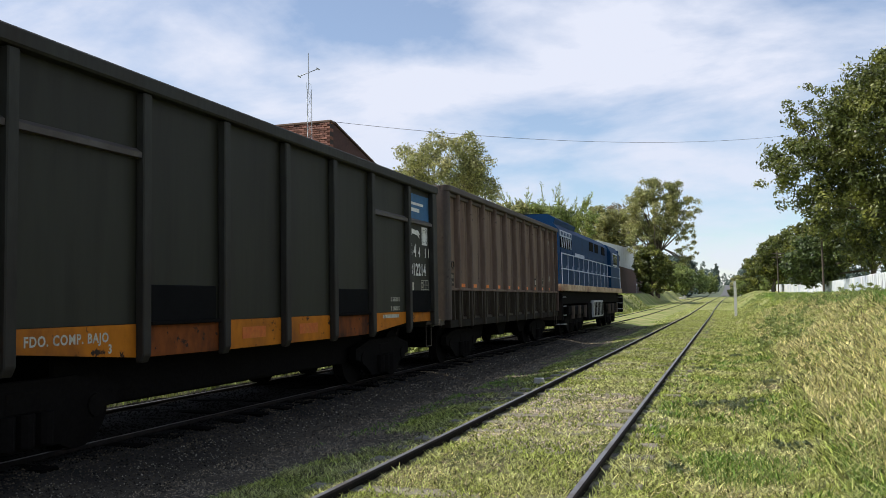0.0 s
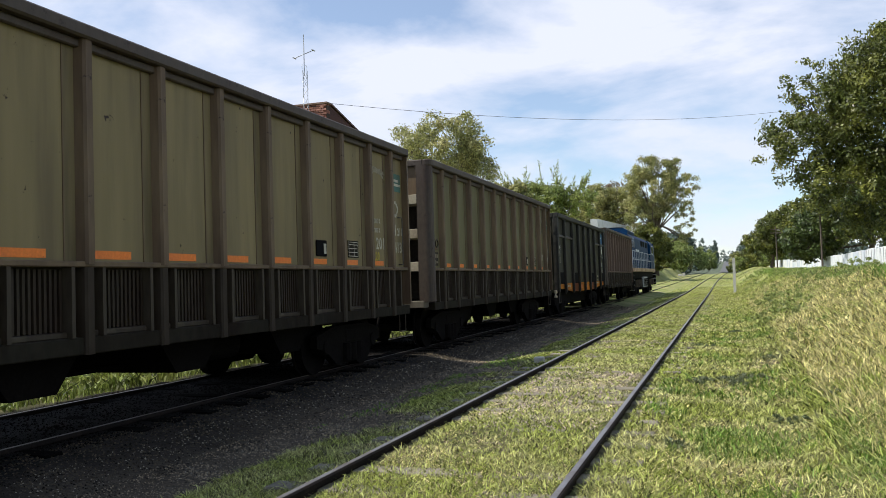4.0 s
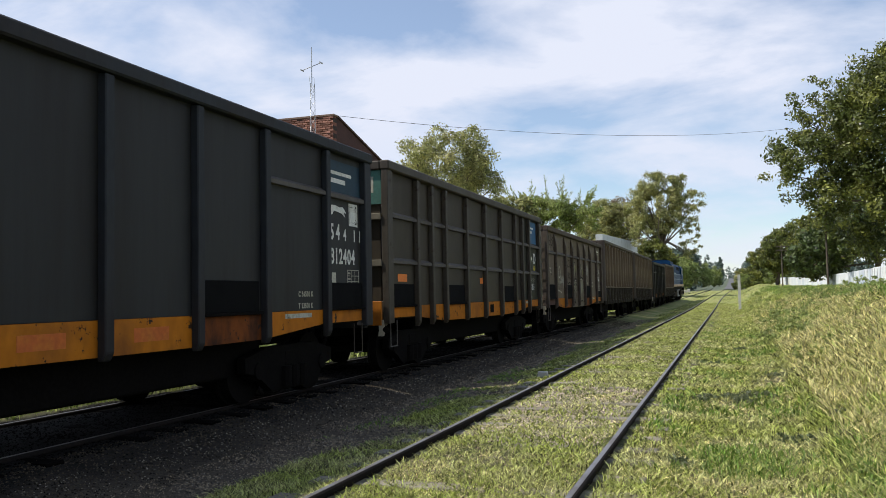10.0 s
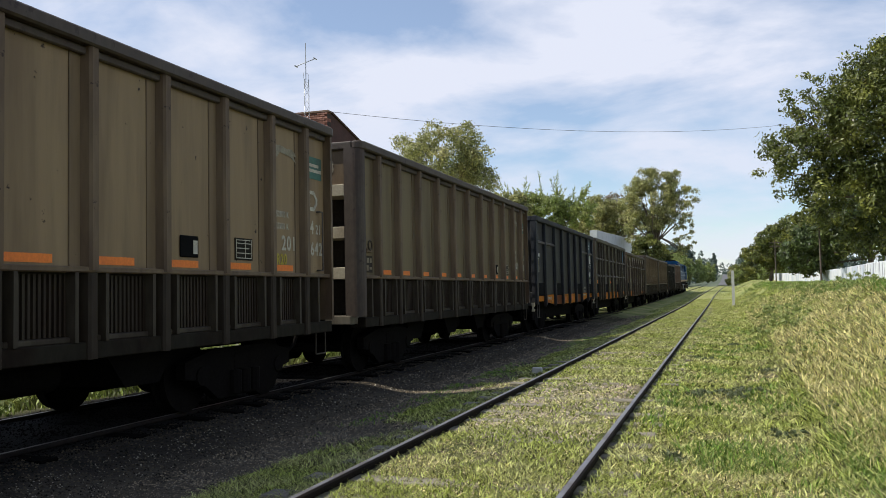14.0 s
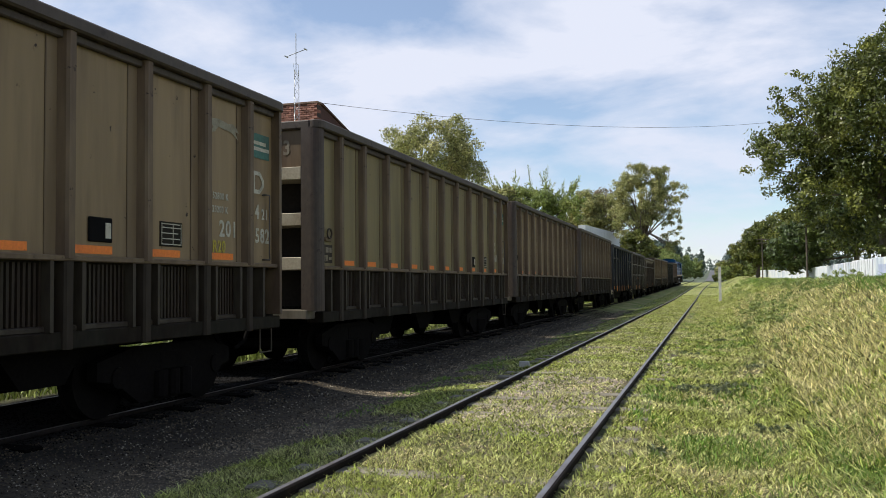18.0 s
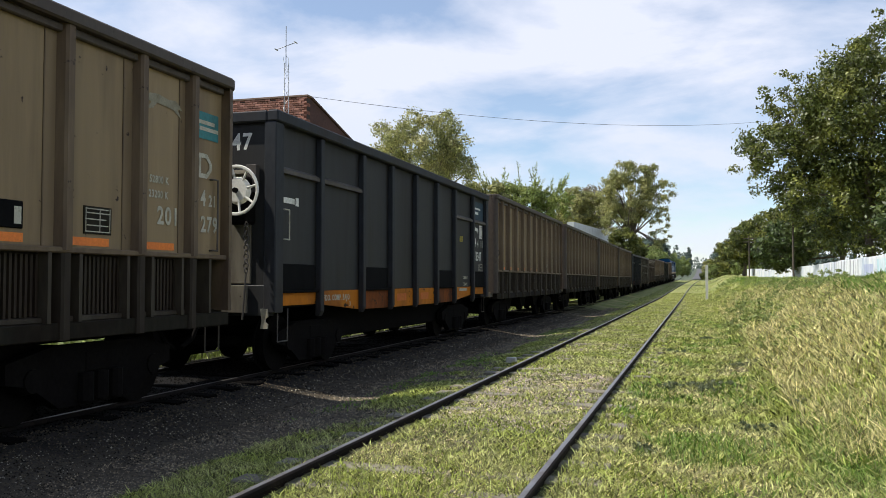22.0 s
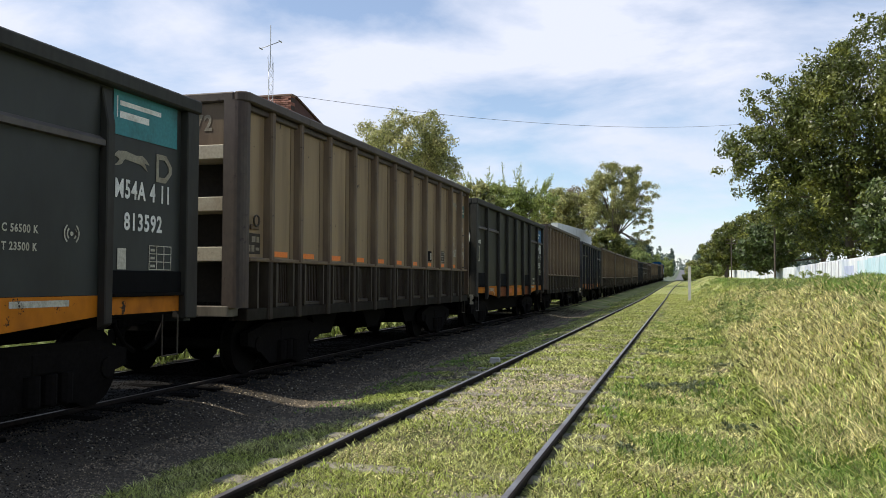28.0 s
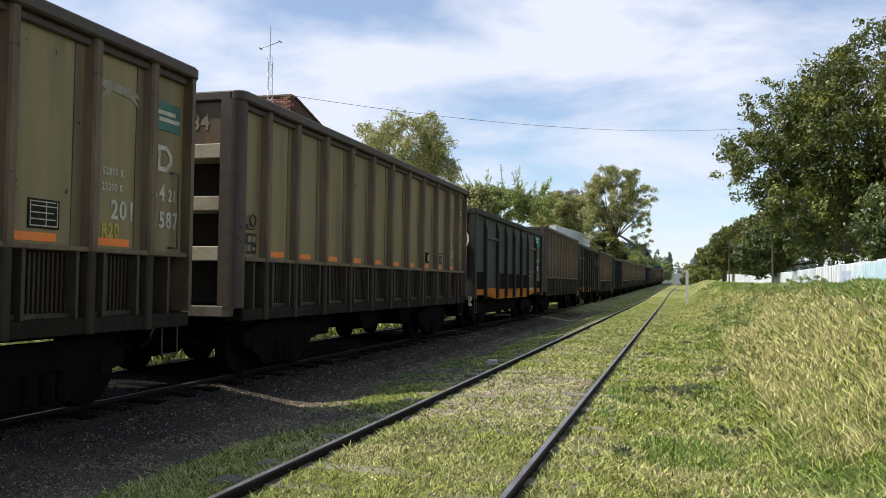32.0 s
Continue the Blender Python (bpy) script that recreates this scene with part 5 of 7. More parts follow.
def grab_loop(w, x, y, z, h, wd, m, axis="y"):
    """A bent bar handle on the near side."""
    bm = bmesh.new()
    d = Vector((0, wd, 0))
    a, b = Vector((x, y, z)), Vector((x, y, z + h))
    o = Vector((0.05, 0, 0))
    for p, q in ((a, a + o), (a + o, a + o + d), (a + o + d, b + o + d), (b + o + d, b + o), (b + o, b)):
        tube(bm, p, q, 0.011, seg=6)
    return part("grab_handle", bm, m, w)


def stirrup(w, x, y, m):
    bm = bmesh.new()
    for p, q in (((x, y, 0.95), (x, y, 0.5)), ((x, y, 0.5), (x, y + 0.3, 0.5)), ((x, y + 0.3, 0.5), (x, y + 0.3, 0.95))):
        tube(bm, p, q, 0.010, seg=6)
    part("stirrup_step", bm, m, w, "bent bar step")


def ladder(w, x, y, z0, z1, m):
    bm = bmesh.new()
    for s in (-0.19, 0.19):
        box(bm, x + s - 0.012, x + s + 0.012, y - 0.02, y + 0.02, z0, z1)
    l = part("ladder", bm, m, w, "pale steel ladder")
    n = 8
    me = None
    for i in range(n):
        bm = bmesh.new()
        tube(bm, (x - 0.19, y, 0), (x + 0.19, y, 0), 0.014, seg=6)
        if me is None:
            me = mesh_of("rung", bm, m)
        else:
            bm.free()
        inst("rung", me, l, (0, 0, z0 + 0.06 + i * (z1 - z0 - 0.25) / (n - 1)))
    return l


def handwheel(w, x, y, z, m):
    bm = bmesh.new()
    torus(bm, (x, y, z), 0.325, 0.024, 1)
    h = part("brake_wheel", bm, m, w, "pale iron handbrake wheel")
    bm = bmesh.new()
    tube(bm, (x, y + 0.08, z), (x, y + 0.01, z), 0.19, 0.155, 20)
    part("hub", bm, m, h)
    bm = bmesh.new()
    tube(bm, (x, y - 0.04, z), (x, y + 0.02, z), 0.035, seg=10)
    part("nut", bm, M_UNDER, h)
    for i in range(8):
        a = 2 * math.pi * i / 8 + 0.2
        bm = bmesh.new()
        tube(bm, (x + 0.15 * math.cos(a), y + 0.03, z + 0.15 * math.sin(a)), (x + 0.315 * math.cos(a), y, z + 0.315 * math.sin(a)), 0.017, seg=6)
        part("spoke", bm, m, h)
    bm = bmesh.new()
    box(bm, x - 0.2, x + 0.14, y + 0.10, y + 0.40, z - 0.45, z + 0.2, bev=0.03)
    part("brake_housing", bm, M_UNDER, w)
    bm = bmesh.new()
    for i in range(11):
        torus(bm, (x + 0.12, y + 0.08, z - 0.46 - 0.062 * i), 0.036, 0.010, i % 2, 10, 5)
    part("chain", bm, M_LEDGE, w)
    bm = bmesh.new()
    tube(bm, (x + 0.12, y + 0.08, z - 1.10), (x + 0.06, y + 0.1, z - 1.75), 0.014, seg=6)
    part("brake_rod_drop", bm, M_LEDGE, w)


def hopper_wagon():
    L, T = 12.47, 3.83
    h = L / 2
    w = root("hopper_wagon", "khaki-grey ribbed hopper wagon with orange reflectors", "railway wagon", "wagons of the train")
    ribs = [-5.364, -4.417, -3.32, -2.196, -1.10, 0.0, 1.10, 2.196, 3.32, 4.417, 5.364]
    # side panels, one sheet a bay, slightly uneven
    edges = [-h + 0.15] + ribs + [h - 0.15]
    for a, b in zip(edges, edges[1:]):
        seam = a + (b - a) * 0.80
        if b - a < 0.8:
            part("side_panel", blk(1.34, 1.38, a, b, 1.60, T - 0.1), M_HOP, w)
        else:
            part("side_panel", blk(1.34, 1.38, a, seam - 0.008, 1.60, T - 0.1), M_HOP, w)
            # strip before the rib, coloured darker as the flange's shadow side
            part("side_panel", blk(1.34, 1.386, seam + 0.008, b, 1.60, T - 0.1), M_HOPS, w)
            part("seam", blk(1.375, 1.389, seam - 0.007, seam + 0.007, 1.66, T - 0.16), M_HOP2, w, "dark weld seam")
    part("far_side", blk(-1.42, -1.36, -h + 0.1, h - 0.1, 0.85, T - 0.1), M_HOP, w)
    bm = bmesh.new()
    prism(bm, [(1.375, -0.085), (1.47, -0.06), (1.495, -0.04), (1.495, 0.04), (1.47, 0.06), (1.375, 0.085)], 2, 1.62, T - 0.13)
    me = mesh_of("rib", bm, M_HOP2)
    # below the waist rail the ribs get a darker colour
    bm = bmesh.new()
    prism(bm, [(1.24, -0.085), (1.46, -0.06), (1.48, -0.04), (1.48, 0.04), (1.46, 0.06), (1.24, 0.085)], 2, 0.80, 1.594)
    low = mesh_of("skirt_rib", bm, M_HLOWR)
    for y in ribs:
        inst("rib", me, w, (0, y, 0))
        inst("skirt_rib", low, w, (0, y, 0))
    for s in (-1, 1):
        bm = bmesh.new()
        arc = [(1.36 + 0.14 * math.sin(a * 0.3142), 0.14 - 0.14 * math.cos(a * 0.3142)) for a in range(6)]
        prism(bm, [(1.2, 0.0)] + arc + [(1.5, 0.17), (1.2, 0.17)] if s < 0 else [(x, 0.17 - y) for x, y in ([(1.2, 0.0)] + arc + [(1.5, 0.17), (1.2, 0.17)])[::-1]], 2, 0.98, T - 0.11)
        part("corner_post", bm, M_CHORD if s < 0 else M_HOP2, w, "", (0, s * h - (0.17 if s > 0 else 0), 0))
    # rounded top chord
    for s in (1, -1):
        bm = bmesh.new()
        prism(bm, [(s * 1.34, -h), (s * 1.42, -h), (s * 1.50, -h + 0.05), (s * 1.53, -h + 0.14), (s * 1.53, h - 0.14), (s * 1.50, h - 0.05), (s * 1.42, h), (s * 1.34, h)], 2, T - 0.135, T)
        bmesh.ops.bevel(bm, geom=bm.edges[:], offset=0.02, segments=1, affect="EDGES")
        part("top_chord", bm, M_CHORD, w)
    # lower beam of the double chord; its dark colour also paints the shadow there
    part("under_chord", blk(1.38, 1.44, -h + 0.2, h - 0.2, T - 0.215, T - 0.136, bev=0.012), M_CHORD, w)
    for s in (-1, 1):
        part("end_chord", blk(-1.34, 1.34, s * h - (0.0 if s < 0 else 0.14), s * h + (0.14 if s < 0 else 0.0), T - 0.135, T - 0.004, bev=0.02), M_CHORD, w)
    part("waist_rail", blk(1.34, 1.47, -h + 0.25, h - 0.05, 1.595, 1.65, bev=0.01), M_HOP2, w)
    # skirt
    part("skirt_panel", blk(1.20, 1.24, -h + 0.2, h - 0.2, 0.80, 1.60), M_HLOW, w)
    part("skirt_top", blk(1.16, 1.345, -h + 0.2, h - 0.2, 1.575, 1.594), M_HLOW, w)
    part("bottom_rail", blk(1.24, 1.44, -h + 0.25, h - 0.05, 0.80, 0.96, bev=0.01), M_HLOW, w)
    bm = bmesh.new()
    box(bm, 1.24, 1.46, -0.022, 0.022, 0.96, 1.595)
    sm = mesh_of("stiffener", bm, M_STIFF)
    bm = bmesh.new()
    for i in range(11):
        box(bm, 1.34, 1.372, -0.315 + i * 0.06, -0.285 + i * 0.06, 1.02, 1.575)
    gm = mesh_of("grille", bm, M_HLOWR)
    bm = bmesh.new()
    box(bm, 1.24, 1.40, -0.42, 0.42, 0.96, 1.015, bev=0.01)
    lm = mesh_of("skirt_ledge", bm, M_STIFF)
    bm = bmesh.new()
    box(bm, 1.381, 1.385, 0.0, 0.55, 1.675, 1.755)
    om = mesh_of("reflector", bm, M_REFL)
    for i, (a, b) in enumerate(zip(edges, edges[1:])):
        c = (a + b) / 2
        if b - a > 0.8:
            inst("stiffener", sm, w, (0, a + 0.2, 0))
            inst("stiffener", sm, w, (0, b - 0.2, 0))
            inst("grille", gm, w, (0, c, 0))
            inst("skirt_ledge", lm, w, (0, c, 0))
            inst("reflector", om, w, (0, a + 0.13, 0), "bright orange reflector strip")
        else:
            inst("stiffener", sm, w, (0, c, 0))
    # rear and front ends: sloping sheet behind broad cream beams
    for s in (-1, 1):
        y = s * h
        k = -s
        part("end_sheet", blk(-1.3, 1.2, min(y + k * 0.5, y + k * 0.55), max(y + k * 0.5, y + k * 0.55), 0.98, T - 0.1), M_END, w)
        part("end_panel", blk(-1.3, 1.2, min(y + k * 0.06, y + k * 0.5), max(y + k * 0.06, y + k * 0.5), 3.13, T - 0.11), M_HOP2, w)
        for z0, z1 in ((2.94, 3.13), (2.25, 2.44), (1.59, 1.78)):
            part("end_beam", blk(-1.3, 1.2, min(y, y + k * 0.5), max(y, y + k * 0.5), z0, z1, bev=0.008), M_STEP, w, "cream painted end beam")
        part("buffer_beam", blk(-1.42, 1.30, min(y - k * 0.02, y + k * 0.3), max(y - k * 0.02, y + k * 0.3), 0.86, 1.0, bev=0.01), M_ENDD if s < 0 else M_HLOW, w, "dusty buffer beam" if s < 0 else "")
    part("floor_tray", blk(-1.36, 1.2, -h + 0.5, h - 0.5, 0.98, 1.04), M_UNDER, w)
    for y in (-2.4, 0.0, 2.4):
        bm = bmesh.new()
        prism(bm, [(-0.75, 1.0), (0.75, 1.0), (0.28, 0.42), (-0.28, 0.42)], 0, -1.0, 1.0)
        part("chute", bm, M_UNDER, w, "", (0, y, 0))
    running_gear(w, L)
    # small fittings on the near side
    hd = part("hatch", blk(1.381, 1.40, -0.17, 0.17, 1.79, 2.03, bev=0.01), M_BLACK, w, "small dark hatch", (0, ribs[7] + 0.5, 0))
    part("label_strip", blk(1.40, 1.403, 0.06, 0.14, 1.83, 1.98), M_WHITE2, hd)
    d = part("data_plate", blk(1.381, 1.39, -0.20, 0.20, 1.79, 2.06), M_HLOW, w, "dark data plate ruled in pale lines", (0, ribs[8] + 0.51, 0))
    for k, z in enumerate((1.81, 1.87, 1.93, 1.99, 2.03)):
        part("ruled_line", blk(1.391, 1.393, -0.18 + 0.02 * (k % 2), 0.18 - 0.03 * (k % 3), z, z + 0.011), M_WHITE2, d)
    for y in (-0.18, 0.02, 0.166):
        part("ruled_line", blk(1.3935, 1.395, y, y + 0.010, 1.81, 2.046), M_WHITE2, d)
    b = part("rope_cleat", blk(1.38, 1.42, -0.11, 0.11, 2.03, 2.10, bev=0.012), M_HOP2, w, "", (0, -h + 0.50, 0))
    bm = bmesh.new()
    torus(bm, (1.43, 0, 2.15), 0.075, 0.014, 0, 14, 5)
    part("ring", bm, M_STIFF, b)
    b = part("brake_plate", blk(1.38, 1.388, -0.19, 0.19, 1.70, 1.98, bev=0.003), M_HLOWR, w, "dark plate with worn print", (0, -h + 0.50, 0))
    for y0, y1, z0, z1 in ((-0.05, 0.05, 1.86, 1.94), (0.08, 0.16, 1.86, 1.94), (-0.16, -0.09, 1.73, 1.82), (-0.06, 0.02, 1.73, 1.82), (0.06, 0.16, 1.75, 1.79)):
        part("print_bar", blk(1.388, 1.390, y0, y1, z0, z1), M_DIM, b)
    grab_loop(w, 1.385, h - 0.42, 1.70, 0.85, 0.10, M_LEDGE)
    stirrup(w, 1.42, h - 0.55, M_STIFF)
    return w, ribs, h


def gondola(kind, full_rail=False):
    """kind 'dark': eight bays; 'low': lower with tapered ribs; 'grid': three rows of panels."""
    L = {"dark": 12.36, "low": 12.5, "grid": 12.54}[kind]
    T = {"dark": 3.68, "low": 3.46, "grid": 3.70}[kind]
    if full_rail:
        T += 0.09
    h = L / 2
    P, Q = {"dark": (M_DARK, M_DARK2), "low": (M_DARK, M_DARK2), "grid": (M_GRID, M_GRID2)}[kind]
    txt = {"dark": "dark grey-green gondola wagon with an orange sill", "low": "low dark gondola wagon with a worn orange sill",
           "grid": "dark gondola wagon with three rows of panels"}[kind]
    w = root("gondola_wagon", txt, "railway wagon", "wagons of the train")
    half = {"dark": [1.461, 2.915, 4.63], "low": [1.44, 2.865, 4.63], "grid": [1.525, 3.03, 3.88, 4.71]}[kind]
    ribs = [-o for o in half[::-1]] + [0.0] + half
    edges = [-h + 0.12] + ribs + [h - 0.12]
    ch = 0.16
    nb = len(edges) - 1

    def belly(y):
        """Lower edge of the orange sill: deeper in the middle."""
        d = min(abs(y - (-h)), abs(h - y))
        return 0.99 if d < 1.5 else (0.99 - (d - 1.5) / 1.9 * 0.15 if d < 3.4 else 0.84)
    for i, (a, b) in enumerate(zip(edges, edges[1:])):
        part("side_panel", blk(1.36, 1.40, a, b, 1.19, T - ch), M_DARK if kind == "grid" and i > 7 else P, w)
        bm = bmesh.new()
        prism(bm, [(a, belly(a)), (b, belly(b)), (b, 1.185), (a, 1.185)], 0, 1.37, 1.405)
        worn = full_rail and i in (0, 3, 4)
        part("sill_panel", bm, (P if i in (3, 4) else M_RUSTSILL) if worn else (M_ORANGE2 if (kind == "dark" or full_rail) and i in (2, 5) else M_ORANGE), w, "rust-stained sill panel" if worn else "worn orange sill panel")
        hat = {"dark": (0, 2, 5, 7), "low": (0, 2, 5, 7) if full_rail else (0, 2, 3, 4, 5, 7), "grid": (0, 3, 6)}[kind]
        if i in hat:
            z1 = (1.44 if i == 7 else 1.66) if kind == "low" else 1.58
            part("drop_door", blk(1.40, 1.43, a + (0.06 if kind == "low" else 0.14), b - (0.06 if kind == "low" else 0.14), 1.20, z1, bev=0.01), M_BLACK, w, "dark drop door")
            part("door_ledge", blk(1.40, 1.475, a + 0.10, b - 0.10, 1.165, 1.205, bev=0.008), M_UNDER, w)
        mids = {"dark": [2.90] if i in (0, 1, 6, 7) else [], "low": [2.73] if full_rail or i in (1, 6) else [], "grid": [2.79, 1.99]}[kind]
        for z in mids:
            bm = bmesh.new()
            prism(bm, [(1.40, z - 0.06), (1.475, z - 0.055), (1.475, z), (1.40, z + 0.05)], 1, a + 0.05, b - 0.05)
            part("mid_rail", bm, M_LEDGE, w)
    part("far_side", blk(-1.42, -1.36, -h + 0.1, h - 0.1, 0.95, T - ch), P, w)
    bm = bmesh.new()
    if kind == "low":
        prism(bm, [(1.40, 0.84), (1.50, 0.90), (1.50, T - 0.55), (1.42, T - ch - 0.02), (1.40, T - ch - 0.02)], 1, -0.06, 0.06)
    else:
        prism(bm, [(1.40, 0.80), (1.46, 0.80), (1.50, 0.88), (1.50, T - ch - 0.01), (1.40, T - ch - 0.01)], 1, -0.065, 0.065)
    bmesh.ops.bevel(bm, geom=bm.edges[:], offset=0.012, segments=1, affect="EDGES")
    me = mesh_of("rib", bm, Q)
    for y in ribs:
        inst("rib", me, w, (0, y, 0))
    for s in (-1, 1):
        part("corner_post", blk(1.38 if kind == "grid" else 1.32, 1.5, -0.12, 0.12, 0.9, T - ch, bev=0.012), Q, w, "", (0, s * (h - 0.13), 0))
    for x0, x1 in ((1.36, 1.53), (-1.53, -1.36)):
        part("top_chord", blk(x0, x1, -h, h, T - ch, T, bev=0.02), Q, w)
    for s in (-1, 1):
        y = s * (h - 0.08)
        part("end_chord", blk(-1.36, 1.36, y - 0.08, y + 0.08, T - ch, T - 0.004, bev=0.02), Q, w)
        if s < 0 and full_rail:
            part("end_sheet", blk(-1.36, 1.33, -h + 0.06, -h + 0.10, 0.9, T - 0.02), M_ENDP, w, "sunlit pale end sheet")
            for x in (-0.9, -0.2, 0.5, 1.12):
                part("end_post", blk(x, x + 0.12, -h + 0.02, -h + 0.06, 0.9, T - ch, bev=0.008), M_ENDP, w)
        elif s < 0:
            part("end_sheet", blk(-1.36, 1.33, -h + 0.08, -h + 0.12, 2.60, T - 0.02), P, w)
            part("end_door", blk(-1.36, 1.10, -h + 0.04, -h + 0.10, 1.30, 2.60, bev=0.006), M_ENDD, w, "dusty pale lower end sheet")
            part("end_edge", blk(1.105, 1.33, -h + 0.07, -h + 0.11, 1.28, 2.60), P, w)
        else:
            part("end_sheet", blk(-1.36, 1.33, y - 0.15, y - 0.11, 1.0, T - 0.02), P, w)
        part("end_sill", blk(-1.4, 1.4, y - 0.05, y + 0.09, 0.86, 1.28, bev=0.01), P, w)
        if s < 0:
            bm = bmesh.new()
            prism(bm, [(1.31, 0.96), (1.41, 0.96), (1.42, 0.85), (1.38, 0.82), (1.38, 0.78), (1.42, 0.75), (1.41, 0.69), (1.31, 0.69), (1.33, 0.80)], 1, -h - 0.05, -h - 0.02)
            part("coupling_bracket", bm, M_STEP, w, "white hooked bracket")
            if not full_rail and kind != "grid":
                part("shelf_bracket", blk(1.06, 1.22, -h - 0.03, -h + 0.07, 2.55, 2.93, bev=0.006), M_LEDGE, w)
    if kind == "grid":
        for z0, z1 in ((2.68, 2.79), (1.88, 1.99)):
            part("end_beam", blk(-1.3, 1.375, -h - 0.02, -h + 0.2, z0, z1, bev=0.008), M_ENDD, w)
        part("end_plate", blk(-0.9, 1.38, -h - 0.06, -h - 0.011, 0.87, 1.28, bev=0.006), M_ORANGE, w, "worn orange end plate")
        for z in (1.00, 1.13):
            part("bolt_hole", blk(1.0, 1.03, -h - 0.064, -h - 0.0595, z, z + 0.03), M_BLACK, w)
        part("number_board", blk(-1.3, 1.36, -h + 0.05, -h + 0.07, 2.95, T - ch), M_PLGREEN, w, "faded green board")
    else:
        z = 2.86 if kind == "dark" else 2.74
        bm = bmesh.new()
        prism(bm, [(-h - 0.04, z), (-h + 0.20, z + 0.02), (-h + 0.20, z - 0.14), (-h - 0.04, z - 0.05)], 0, -1.3, 1.055)
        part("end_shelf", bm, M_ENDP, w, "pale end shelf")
        part("end_flap", blk(-1.3, 1.08, -h - 0.03, -h + 0.02, 0.9, 1.28, bev=0.006), M_ENDD, w, "pale end flap")
    if kind == "grid":
        for y, n in ((-5.6, 0.45), (-0.33, 0.24), (0.09, 0.24), (4.1, 0.24)):
            part("reflector", blk(1.401, 1.405, y, y + n, 1.62, 1.76), M_REFL, w, "bright orange reflector")
        part("sill_hatch", blk(1.404, 1.41, 0.52, 0.85, 0.92, 1.12), M_BLACK, w, "dark square on the sill")
    if kind == "dark":
        for y in (ribs[2] + 0.45, ribs[3] + 0.45):
            part("reflector", blk(1.404, 1.408, y, y + 0.55, 0.95, 1.09), M_REFL2, w, "faded red reflector on the sill")
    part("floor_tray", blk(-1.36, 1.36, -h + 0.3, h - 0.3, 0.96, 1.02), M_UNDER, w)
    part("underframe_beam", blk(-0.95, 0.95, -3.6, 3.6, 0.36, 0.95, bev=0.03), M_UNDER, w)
    running_gear(w, L)
    stirrup(w, 1.44, h - 0.62, M_STIFF)
    stirrup(w, 1.44, -h + 0.2, M_LEDGE)
    if kind == "dark":
        grab_loop(w, 1.41, -h + 0.38, 1.92, 0.42, 0.12, M_WHITE2)
    return w, ribs, h


def locomotive():
    L = 19.4
    w = root("locomotive", "dark blue diesel hood locomotive with pale handrails", "locomotive", "the train")
    h = L / 2
    part("frame", blk(-1.40, 1.40, -h, h - 0.3, 1.68, 1.93, bev=0.02), M_LOCOY, w, "cream and rust side sill")
    part("underframe", blk(-1.2, 1.2, -h + 0.2, h - 0.5, 1.2, 1.68), M_UNDER, w)
    bm = bmesh.new()
    prism(bm, [(-1.22, 1.93), (1.22, 1.93), (1.22, 3.98), (1.0, 4.24), (0.55, 4.32), (-0.55, 4.32), (-1.0, 4.24), (-1.22, 3.98)], 1, -h + 0.6, 4.6)
    part("long_hood", bm, M_LOCO, w)
    bm = bmesh.new()
    prism(bm, [(-1.05, 4.2), (1.05, 4.2), (1.10, 4.38), (0.8, 4.56), (-0.8, 4.56), (-1.10, 4.38)], 1, -h + 0.7, -h + 5.2)
    part("radiator_hood", bm, M_LOCO, w)
    bm = bmesh.new()
    prism(bm, [(-1.40, 1.93), (1.40, 1.93), (1.40, 3.80), (1.18, 4.16), (0.6, 4.28), (-0.6, 4.28), (-1.18, 4.16), (-1.40, 3.80)], 1, 4.6, 8.3)
    part("cab", bm, M_LOCO, w)
    bm = bmesh.new()
    prism(bm, [(-1.2, 8.3), (1.36, 8.3), (1.30, 8.75), (0.9, 9.2), (-0.9, 9.2), (-1.2, 8.75)], 2, 1.93, 4.05)
    part("nose", bm, M_LOCO, w)
    p = part("cab_window", blk(1.40, 1.42, 5.4, 7.2, 3.10, 3.78, bev=0.01), M_LOCOW, w, "pale framed cab window")
    for y0, y1 in ((5.47, 6.27), (6.33, 7.13)):
        part("pane", blk(1.42, 1.432, y0, y1, 3.17, 3.71), M_GLASS, p)
    part("front_window", blk(0.25, 1.0, 9.19, 9.22, 3.2, 3.8), M_GLASS, w)
    part("corner_post", blk(1.30, 1.38, 8.78, 8.86, 1.95, 3.05), M_LOCOW, w, "white front grab post")
    for i in range(10):
        y = -h + 1.0 + i * 1.3
        d = part("hood_door", blk(1.22, 1.245, y, y + 1.2, 2.05, 3.25, bev=0.01), M_LOCO, w)
        part("latch", blk(1.245, 1.265, y + 1.02, y + 1.10, 2.5, 2.66), M_LOCOW, d)
    # shutters, lettered band and dark intakes
    g = part("radiator_grille", blk(1.22, 1.25, -h + 0.9, -h + 3.3, 3.32, 3.70), M_UNDER, w)
    for k in range(5):
        bm = bmesh.new()
        prism(bm, [(-h + 0.95 + k * 0.47, 3.70), (-h + 1.07 + k * 0.47, 3.70), (-h + 1.24 + k * 0.47, 3.32), (-h + 1.14 + k * 0.47, 3.32)], 0, 1.25, 1.27)
        part("slat", bm, M_LOCOW, g)
    b = part("roof_band", blk(1.215, 1.235, -h + 0.9, -h + 3.4, 3.74, 3.97), M_LOCOW, w, "pale lettered band")
    for k in range(7):
        part("print_bar", blk(1.235, 1.238, -h + 1.05 + k * 0.33, -h + 1.25 + k * 0.33, 3.79, 3.92), M_LOCO, b)
    for y in (-1.6, 0.1, 2.4):
        part("intake", blk(1.218, 1.24, y, y + 1.1, 3.55, 3.95), M_UNDER, w, "dark louvred intake")
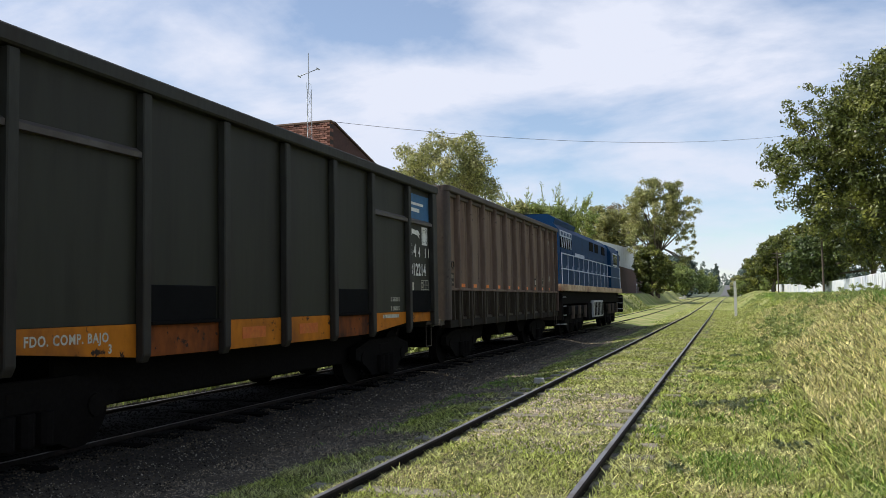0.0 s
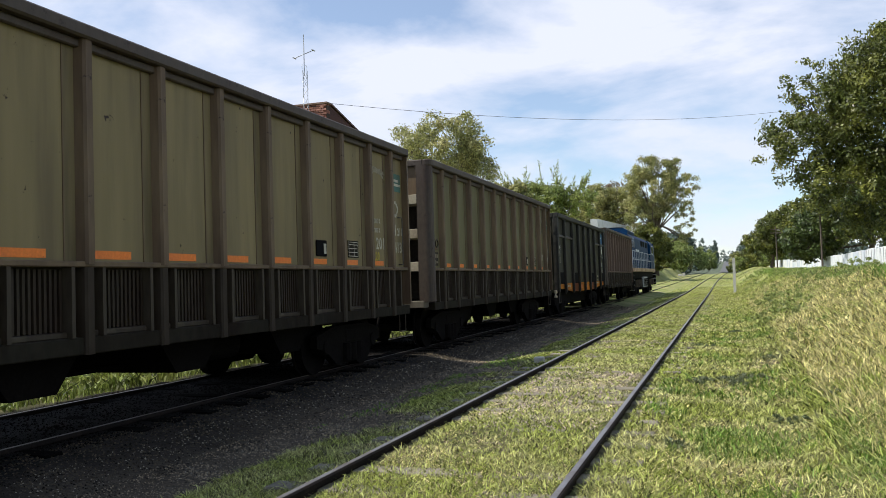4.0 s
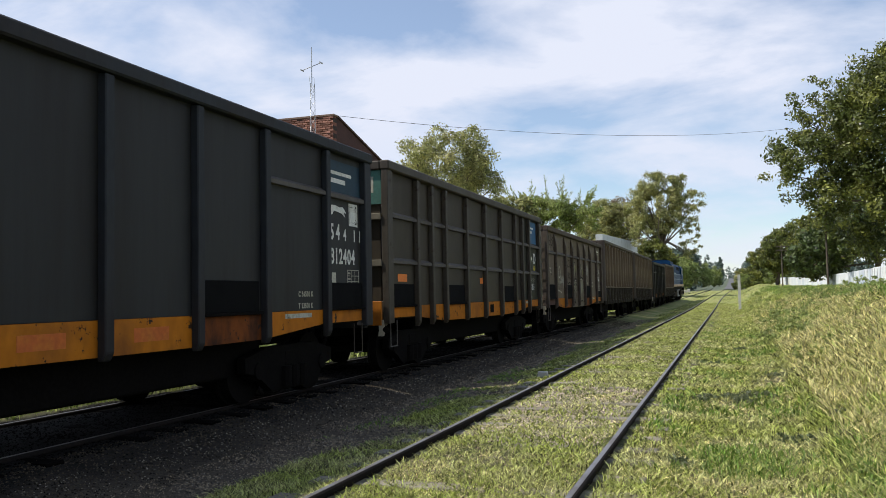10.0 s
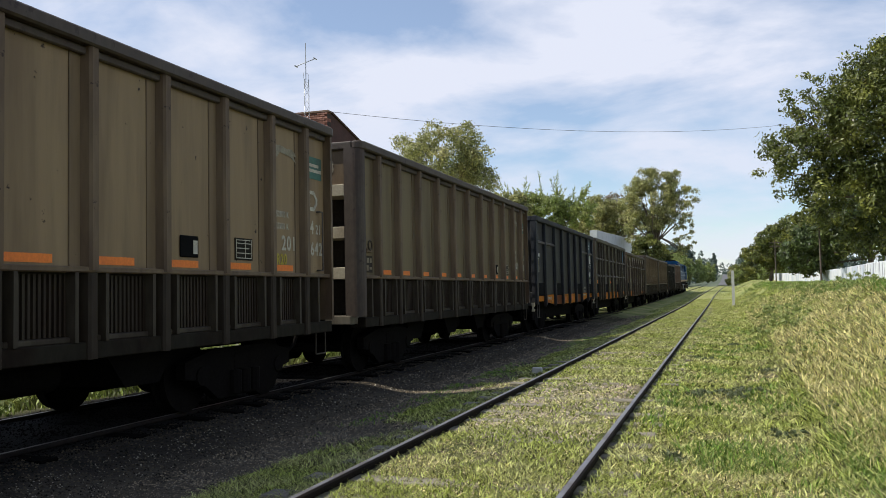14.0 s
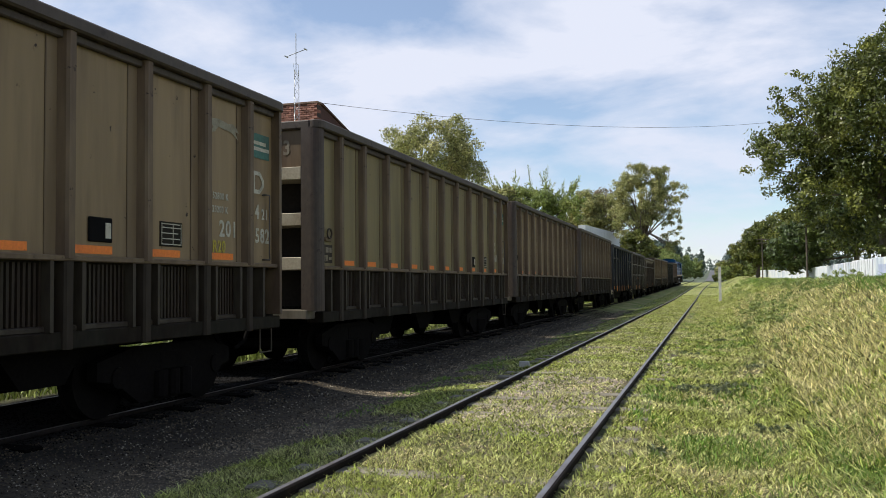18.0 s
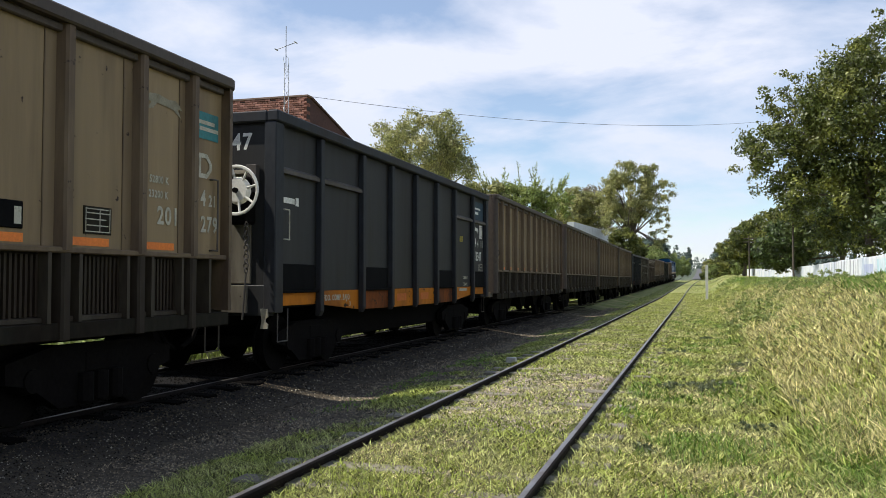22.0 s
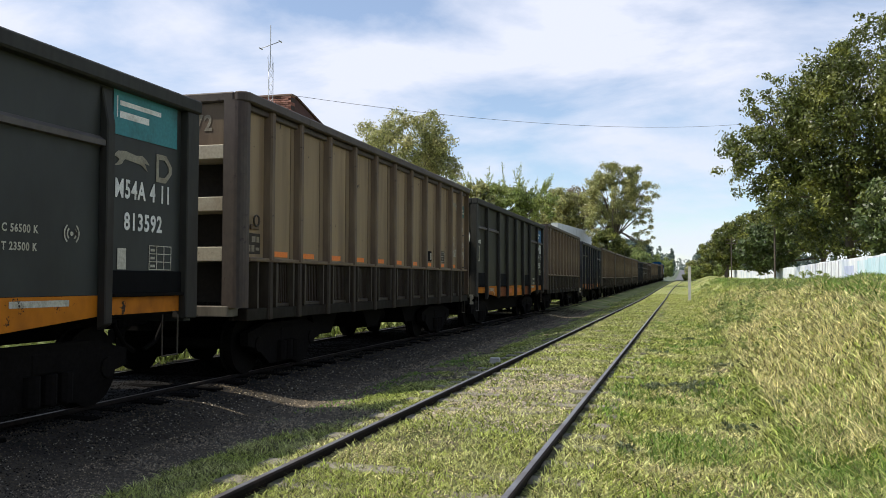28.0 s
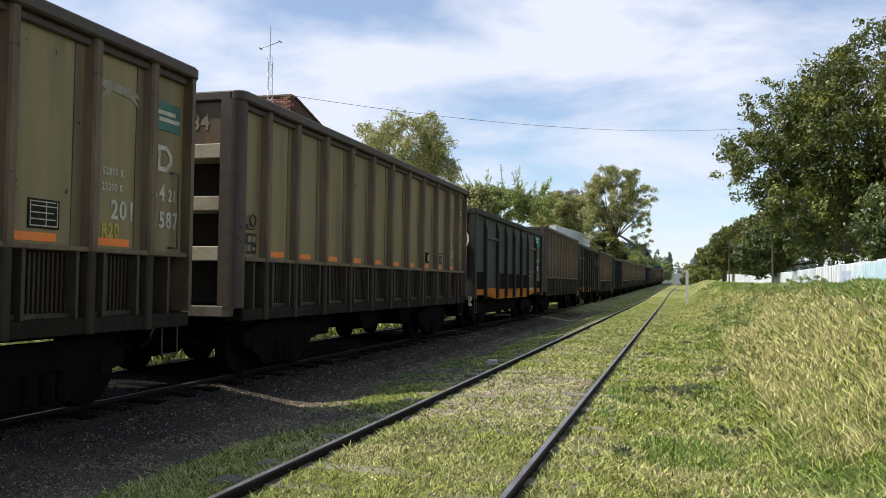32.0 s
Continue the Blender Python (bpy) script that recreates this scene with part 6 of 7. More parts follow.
    part("name_band", blk(1.246, 1.249, -5.6, -3.2, 3.10, 3.24), M_LOCOW, w, "pale lettering band")
    bm = bmesh.new()
    for y in (-7.4, -5.6):
        tube(bm, (0, y, 4.55), (0, y, 4.68), 0.62, 0.62, 20)
    part("radiator_fans", bm, M_UNDER, w)
    part("exhaust", blk(-0.25, 0.25, 0.4, 1.2, 4.3, 4.55, bev=0.03), M_UNDER, w)
    for z in (2.50, 3.06):
        bm = bmesh.new()
        tube(bm, (1.38, -h + 0.3, z), (1.38, 8.6, z), 0.024, seg=6)
        part("handrail", bm, M_LOCOW, w, "pale handrail")
    for i in range(15):
        bm = bmesh.new()
        tube(bm, (1.38, 0, 1.93), (1.38, 0, 3.07), 0.016, seg=6)
        part("stanchion", bm, M_LOCOW, w, "", (0, -h + 0.35 + i * 1.27, 0))
    for s in (-1, 1):
        part("buffer_beam", blk(-1.40, 1.40, s * (h - 0.2) - 0.1, s * (h - 0.2) + 0.1, 0.6, 1.59, bev=0.03), M_UNDER, w)
        inst("coupler", S["coupler"], w, (0, s * h, 0.86), "", (0, 0, 0 if s < 0 else 180))
        for k in range(4):
            part("step", blk(1.1, 1.42, s * (h - 0.6) - 0.22, s * (h - 0.6) + 0.22, 0.45 + 0.33 * k, 0.48 + 0.33 * k), M_STEEL, w)
    t = part("fuel_tank", blk(-1.25, 1.25, -2.6, 2.4, 0.42, 1.25, bev=0.08), M_UNDER, w)
    bx = part("battery_box", blk(1.2, 1.36, -1.5, 1.5, 0.55, 1.30, bev=0.02), M_STEEL, w, "pale slatted battery box")
    for k in range(6):
        part("slat", blk(1.36, 1.375, -1.35 + k * 0.48, -1.12 + k * 0.48, 0.62, 1.22), M_UNDER, bx)
    for y in (-6.6, -4.5, 4.4, 6.5):
        bogie(w, y)
    for y in (-5.5, 5.4):
        part("truck_frame", blk(1.12, 1.30, y - 2.3, y + 2.3, 0.75, 1.12, bev=0.03), M_UNDER, w)
        for k in range(3):
            bm = bmesh.new()
            tube(bm, (1.32, y - 1.5 + k * 1.5, 0.62), (1.32, y - 1.5 + k * 1.5, 1.12), 0.09, seg=8)
            part("sand_pipe", bm, M_GREY2, w)
    return w


def bars(parent, x, y, z, rows, m, name="print_bar"):
    """Unreadable small print as plain bars: rows of (offset, length, height)."""
    for k, (o, n, hh) in enumerate(rows):
        part(name, blk(x, x + 0.002, y + o, y + o + n, z - k * hh * 1.7 - hh, z - k * hh * 1.7), m, parent)


def hound(parent, x, y, z, s, m):
    """A running shape, used as an emblem."""
    bm = bmesh.new()
    pts = [(-0.5, 0.02), (-0.36, 0.12), (-0.15, 0.14), (0.12, 0.10), (0.3, 0.12), (0.42, 0.06), (0.5, -0.02), (0.36, 0.0),
           (0.46, -0.14), (0.26, -0.04), (0.05, -0.02), (-0.18, 0.0), (-0.28, -0.1), (-0.46, -0.14), (-0.32, -0.02), (-0.42, 0.02)]
    prism(bm, [(y + a * s, z + b * s) for a, b in pts], 0, x, x + 0.002)
    part("emblem", bm, m, parent)


def tag_symbol(parent, x, y, z, s, m, boxed=True):
    """A D-like outline, in a frame."""
    bm = bmesh.new()
    t = 0.09 * s
    def fr(w, hh, t):
        box(bm, x, x + 0.002, y - w, y + w, z + hh - t, z + hh)
        box(bm, x, x + 0.002, y - w, y + w, z - hh, z - hh + t)
        box(bm, x, x + 0.002, y - w, y - w + t, z - hh + t, z + hh - t)
        box(bm, x, x + 0.002, y + w - t, y + w, z - hh + t, z + hh - t)
    def dee(k):
        return [(y - 0.30 * s * k, z - 0.36 * s * k), (y + 0.12 * s * k, z - 0.36 * s * k), (y + 0.38 * s * k, z - 0.10 * s * k),
                (y + 0.38 * s * k, z + 0.10 * s * k), (y + 0.12 * s * k, z + 0.36 * s * k), (y - 0.30 * s * k, z + 0.36 * s * k)]

    def ring(k0, k1, x0, x1):
        out, inn = dee(k0), dee(k1)
        rows = [[bm.verts.new((xx, *p)) for p in q] for q in (out, inn) for xx in (x0, x1)]
        for i in range(6):
            j = (i + 1) % 6
            for u, v in ((0, 1), (1, 3), (3, 2), (2, 0)):
                bm.faces.new((rows[u][i], rows[u][j], rows[v][j], rows[v][i]))
    if boxed:
        fr(0.5 * s, 0.55 * s, t)
        part("emblem_frame", bm, m, parent)
        bm = bmesh.new()
        prism(bm, dee(1.02), 0, x, x + 0.002)
        part("emblem", bm, m, parent)
        bm = bmesh.new()
        ring(1.30, 1.08, x + 0.003, x + 0.004)
        part("emblem_line", bm, m, parent)
    else:
        ring(1.35, 0.86, x, x + 0.002)
        part("emblem", bm, m, parent)


def ruled_table(parent, x, y, z, w, hh, cols, rows, m):
    """A small ruled data table of thin painted lines with short print bars in some cells."""
    t = 0.010
    for k in range(rows + 1):
        part("ruled_line", blk(x, x + 0.002, y, y + w, z + hh * k / rows, z + hh * k / rows + t), m, parent)
    for k in range(cols + 1):
        part("ruled_line", blk(x, x + 0.0025, y + (w - t) * k / cols, y + (w - t) * k / cols + t, z + t, z + hh), m, parent)
    for r in range(rows):
        part("print_bar", blk(x, x + 0.0015, y + 0.03, y + w / cols * 0.8, z + hh * (r + 0.35) / rows, z + hh * (r + 0.68) / rows), m, parent)


def waves(parent, x, y, z, m):
    """A dot between two pairs of painted arcs."""
    for r in (0.0, 0.06, 0.10):
        for sg in ((1,) if r == 0 else (-1, 1)):
            bm = bmesh.new()
            if r == 0:
                tube(bm, (x, y, z), (x + 0.002, y, z), 0.022, seg=10)
            else:
                ribbon(bm, [(y + sg * r * math.cos(a), z + r * math.sin(a)) for a in (-0.9, -0.45, 0, 0.45, 0.9)], 0.018, x + 0.001)
            part("wave_mark", bm, m, parent)


def mark_hopper(w, ribs, h, number, rear, panel, faded=True, r20="R20"):
    """Painted marks of one hopper wagon: front two bays and the rear board."""
    a, b = ribs[9], ribs[10]
    x = 1.388
    mw = M_WHITE2 if faded else M_WHITE
    part("painted_panel", blk(x, x + 0.002, b + 0.10, b + 0.62, 3.02, 3.34), panel, w, "coloured panel with pale lines")
    bars(w, x + 0.003, b + 0.13, 3.24, [(0, 0.40, 0.045), (0.08, 0.40, 0.045)], mw)
    hound(w, x, a + 0.46, 3.27, 0.70, M_FADE)
    tag_symbol(w, x, b + 0.33, 2.70, 0.30, mw, False)
    glyphs("54", 0.26, mw, w, (x, b + 0.11, 2.23), 0.80, 0.145)
    words("211", 0.19, mw, w, (x, b + 0.42, 2.23), SIDE, 0.80)
    words(number, 0.26, mw, w, (x, b + 0.13, 1.92), SIDE, 0.85)
    words("C 52800 K", 0.11, mw, w, (x, a + 0.12, 2.40), SIDE, 0.8)
    words("T 23200 K", 0.11, mw, w, (x, a + 0.12, 2.24), SIDE, 0.8)
    words("201", 0.27, mw, w, (x, a + 0.36, 1.96), SIDE, 0.9)
    if r20:
        words(r20, 0.20, M_YELL, w, (x, a + 0.22, 1.765), SIDE, 0.8)
    words(rear, 0.30, M_DIM, w, (0.58 - 0.18 * (len(rear) - 3), -h + 0.055, 3.33), REAR, 0.85)


def mark_gondola(w, ribs, h, number, rear, panel, pm, yellow="", kind="dark", x=1.407):
    """Painted marks of one gondola wagon, in its front bay and on its rear end."""
    f = ribs[-1]
    if kind == "grid":
        f = ribs[-1] - 0.1
    mw = M_WHITE
    z0 = {"dark": 0.0, "low": -0.06, "grid": 0.0}[kind]
    grid = kind == "grid"
    p0, p1 = (2.86, 3.50) if grid else (2.90 + z0, 3.42 + z0)
    part("painted_panel", blk(x, x + 0.002, f + 0.14, f + 1.28, p0, p1), panel, w, pm)
    bars(w, x + 0.003, f + 0.24, p1 - 0.16, [(0, 0.72, 0.05)], M_WHITE)
    bars(w, x + 0.003, f + 0.24, p1 - 0.27, [(0, 0.50, 0.07)], M_WHITE)
    part("print_bar", blk(x + 0.003, x + 0.005, f + 0.19, f + 0.205, p1 - 0.34, p1 - 0.12), M_WHITE, w)
    hound(w, x, f + 0.45, 2.40 if grid else 2.66 + z0, 0.62, M_FADE if kind == "low" else mw)
    tag_symbol(w, x, f + 1.02, 2.42 if grid else 2.64 + z0, 0.32, M_FADE if kind == "low" else mw, kind == "dark")
    q = x, f + 0.20, 1.71 if grid else 2.23 + z0
    if kind == "low":
        words("M54A 4 11", 0.27, mw, w, (q[0], q[1] - 0.02, q[2] + 0.03), SIDE, 0.72)
    else:
        k = 0.68 if grid else 1.0
        glyphs("54", 0.33 * k, mw, w, q, 0.80, 0.20 * k)
        words("4", 0.25 * k, mw, w, (x, q[1] + 0.46 * k, q[2]), SIDE, 0.80)
        glyphs("11", 0.25 * k, mw, w, (x, q[1] + 0.80 * k, q[2]), 0.90, 0.20 * k)
    zn = 1.48 if grid else 1.87 + z0
    words(number, 0.25 if grid or kind == "low" else 0.32, mw, w, (x, f + (0.34 if kind == "low" else 0.20), zn + (0.06 if kind == "low" else 0.0)), SIDE, 0.9 if grid else 0.80)
    if grid:
        bars(w, x, f + 0.30, zn - 0.05, [(0, 0.30, 0.04)], M_WHITE2)
    else:
        ruled_table(w, x, f + 0.78, zn - 0.36, 0.42, 0.26, 3, 3, M_WHITE2)
        part("fuel_sign", blk(x, x + 0.002, f + 0.24, f + 0.38, zn - 0.36, zn - 0.14), M_WHITE2, w)
    if yellow:
        words(yellow, 0.20, M_YELL, w, (x, ribs[-2] + 0.62, 2.30) if not grid else (x, f + 0.85, 2.06), SIDE, 0.8)
    zc = 1.76 if kind == "low" else 1.38
    words("C 56500 K", 0.10, M_WHITE2, w, (x, ribs[-2] + (0.45 if kind == "low" else 0.92), zc), SIDE, 0.85)
    words("T 23500 K", 0.10, M_WHITE2, w, (x, ribs[-2] + (0.45 if kind == "low" else 0.92), zc - 0.16), SIDE, 0.85)
    if number in ("813592", "811554"):
        waves(w, x, ribs[-2] + 1.32, 1.78 if kind == "low" else 1.98, M_WHITE2 if kind == "low" else M_DIM)
    bars(w, x, ribs[-2] + 0.55, 1.15, [(0, 0.75, 0.06)], M_WHITE2)
    if kind == "dark":
        words("FDO. COMP. BAJO", 0.125, M_WHITE2, w, (x + 0.002, ribs[0] + 0.22, 1.03), SIDE, 0.9)
        words("3", 0.12, M_WHITE2, w, (x + 0.002, ribs[0] + 1.25, 0.92), SIDE, 0.9)
        bars(w, x, -h + 0.40, 2.52, [(0, 0.36, 0.08)], M_WHITE)
        part("small_sign", blk(x, x + 0.002, -h + 0.79, -h + 0.89, 2.42, 2.54), M_WHITE, w)
    if rear:
        words(rear, 0.38 if kind == "grid" else 0.32, M_WHITE2 if kind == "grid" else mw, w, (0.52 if kind == "grid" else 0.45, -h + (0.049 if kind == "grid" else 0.078), 3.16 + z0 * 3), REAR, 0.9)


def ribbon(bm, pts, width, x):
    """A painted stroke: a smooth line through a few points, as a flat band on the side."""
    P = [Vector((0, a, b)) for a, b in pts]
    Q = []
    for i in range(len(P) - 1):
        p0, p1, p2, p3 = P[max(i - 1, 0)], P[i], P[i + 1], P[min(i + 2, len(P) - 1)]
        for k in range(5):
            t = k / 5
            Q.append(0.5 * (2 * p1 + (p2 - p0) * t + (2 * p0 - 5 * p1 + 4 * p2 - p3) * t * t + (3 * p1 - p0 - 3 * p2 + p3) * t ** 3))
    Q.append(P[-1])
    row = []
    for i, q in enumerate(Q):
        d = (Q[min(i + 1, len(Q) - 1)] - Q[max(i - 1, 0)]).normalized()
        n = Vector((0, -d.z, d.y)) * width * 0.5
        row.append((bm.verts.new((x, q.y + n.y, q.z + n.z)), bm.verts.new((x, q.y - n.y, q.z - n.z))))
    for a, b in zip(row, row[1:]):
        bm.faces.new((a[0], a[1], b[1], b[0]))


def graffiti(w, ribs):
    def paint(name, strokes, width, m, x=1.404):
        for s in strokes:
            bm = bmesh.new()
            ribbon(bm, s, width, x)
            part(name, bm, m, w, "spray painted stroke")

    def scrawl(y, z, n, wd, hh, seed):
        """A row of sharp hand-drawn letter shapes that spell nothing."""
        r = random.Random(seed)
        out = []
        for i in range(n):
            a = y + i * wd
            k = r.randint(0, 3)
            j = lambda s: r.uniform(-s, s)
            if k == 0:
                out.append([(a, z + j(0.03)), (a + wd * 0.1, z + hh), (a + wd * 0.55, z + 0.05), (a + wd * 0.7, z + hh * 1.05)])
            elif k == 1:
                out.append([(a + wd * 0.6, z + hh), (a + wd * 0.1, z + hh * 0.6 + j(0.03)), (a + wd * 0.2, z + 0.02), (a + wd * 0.7, z + 0.06)])
            elif k == 2:
                out.append([(a + wd * 0.1, z + hh), (a + wd * 0.15, z)])
                out.append([(a + wd * 0.65, z + hh), (a + wd * 0.15, z + hh * 0.5), (a + wd * 0.7, z)])
            else:
                out.append([(a + wd * 0.35, z + hh), (a + wd * 0.05, z + hh * 0.5), (a + wd * 0.35, z), (a + wd * 0.65, z + hh * 0.5), (a + wd * 0.35, z + hh)])
        return out
    b0, b1, b2, b3, b4, b5 = -6.0, ribs[0], ribs[1], ribs[2], ribs[3], ribs[4]
    # filled shapes under the outlines
    for y, z, r1, r2, m in ((b3 + 1.04, 2.28, 0.13, 0.16, M_GFILL), (b3 + 0.60, 2.22, 0.20, 0.26, M_GPALE), (b3 + 0.86, 1.62, 0.22, 0.20, M_GPALE), (b4 + 0.44, 2.22, 0.28, 0.24, M_GPALE), (b4 + 0.75, 1.60, 0.42, 0.30, M_GPALE), (b4 + 1.2, 2.18, 0.10, 0.14, M_GFILL)):
        bm = bmesh.new()
        vs = [bm.verts.new((1.4022, y + r1 * math.cos(a) * (1 + 0.2 * math.sin(3 * a)), z + r2 * math.sin(a) * (1 + 0.15 * math.cos(2 * a)))) for a in [k * 0.2618 for k in range(24)]]
        bm.faces.new(vs)
        part("paint_fill", bm, m, w)
    def at(b, *p):
        return [(b + u, z) for u, z in p]
    outline = [
        at(b3, (0.07, 2.36), (0.20, 2.47), (0.40, 2.48), (0.48, 2.39), (0.56, 2.30)),
        at(b3, (0.38, 2.54), (0.48, 2.49), (0.77, 2.52), (0.81, 2.38), (0.96, 2.03), (0.89, 1.92), (0.69, 1.86)),
        at(b3, (0.69, 1.86), (0.48, 1.77), (0.33, 1.78), (0.30, 1.92), (0.41, 2.05), (0.56, 2.06), (0.65, 1.94), (0.69, 1.86)),
        at(b3, (0.69, 1.86), (0.96, 1.90), (1.13, 1.88), (1.03, 1.69), (1.20, 1.67), (1.22, 1.54), (1.09, 1.35), (1.08, 1.22)),
        at(b3, (0.07, 1.68), (0.20, 1.56), (0.41, 1.58), (0.82, 1.73), (0.79, 1.52), (0.69, 1.48)),
        at(b3, (0.07, 1.34), (0.18, 1.51), (0.46, 1.54), (0.53, 1.43), (0.48, 1.31)),
        at(b3, (0.53, 1.43), (0.69, 1.46), (0.76, 1.30)),
        at(b4, (0.08, 2.38), (0.26, 2.48), (0.64, 2.49), (0.70, 2.38), (0.88, 2.20), (0.79, 2.03), (0.60, 1.98), (0.11, 1.83)),
        at(b4, (0.08, 1.50), (0.16, 1.43), (0.25, 1.51), (0.13, 1.71), (0.40, 1.88), (0.84, 1.97), (1.17, 1.91), (1.28, 1.71), (1.25, 1.30)),
        at(b4, (1.16, 2.06), (1.28, 1.98))]
    paint("black_outline", outline, 0.042, M_BLACK)
    paint("black_outline", [at(b3, (0.20, 0.90), (0.42, 1.03), (0.62, 1.04), (0.84, 0.93)), at(b3, (0.66, 1.15), (0.80, 0.95)), at(b4, (0.30, 0.90), (0.75, 1.06), (1.15, 1.0))], 0.036, M_BLACK, 1.409)
    paint("white_highlight", [
        at(b3, (0.10, 2.32), (0.26, 2.41), (0.42, 2.42), (0.50, 2.30)), at(b3, (0.55, 2.47), (0.72, 2.47), (0.77, 2.34)),
        at(b3, (0.74, 1.82), (0.98, 1.85), (1.05, 1.83), (0.97, 1.67)), at(b3, (1.10, 1.63), (1.16, 1.54), (1.04, 1.36)),
        at(b3, (0.10, 1.60), (0.22, 1.51), (0.42, 1.53), (0.74, 1.66)), at(b3, (0.14, 1.40), (0.24, 1.47), (0.42, 1.49)),
        at(b4, (0.14, 2.36), (0.30, 2.43), (0.56, 2.43), (0.62, 2.30)), at(b4, (0.32, 1.80), (0.80, 1.91), (1.10, 1.86), (1.21, 1.70), (1.20, 1.34)),
        at(b4, (0.98, 2.46), (1.0, 2.18)), at(b4, (0.88, 2.32), (1.14, 2.36))], 0.03, M_WHITE2, 1.4065)
    paint("black_tag", scrawl(b2 + 0.42, 2.30, 5, 0.19, 0.30, 2) + scrawl(b2 + 0.5, 1.86, 5, 0.17, 0.26, 5) +
          [[(b2 + 0.12, 2.55), (b2 + 0.40, 2.62), (b2 + 0.26, 2.10), (b2 + 0.10, 1.95), (b2 + 0.46, 1.90)], [(b2 + 0.2, 1.72), (b2 + 0.5, 1.80), (b2 + 0.8, 1.70)], [(b2 + 0.7, 1.68), (b2 + 1.0, 1.76), (b2 + 1.3, 1.70)]], 0.026, M_BLACK)
    tag = [[(0.0, 0.30), (0.05, 0.02), (0.06, 0.42), (0.22, 0.02), (0.26, 0.44)], [(0.30, 0.10), (0.42, 0.06)], [(0.33, 0.24), (0.46, 0.20)], [(0.31, 0.40), (0.33, 0.22), (0.30, 0.10)],
           [(0.55, 0.50), (0.60, 0.02), (0.70, 0.10)], [(0.72, 0.42), (0.70, 0.08), (0.84, 0.10)], [(0.72, 0.26), (0.82, 0.28)], [(0.90, 0.02), (0.90, 0.38), (1.02, 0.30), (0.92, 0.22), (1.06, -0.10)],
           [(1.10, 0.34), (1.22, 0.34), (1.10, 0.14), (1.26, 0.12)], [(0.96, 0.0), (0.95, -0.18)]]
    paint("black_tag", [[(b0 + 0.22 + u, 2.92 + v * 0.86) for u, v in st] for st in tag], 0.026, M_BLACK)
    paint("black_tag", [[(b0 + 0.12, 2.36), (b0 + 0.28, 2.36), (b0 + 0.30, 1.98), (b0 + 0.12, 1.98)], [(b0 + 0.80, 2.26), (b0 + 0.86, 2.16), (b0 + 0.80, 2.02), (b0 + 0.86, 1.98)]], 0.022, M_BLACK)
    paint("pale_tag", [[(b0 + 0.52, 2.20), (b0 + 0.80, 2.20)], [(b0 + 0.50, 2.10), (b0 + 0.62, 2.14), (b0 + 0.58, 2.02)], [(b0 + 0.62, 2.06), (b0 + 0.84, 2.06)]], 0.03, M_WHITE2)
    paint("pale_tag", [[(b1 + 0.30, 2.30), (b1 + 0.14, 2.28), (b1 + 0.12, 1.80), (b1 + 0.30, 1.76)], [(b1 + 0.14, 2.06), (b1 + 0.26, 2.06)], [(b1 + 0.42, 1.80), (b1 + 0.42, 2.04), (b1 + 0.54, 2.06)]] + [[(b1 + 0.72, 1.6), (b1 + 0.76, 2.25), (b1 + 1.02, 2.2), (b1 + 0.98, 1.95), (b1 + 0.76, 1.92)],
          [(b1 + 1.0, 1.7), (b1 + 1.1, 1.95), (b1 + 1.2, 1.72), (b1 + 1.3, 1.98), (b1 + 1.42, 1.72), (b1 + 1.5, 2.0), (b1 + 1.6, 1.5)], [(b1 + 0.1, 1.36), (b1 + 0.6, 1.46), (b1 + 1.2, 1.38)]], 0.05, M_WHITE2)
    paint("pale_tag", scrawl(b5 + 0.5, 2.1, 3, 0.22, 0.38, 6) + scrawl(b5 + 0.45, 1.72, 2, 0.28, 0.34, 7), 0.05, M_WHITE2)
    paint("black_tag", scrawl(b5 + 0.12, 1.9, 1, 0.22, 0.24, 11) + [[(b5 + 0.1, 1.72), (b5 + 0.32, 1.8)]], 0.024, M_BLACK)


# y of the rear end of the second wagon at the start, and the spacing behind it
ORDER = [("h", "1360", "360", "g", "R20"), ("d", "812214", "2214", "b", ""), ("h", "6600", "600", "g", "R20"), ("h", "1413", "600", "g", "R20"),
         ("l", "812156", "", "n", ""), ("g", "811851", "1851", "b", "R20"), ("b", "812404", "2404", "v", ""), ("h", "1678", "678", "g", ""),
         ("h", "1642", "642", "g", "R20"), ("h", "1173", "173", "g", "20"), ("h", "1582", "582", "g", "R20"), ("b", "812347", "2347", "v", "R20"),
         ("h", "1279", "279", "t", ""), ("d", "811554", "1554", "b", ""), ("h", "1572", "572", "g", ""), ("k", "813592", "3592", "t", ""),
         ("h", "1484", "484", "g", "R20"), ("h", "1587", "184", "g", "R20"), ("h", "1590", "590", "g", "")]
PITCH = {"h": 13.434, "d": 13.315, "b": 13.315, "g": 13.315, "l": 13.435, "k": 13.435}
GAP = 0.907
# small differences of coupling slack, by wagon
SHIFT = {2: 0.251, 3: 0.09, 4: -0.09, 5: 0.0, 6: -0.07, 7: 0.11, 8: 0.03, 9: 0.04, 10: 0.144, 11: 0.057, 12: -0.017, 13: -0.079,
         14: -0.16, 15: 0.03, 16: -0.075, 17: -0.038, 18: -0.062}
TRAIN = []   # (thing, y of its middle at the start)


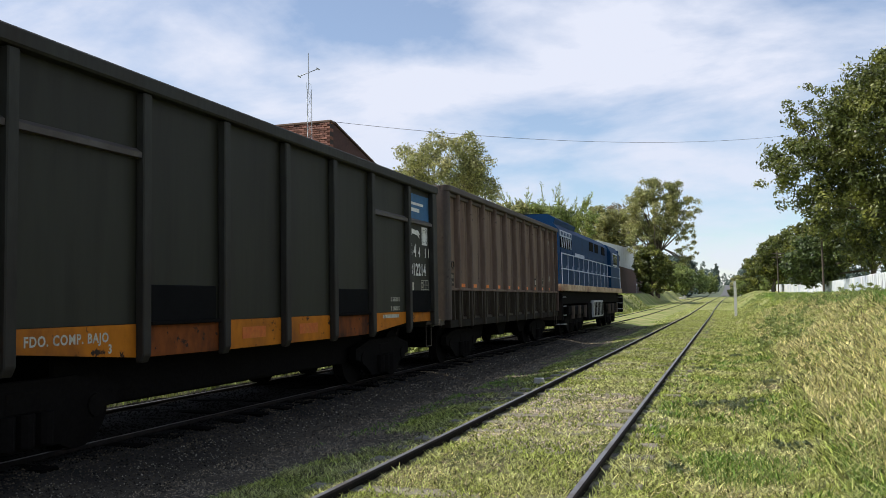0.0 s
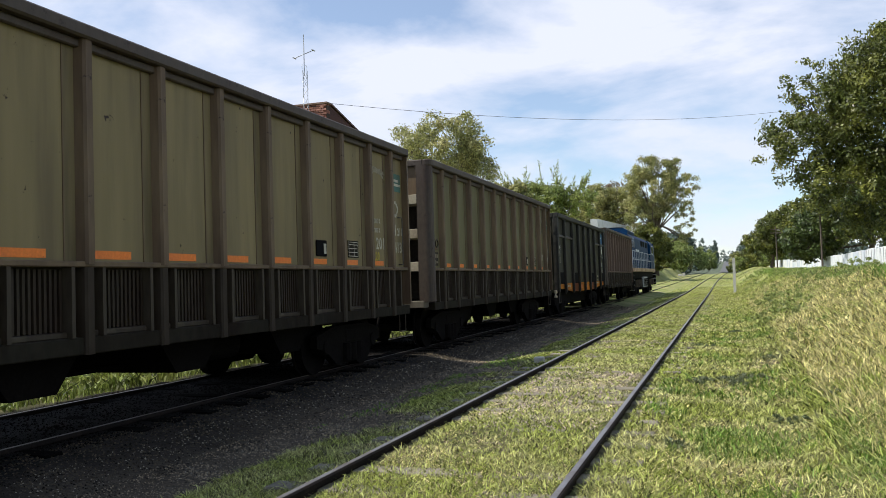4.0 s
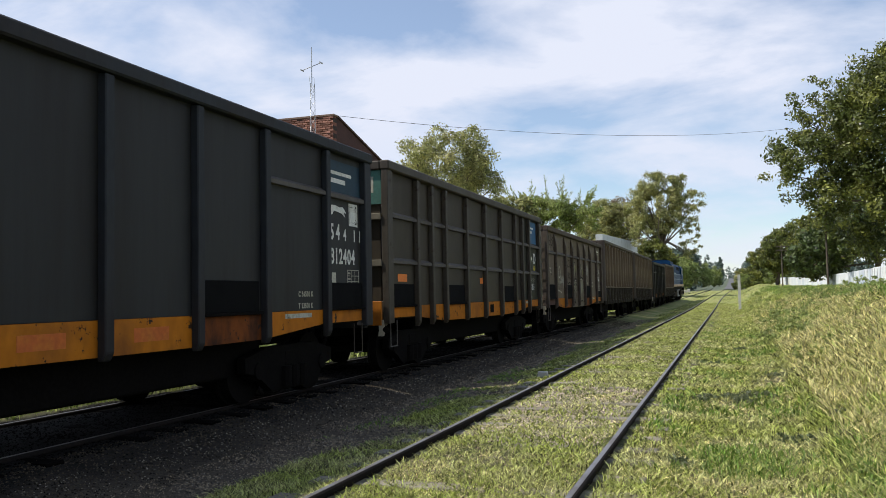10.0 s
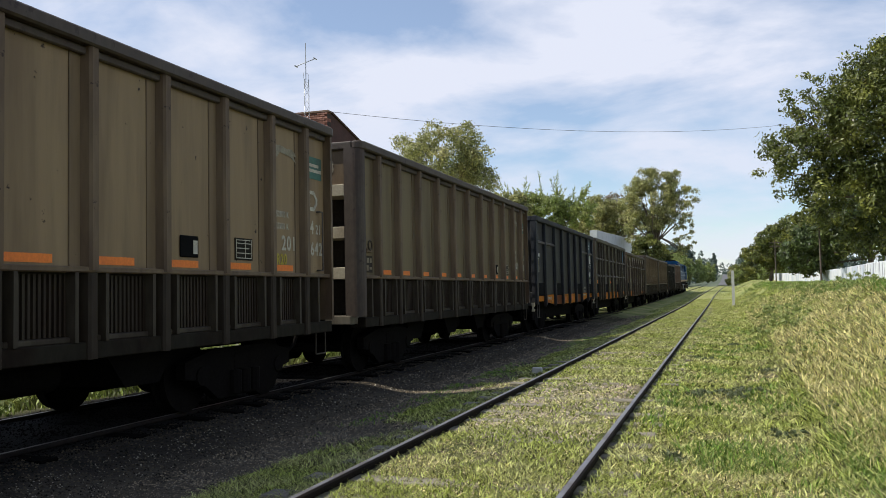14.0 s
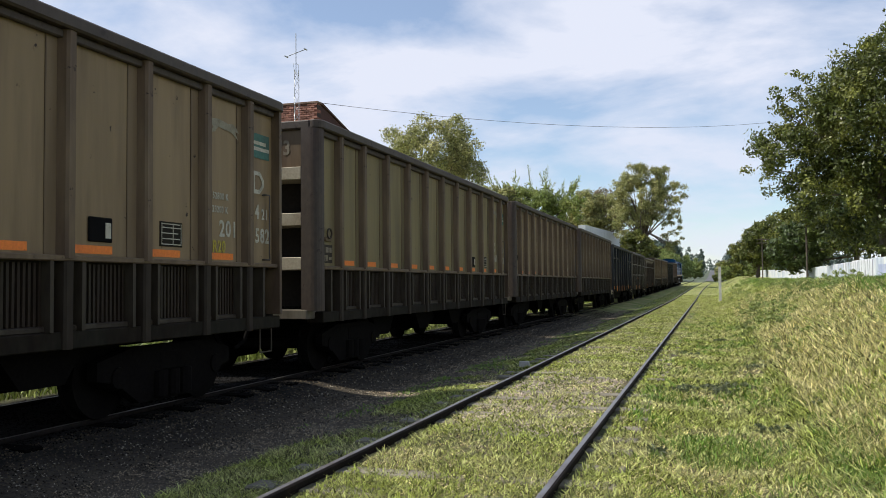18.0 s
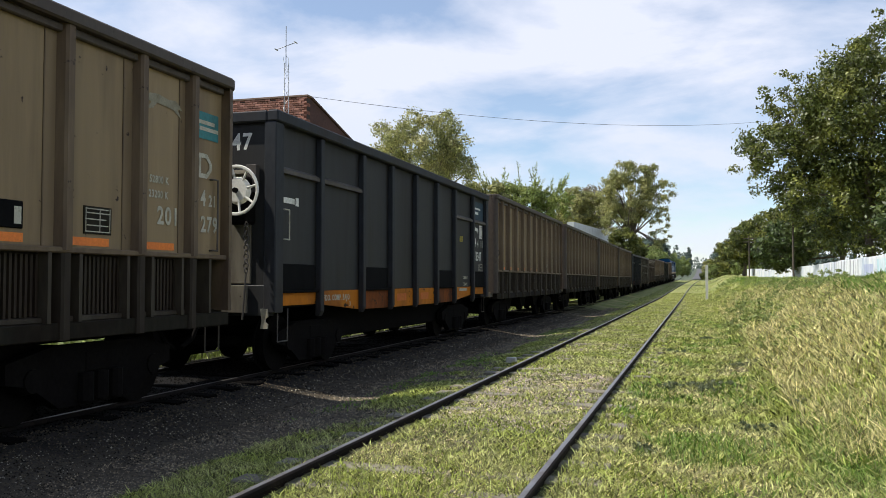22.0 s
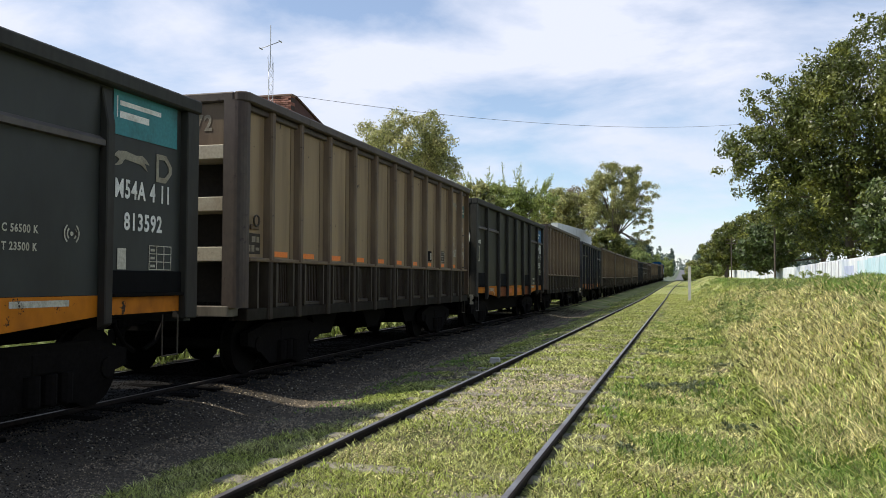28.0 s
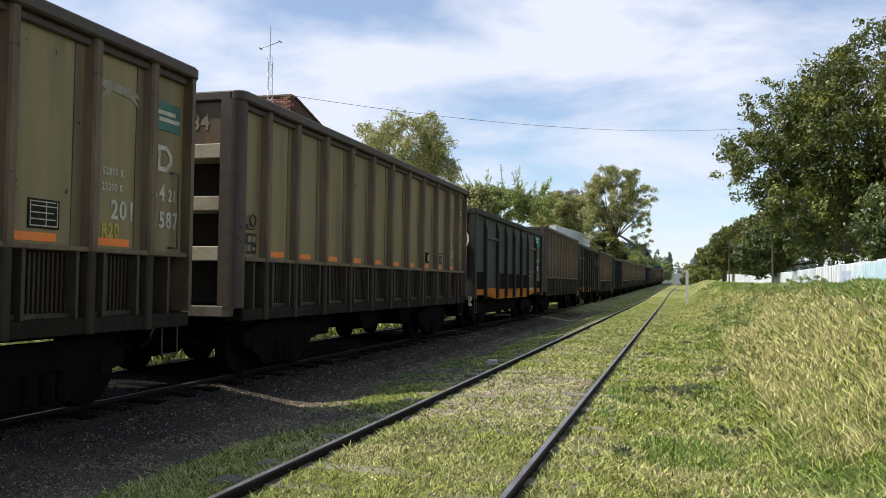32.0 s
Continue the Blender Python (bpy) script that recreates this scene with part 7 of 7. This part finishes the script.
def make_train():
    hop, hr, hh = hopper_wagon()
    dark, dr, dh = gondola("dark")
    low, lr, lh = gondola("low")
    worn, wr, wh = gondola("low", True)
    grid, gr, gh = gondola("grid")
    base = {"h": (hop, hr, hh), "d": (dark, dr, dh), "b": (dark, dr, dh), "l": (worn, wr, wh), "k": (low, lr, lh), "g": (grid, gr, gh)}
    used = set()
    rear = 3.848 + PITCH["d"]            # rear end of the first wagon
    for i, (k, num, back, pan, yel) in enumerate(ORDER):
        th, ribs, h = base[k]
        if i > 0:
            rear -= PITCH[k]
        mid = rear + (PITCH[k] - GAP) / 2
        w = copy_thing(th, Matrix.Identity(4)) if th.name in used else th
        if th.name not in used:
            used.add(th.name)
        TRAIN.append((w, mid + SHIFT.get(i + 1, 0.0), i))
    # swap paint on single wagons
    for w, mid, i in TRAIN:
        k = ORDER[i][0]
        swap = {"b": {M_DARK: M_BLUEG, M_DARK2: M_BLUEG2}, "l": {M_DARK: M_GREY, M_DARK2: M_GREY2}, "k": {M_DARK: M_TEALG}}.get(k)
        if i == 0:
            swap = {M_HOP: M_HOPR, M_HOPS: M_HOPR2, M_HOP2: M_HOPR2}
            w["label"] = "rust-stained brown hopper wagon with orange reflectors"
        if i == 7:
            swap = {M_HOP: M_HOPD, M_HOPS: M_HOPDS}
        if i == 2:
            swap = {M_HOP: M_HOPE, M_HOPS: M_HOPES}
            w["label"] = "dark olive ribbed hopper wagon with orange reflectors"
        if i in (3, 9, 16, 17):
            swap = {M_HOP: M_HOPG, M_HOPS: M_HOPGS}
            w["label"] = "green-grey ribbed hopper wagon with orange reflectors"
        if swap:
            for o in w.children_recursive:
                if o.data and o.data.materials and o.data.materials[0] in swap:
                    me = o.data.copy()
                    me.materials[0] = swap[o.data.materials[0]]
                    o.data = me
    lab = {"b": "blue-grey gondola wagon with an orange sill", "l": "worn grey gondola wagon covered in graffiti", "d": "dark grey-green gondola wagon with an orange sill"}
    for w, mid, i in TRAIN:
        k, num, back, pan, yel = ORDER[i]
        th, ribs, h = base[k]
        if k in lab:
            w["label"] = lab[k]
        if k == "h":
            mark_hopper(w, ribs, h, num, back, {"g": M_PLGREEN, "t": M_PLTEAL}[pan], True, yel)
        else:
            mark_gondola(w, ribs, h, num, back, {"b": M_PLBLUE, "t": M_PLTEAL, "n": M_GREY, "v": M_PLNAVY}[pan], "coloured panel with pale lines", yel, {"g": "grid", "l": "low", "k": "low"}.get(k, "dark"))
        if i == 4:
            graffiti(w, ribs)
        if i in (1, 6, 4):
            ladder(w, 1.0, -h - 0.10, 0.84, 3.58 if k != "l" else 3.4, M_STEP)
        if i in (11, 13, 15):
            handwheel(w, 1.02, -h - 0.22, 2.56, M_WHEEL)
    loco = locomotive()
    TRAIN.append((loco, 3.848 + PITCH["d"] + PITCH["h"] + 9.75, -1))


make_train()
sleepers(track_near, -12.5, 117, 0.62, 0.084, 1.25, M_SLEEP)
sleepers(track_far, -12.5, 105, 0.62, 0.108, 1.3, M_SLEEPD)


# ---------------------------------------------------------------- what moves
PACE = [(0, -0.232), (1, -0.075), (2, -0.205), (3, 0.15), (3.5, 0.12), (5.5, -0.03), (6, -0.03), (7, 0.12), (8, 0.15), (9, -0.10), (10, -0.12), (11, 0.03),
        (12, -0.09), (13, 0.10), (13.5, 0.1), (15.5, -0.2), (16, -0.26), (17, -0.05), (18, -0.02), (19, -0.18), (20, -0.04), (21, -0.05), (22, -0.06), (23, 0.16),
        (24, 0.2), (25, 0.14), (25.5, 0.10), (27.5, 0.084), (28, 0.08), (29, 0.0), (30, 0.18), (31, 0.28), (32, 0.06)]


def run(t):
    """How far the train has gone after t seconds, at an even, slightly growing pace."""
    return 6.34756 * t - 0.00225 * t * t + 0.00019 * t ** 3


def motions():
    for th, y0, i in TRAIN:
        rows = []
        for t, d in PACE:
            y = y0 + run(t) + d
            climb, swing = float(rise(y + 5) - rise(y - 5)) / 10, float(bend(y + 5) - bend(y - 5)) / 10
            rows.append((t, pose(FAR_X + float(bend(y)), y, RAIL_TOP + float(rise(y)), math.degrees(climb), 0, -math.degrees(swing))))
        walk(th, rows)
    # the wheels roll: one turning pair is keyed, the others share its keys
    for side in (-0.9, 0.9):
        same = [o for o in scene.objects if o.name.startswith("wheelset") and abs(o.location.y - side) < 0.01]
        walk(same[0], [(k / 15, pose(0, side, 0.42, -math.degrees(run(k / 15) / 0.42) % 360)) for k in range(481)])
        keys = same[0].animation_data
        for o in same[1:]:
            o.rotation_mode = "QUATERNION"
            mine = o.animation_data_create()
            mine.action = keys.action
            mine.action_slot = keys.action_slot


motions()
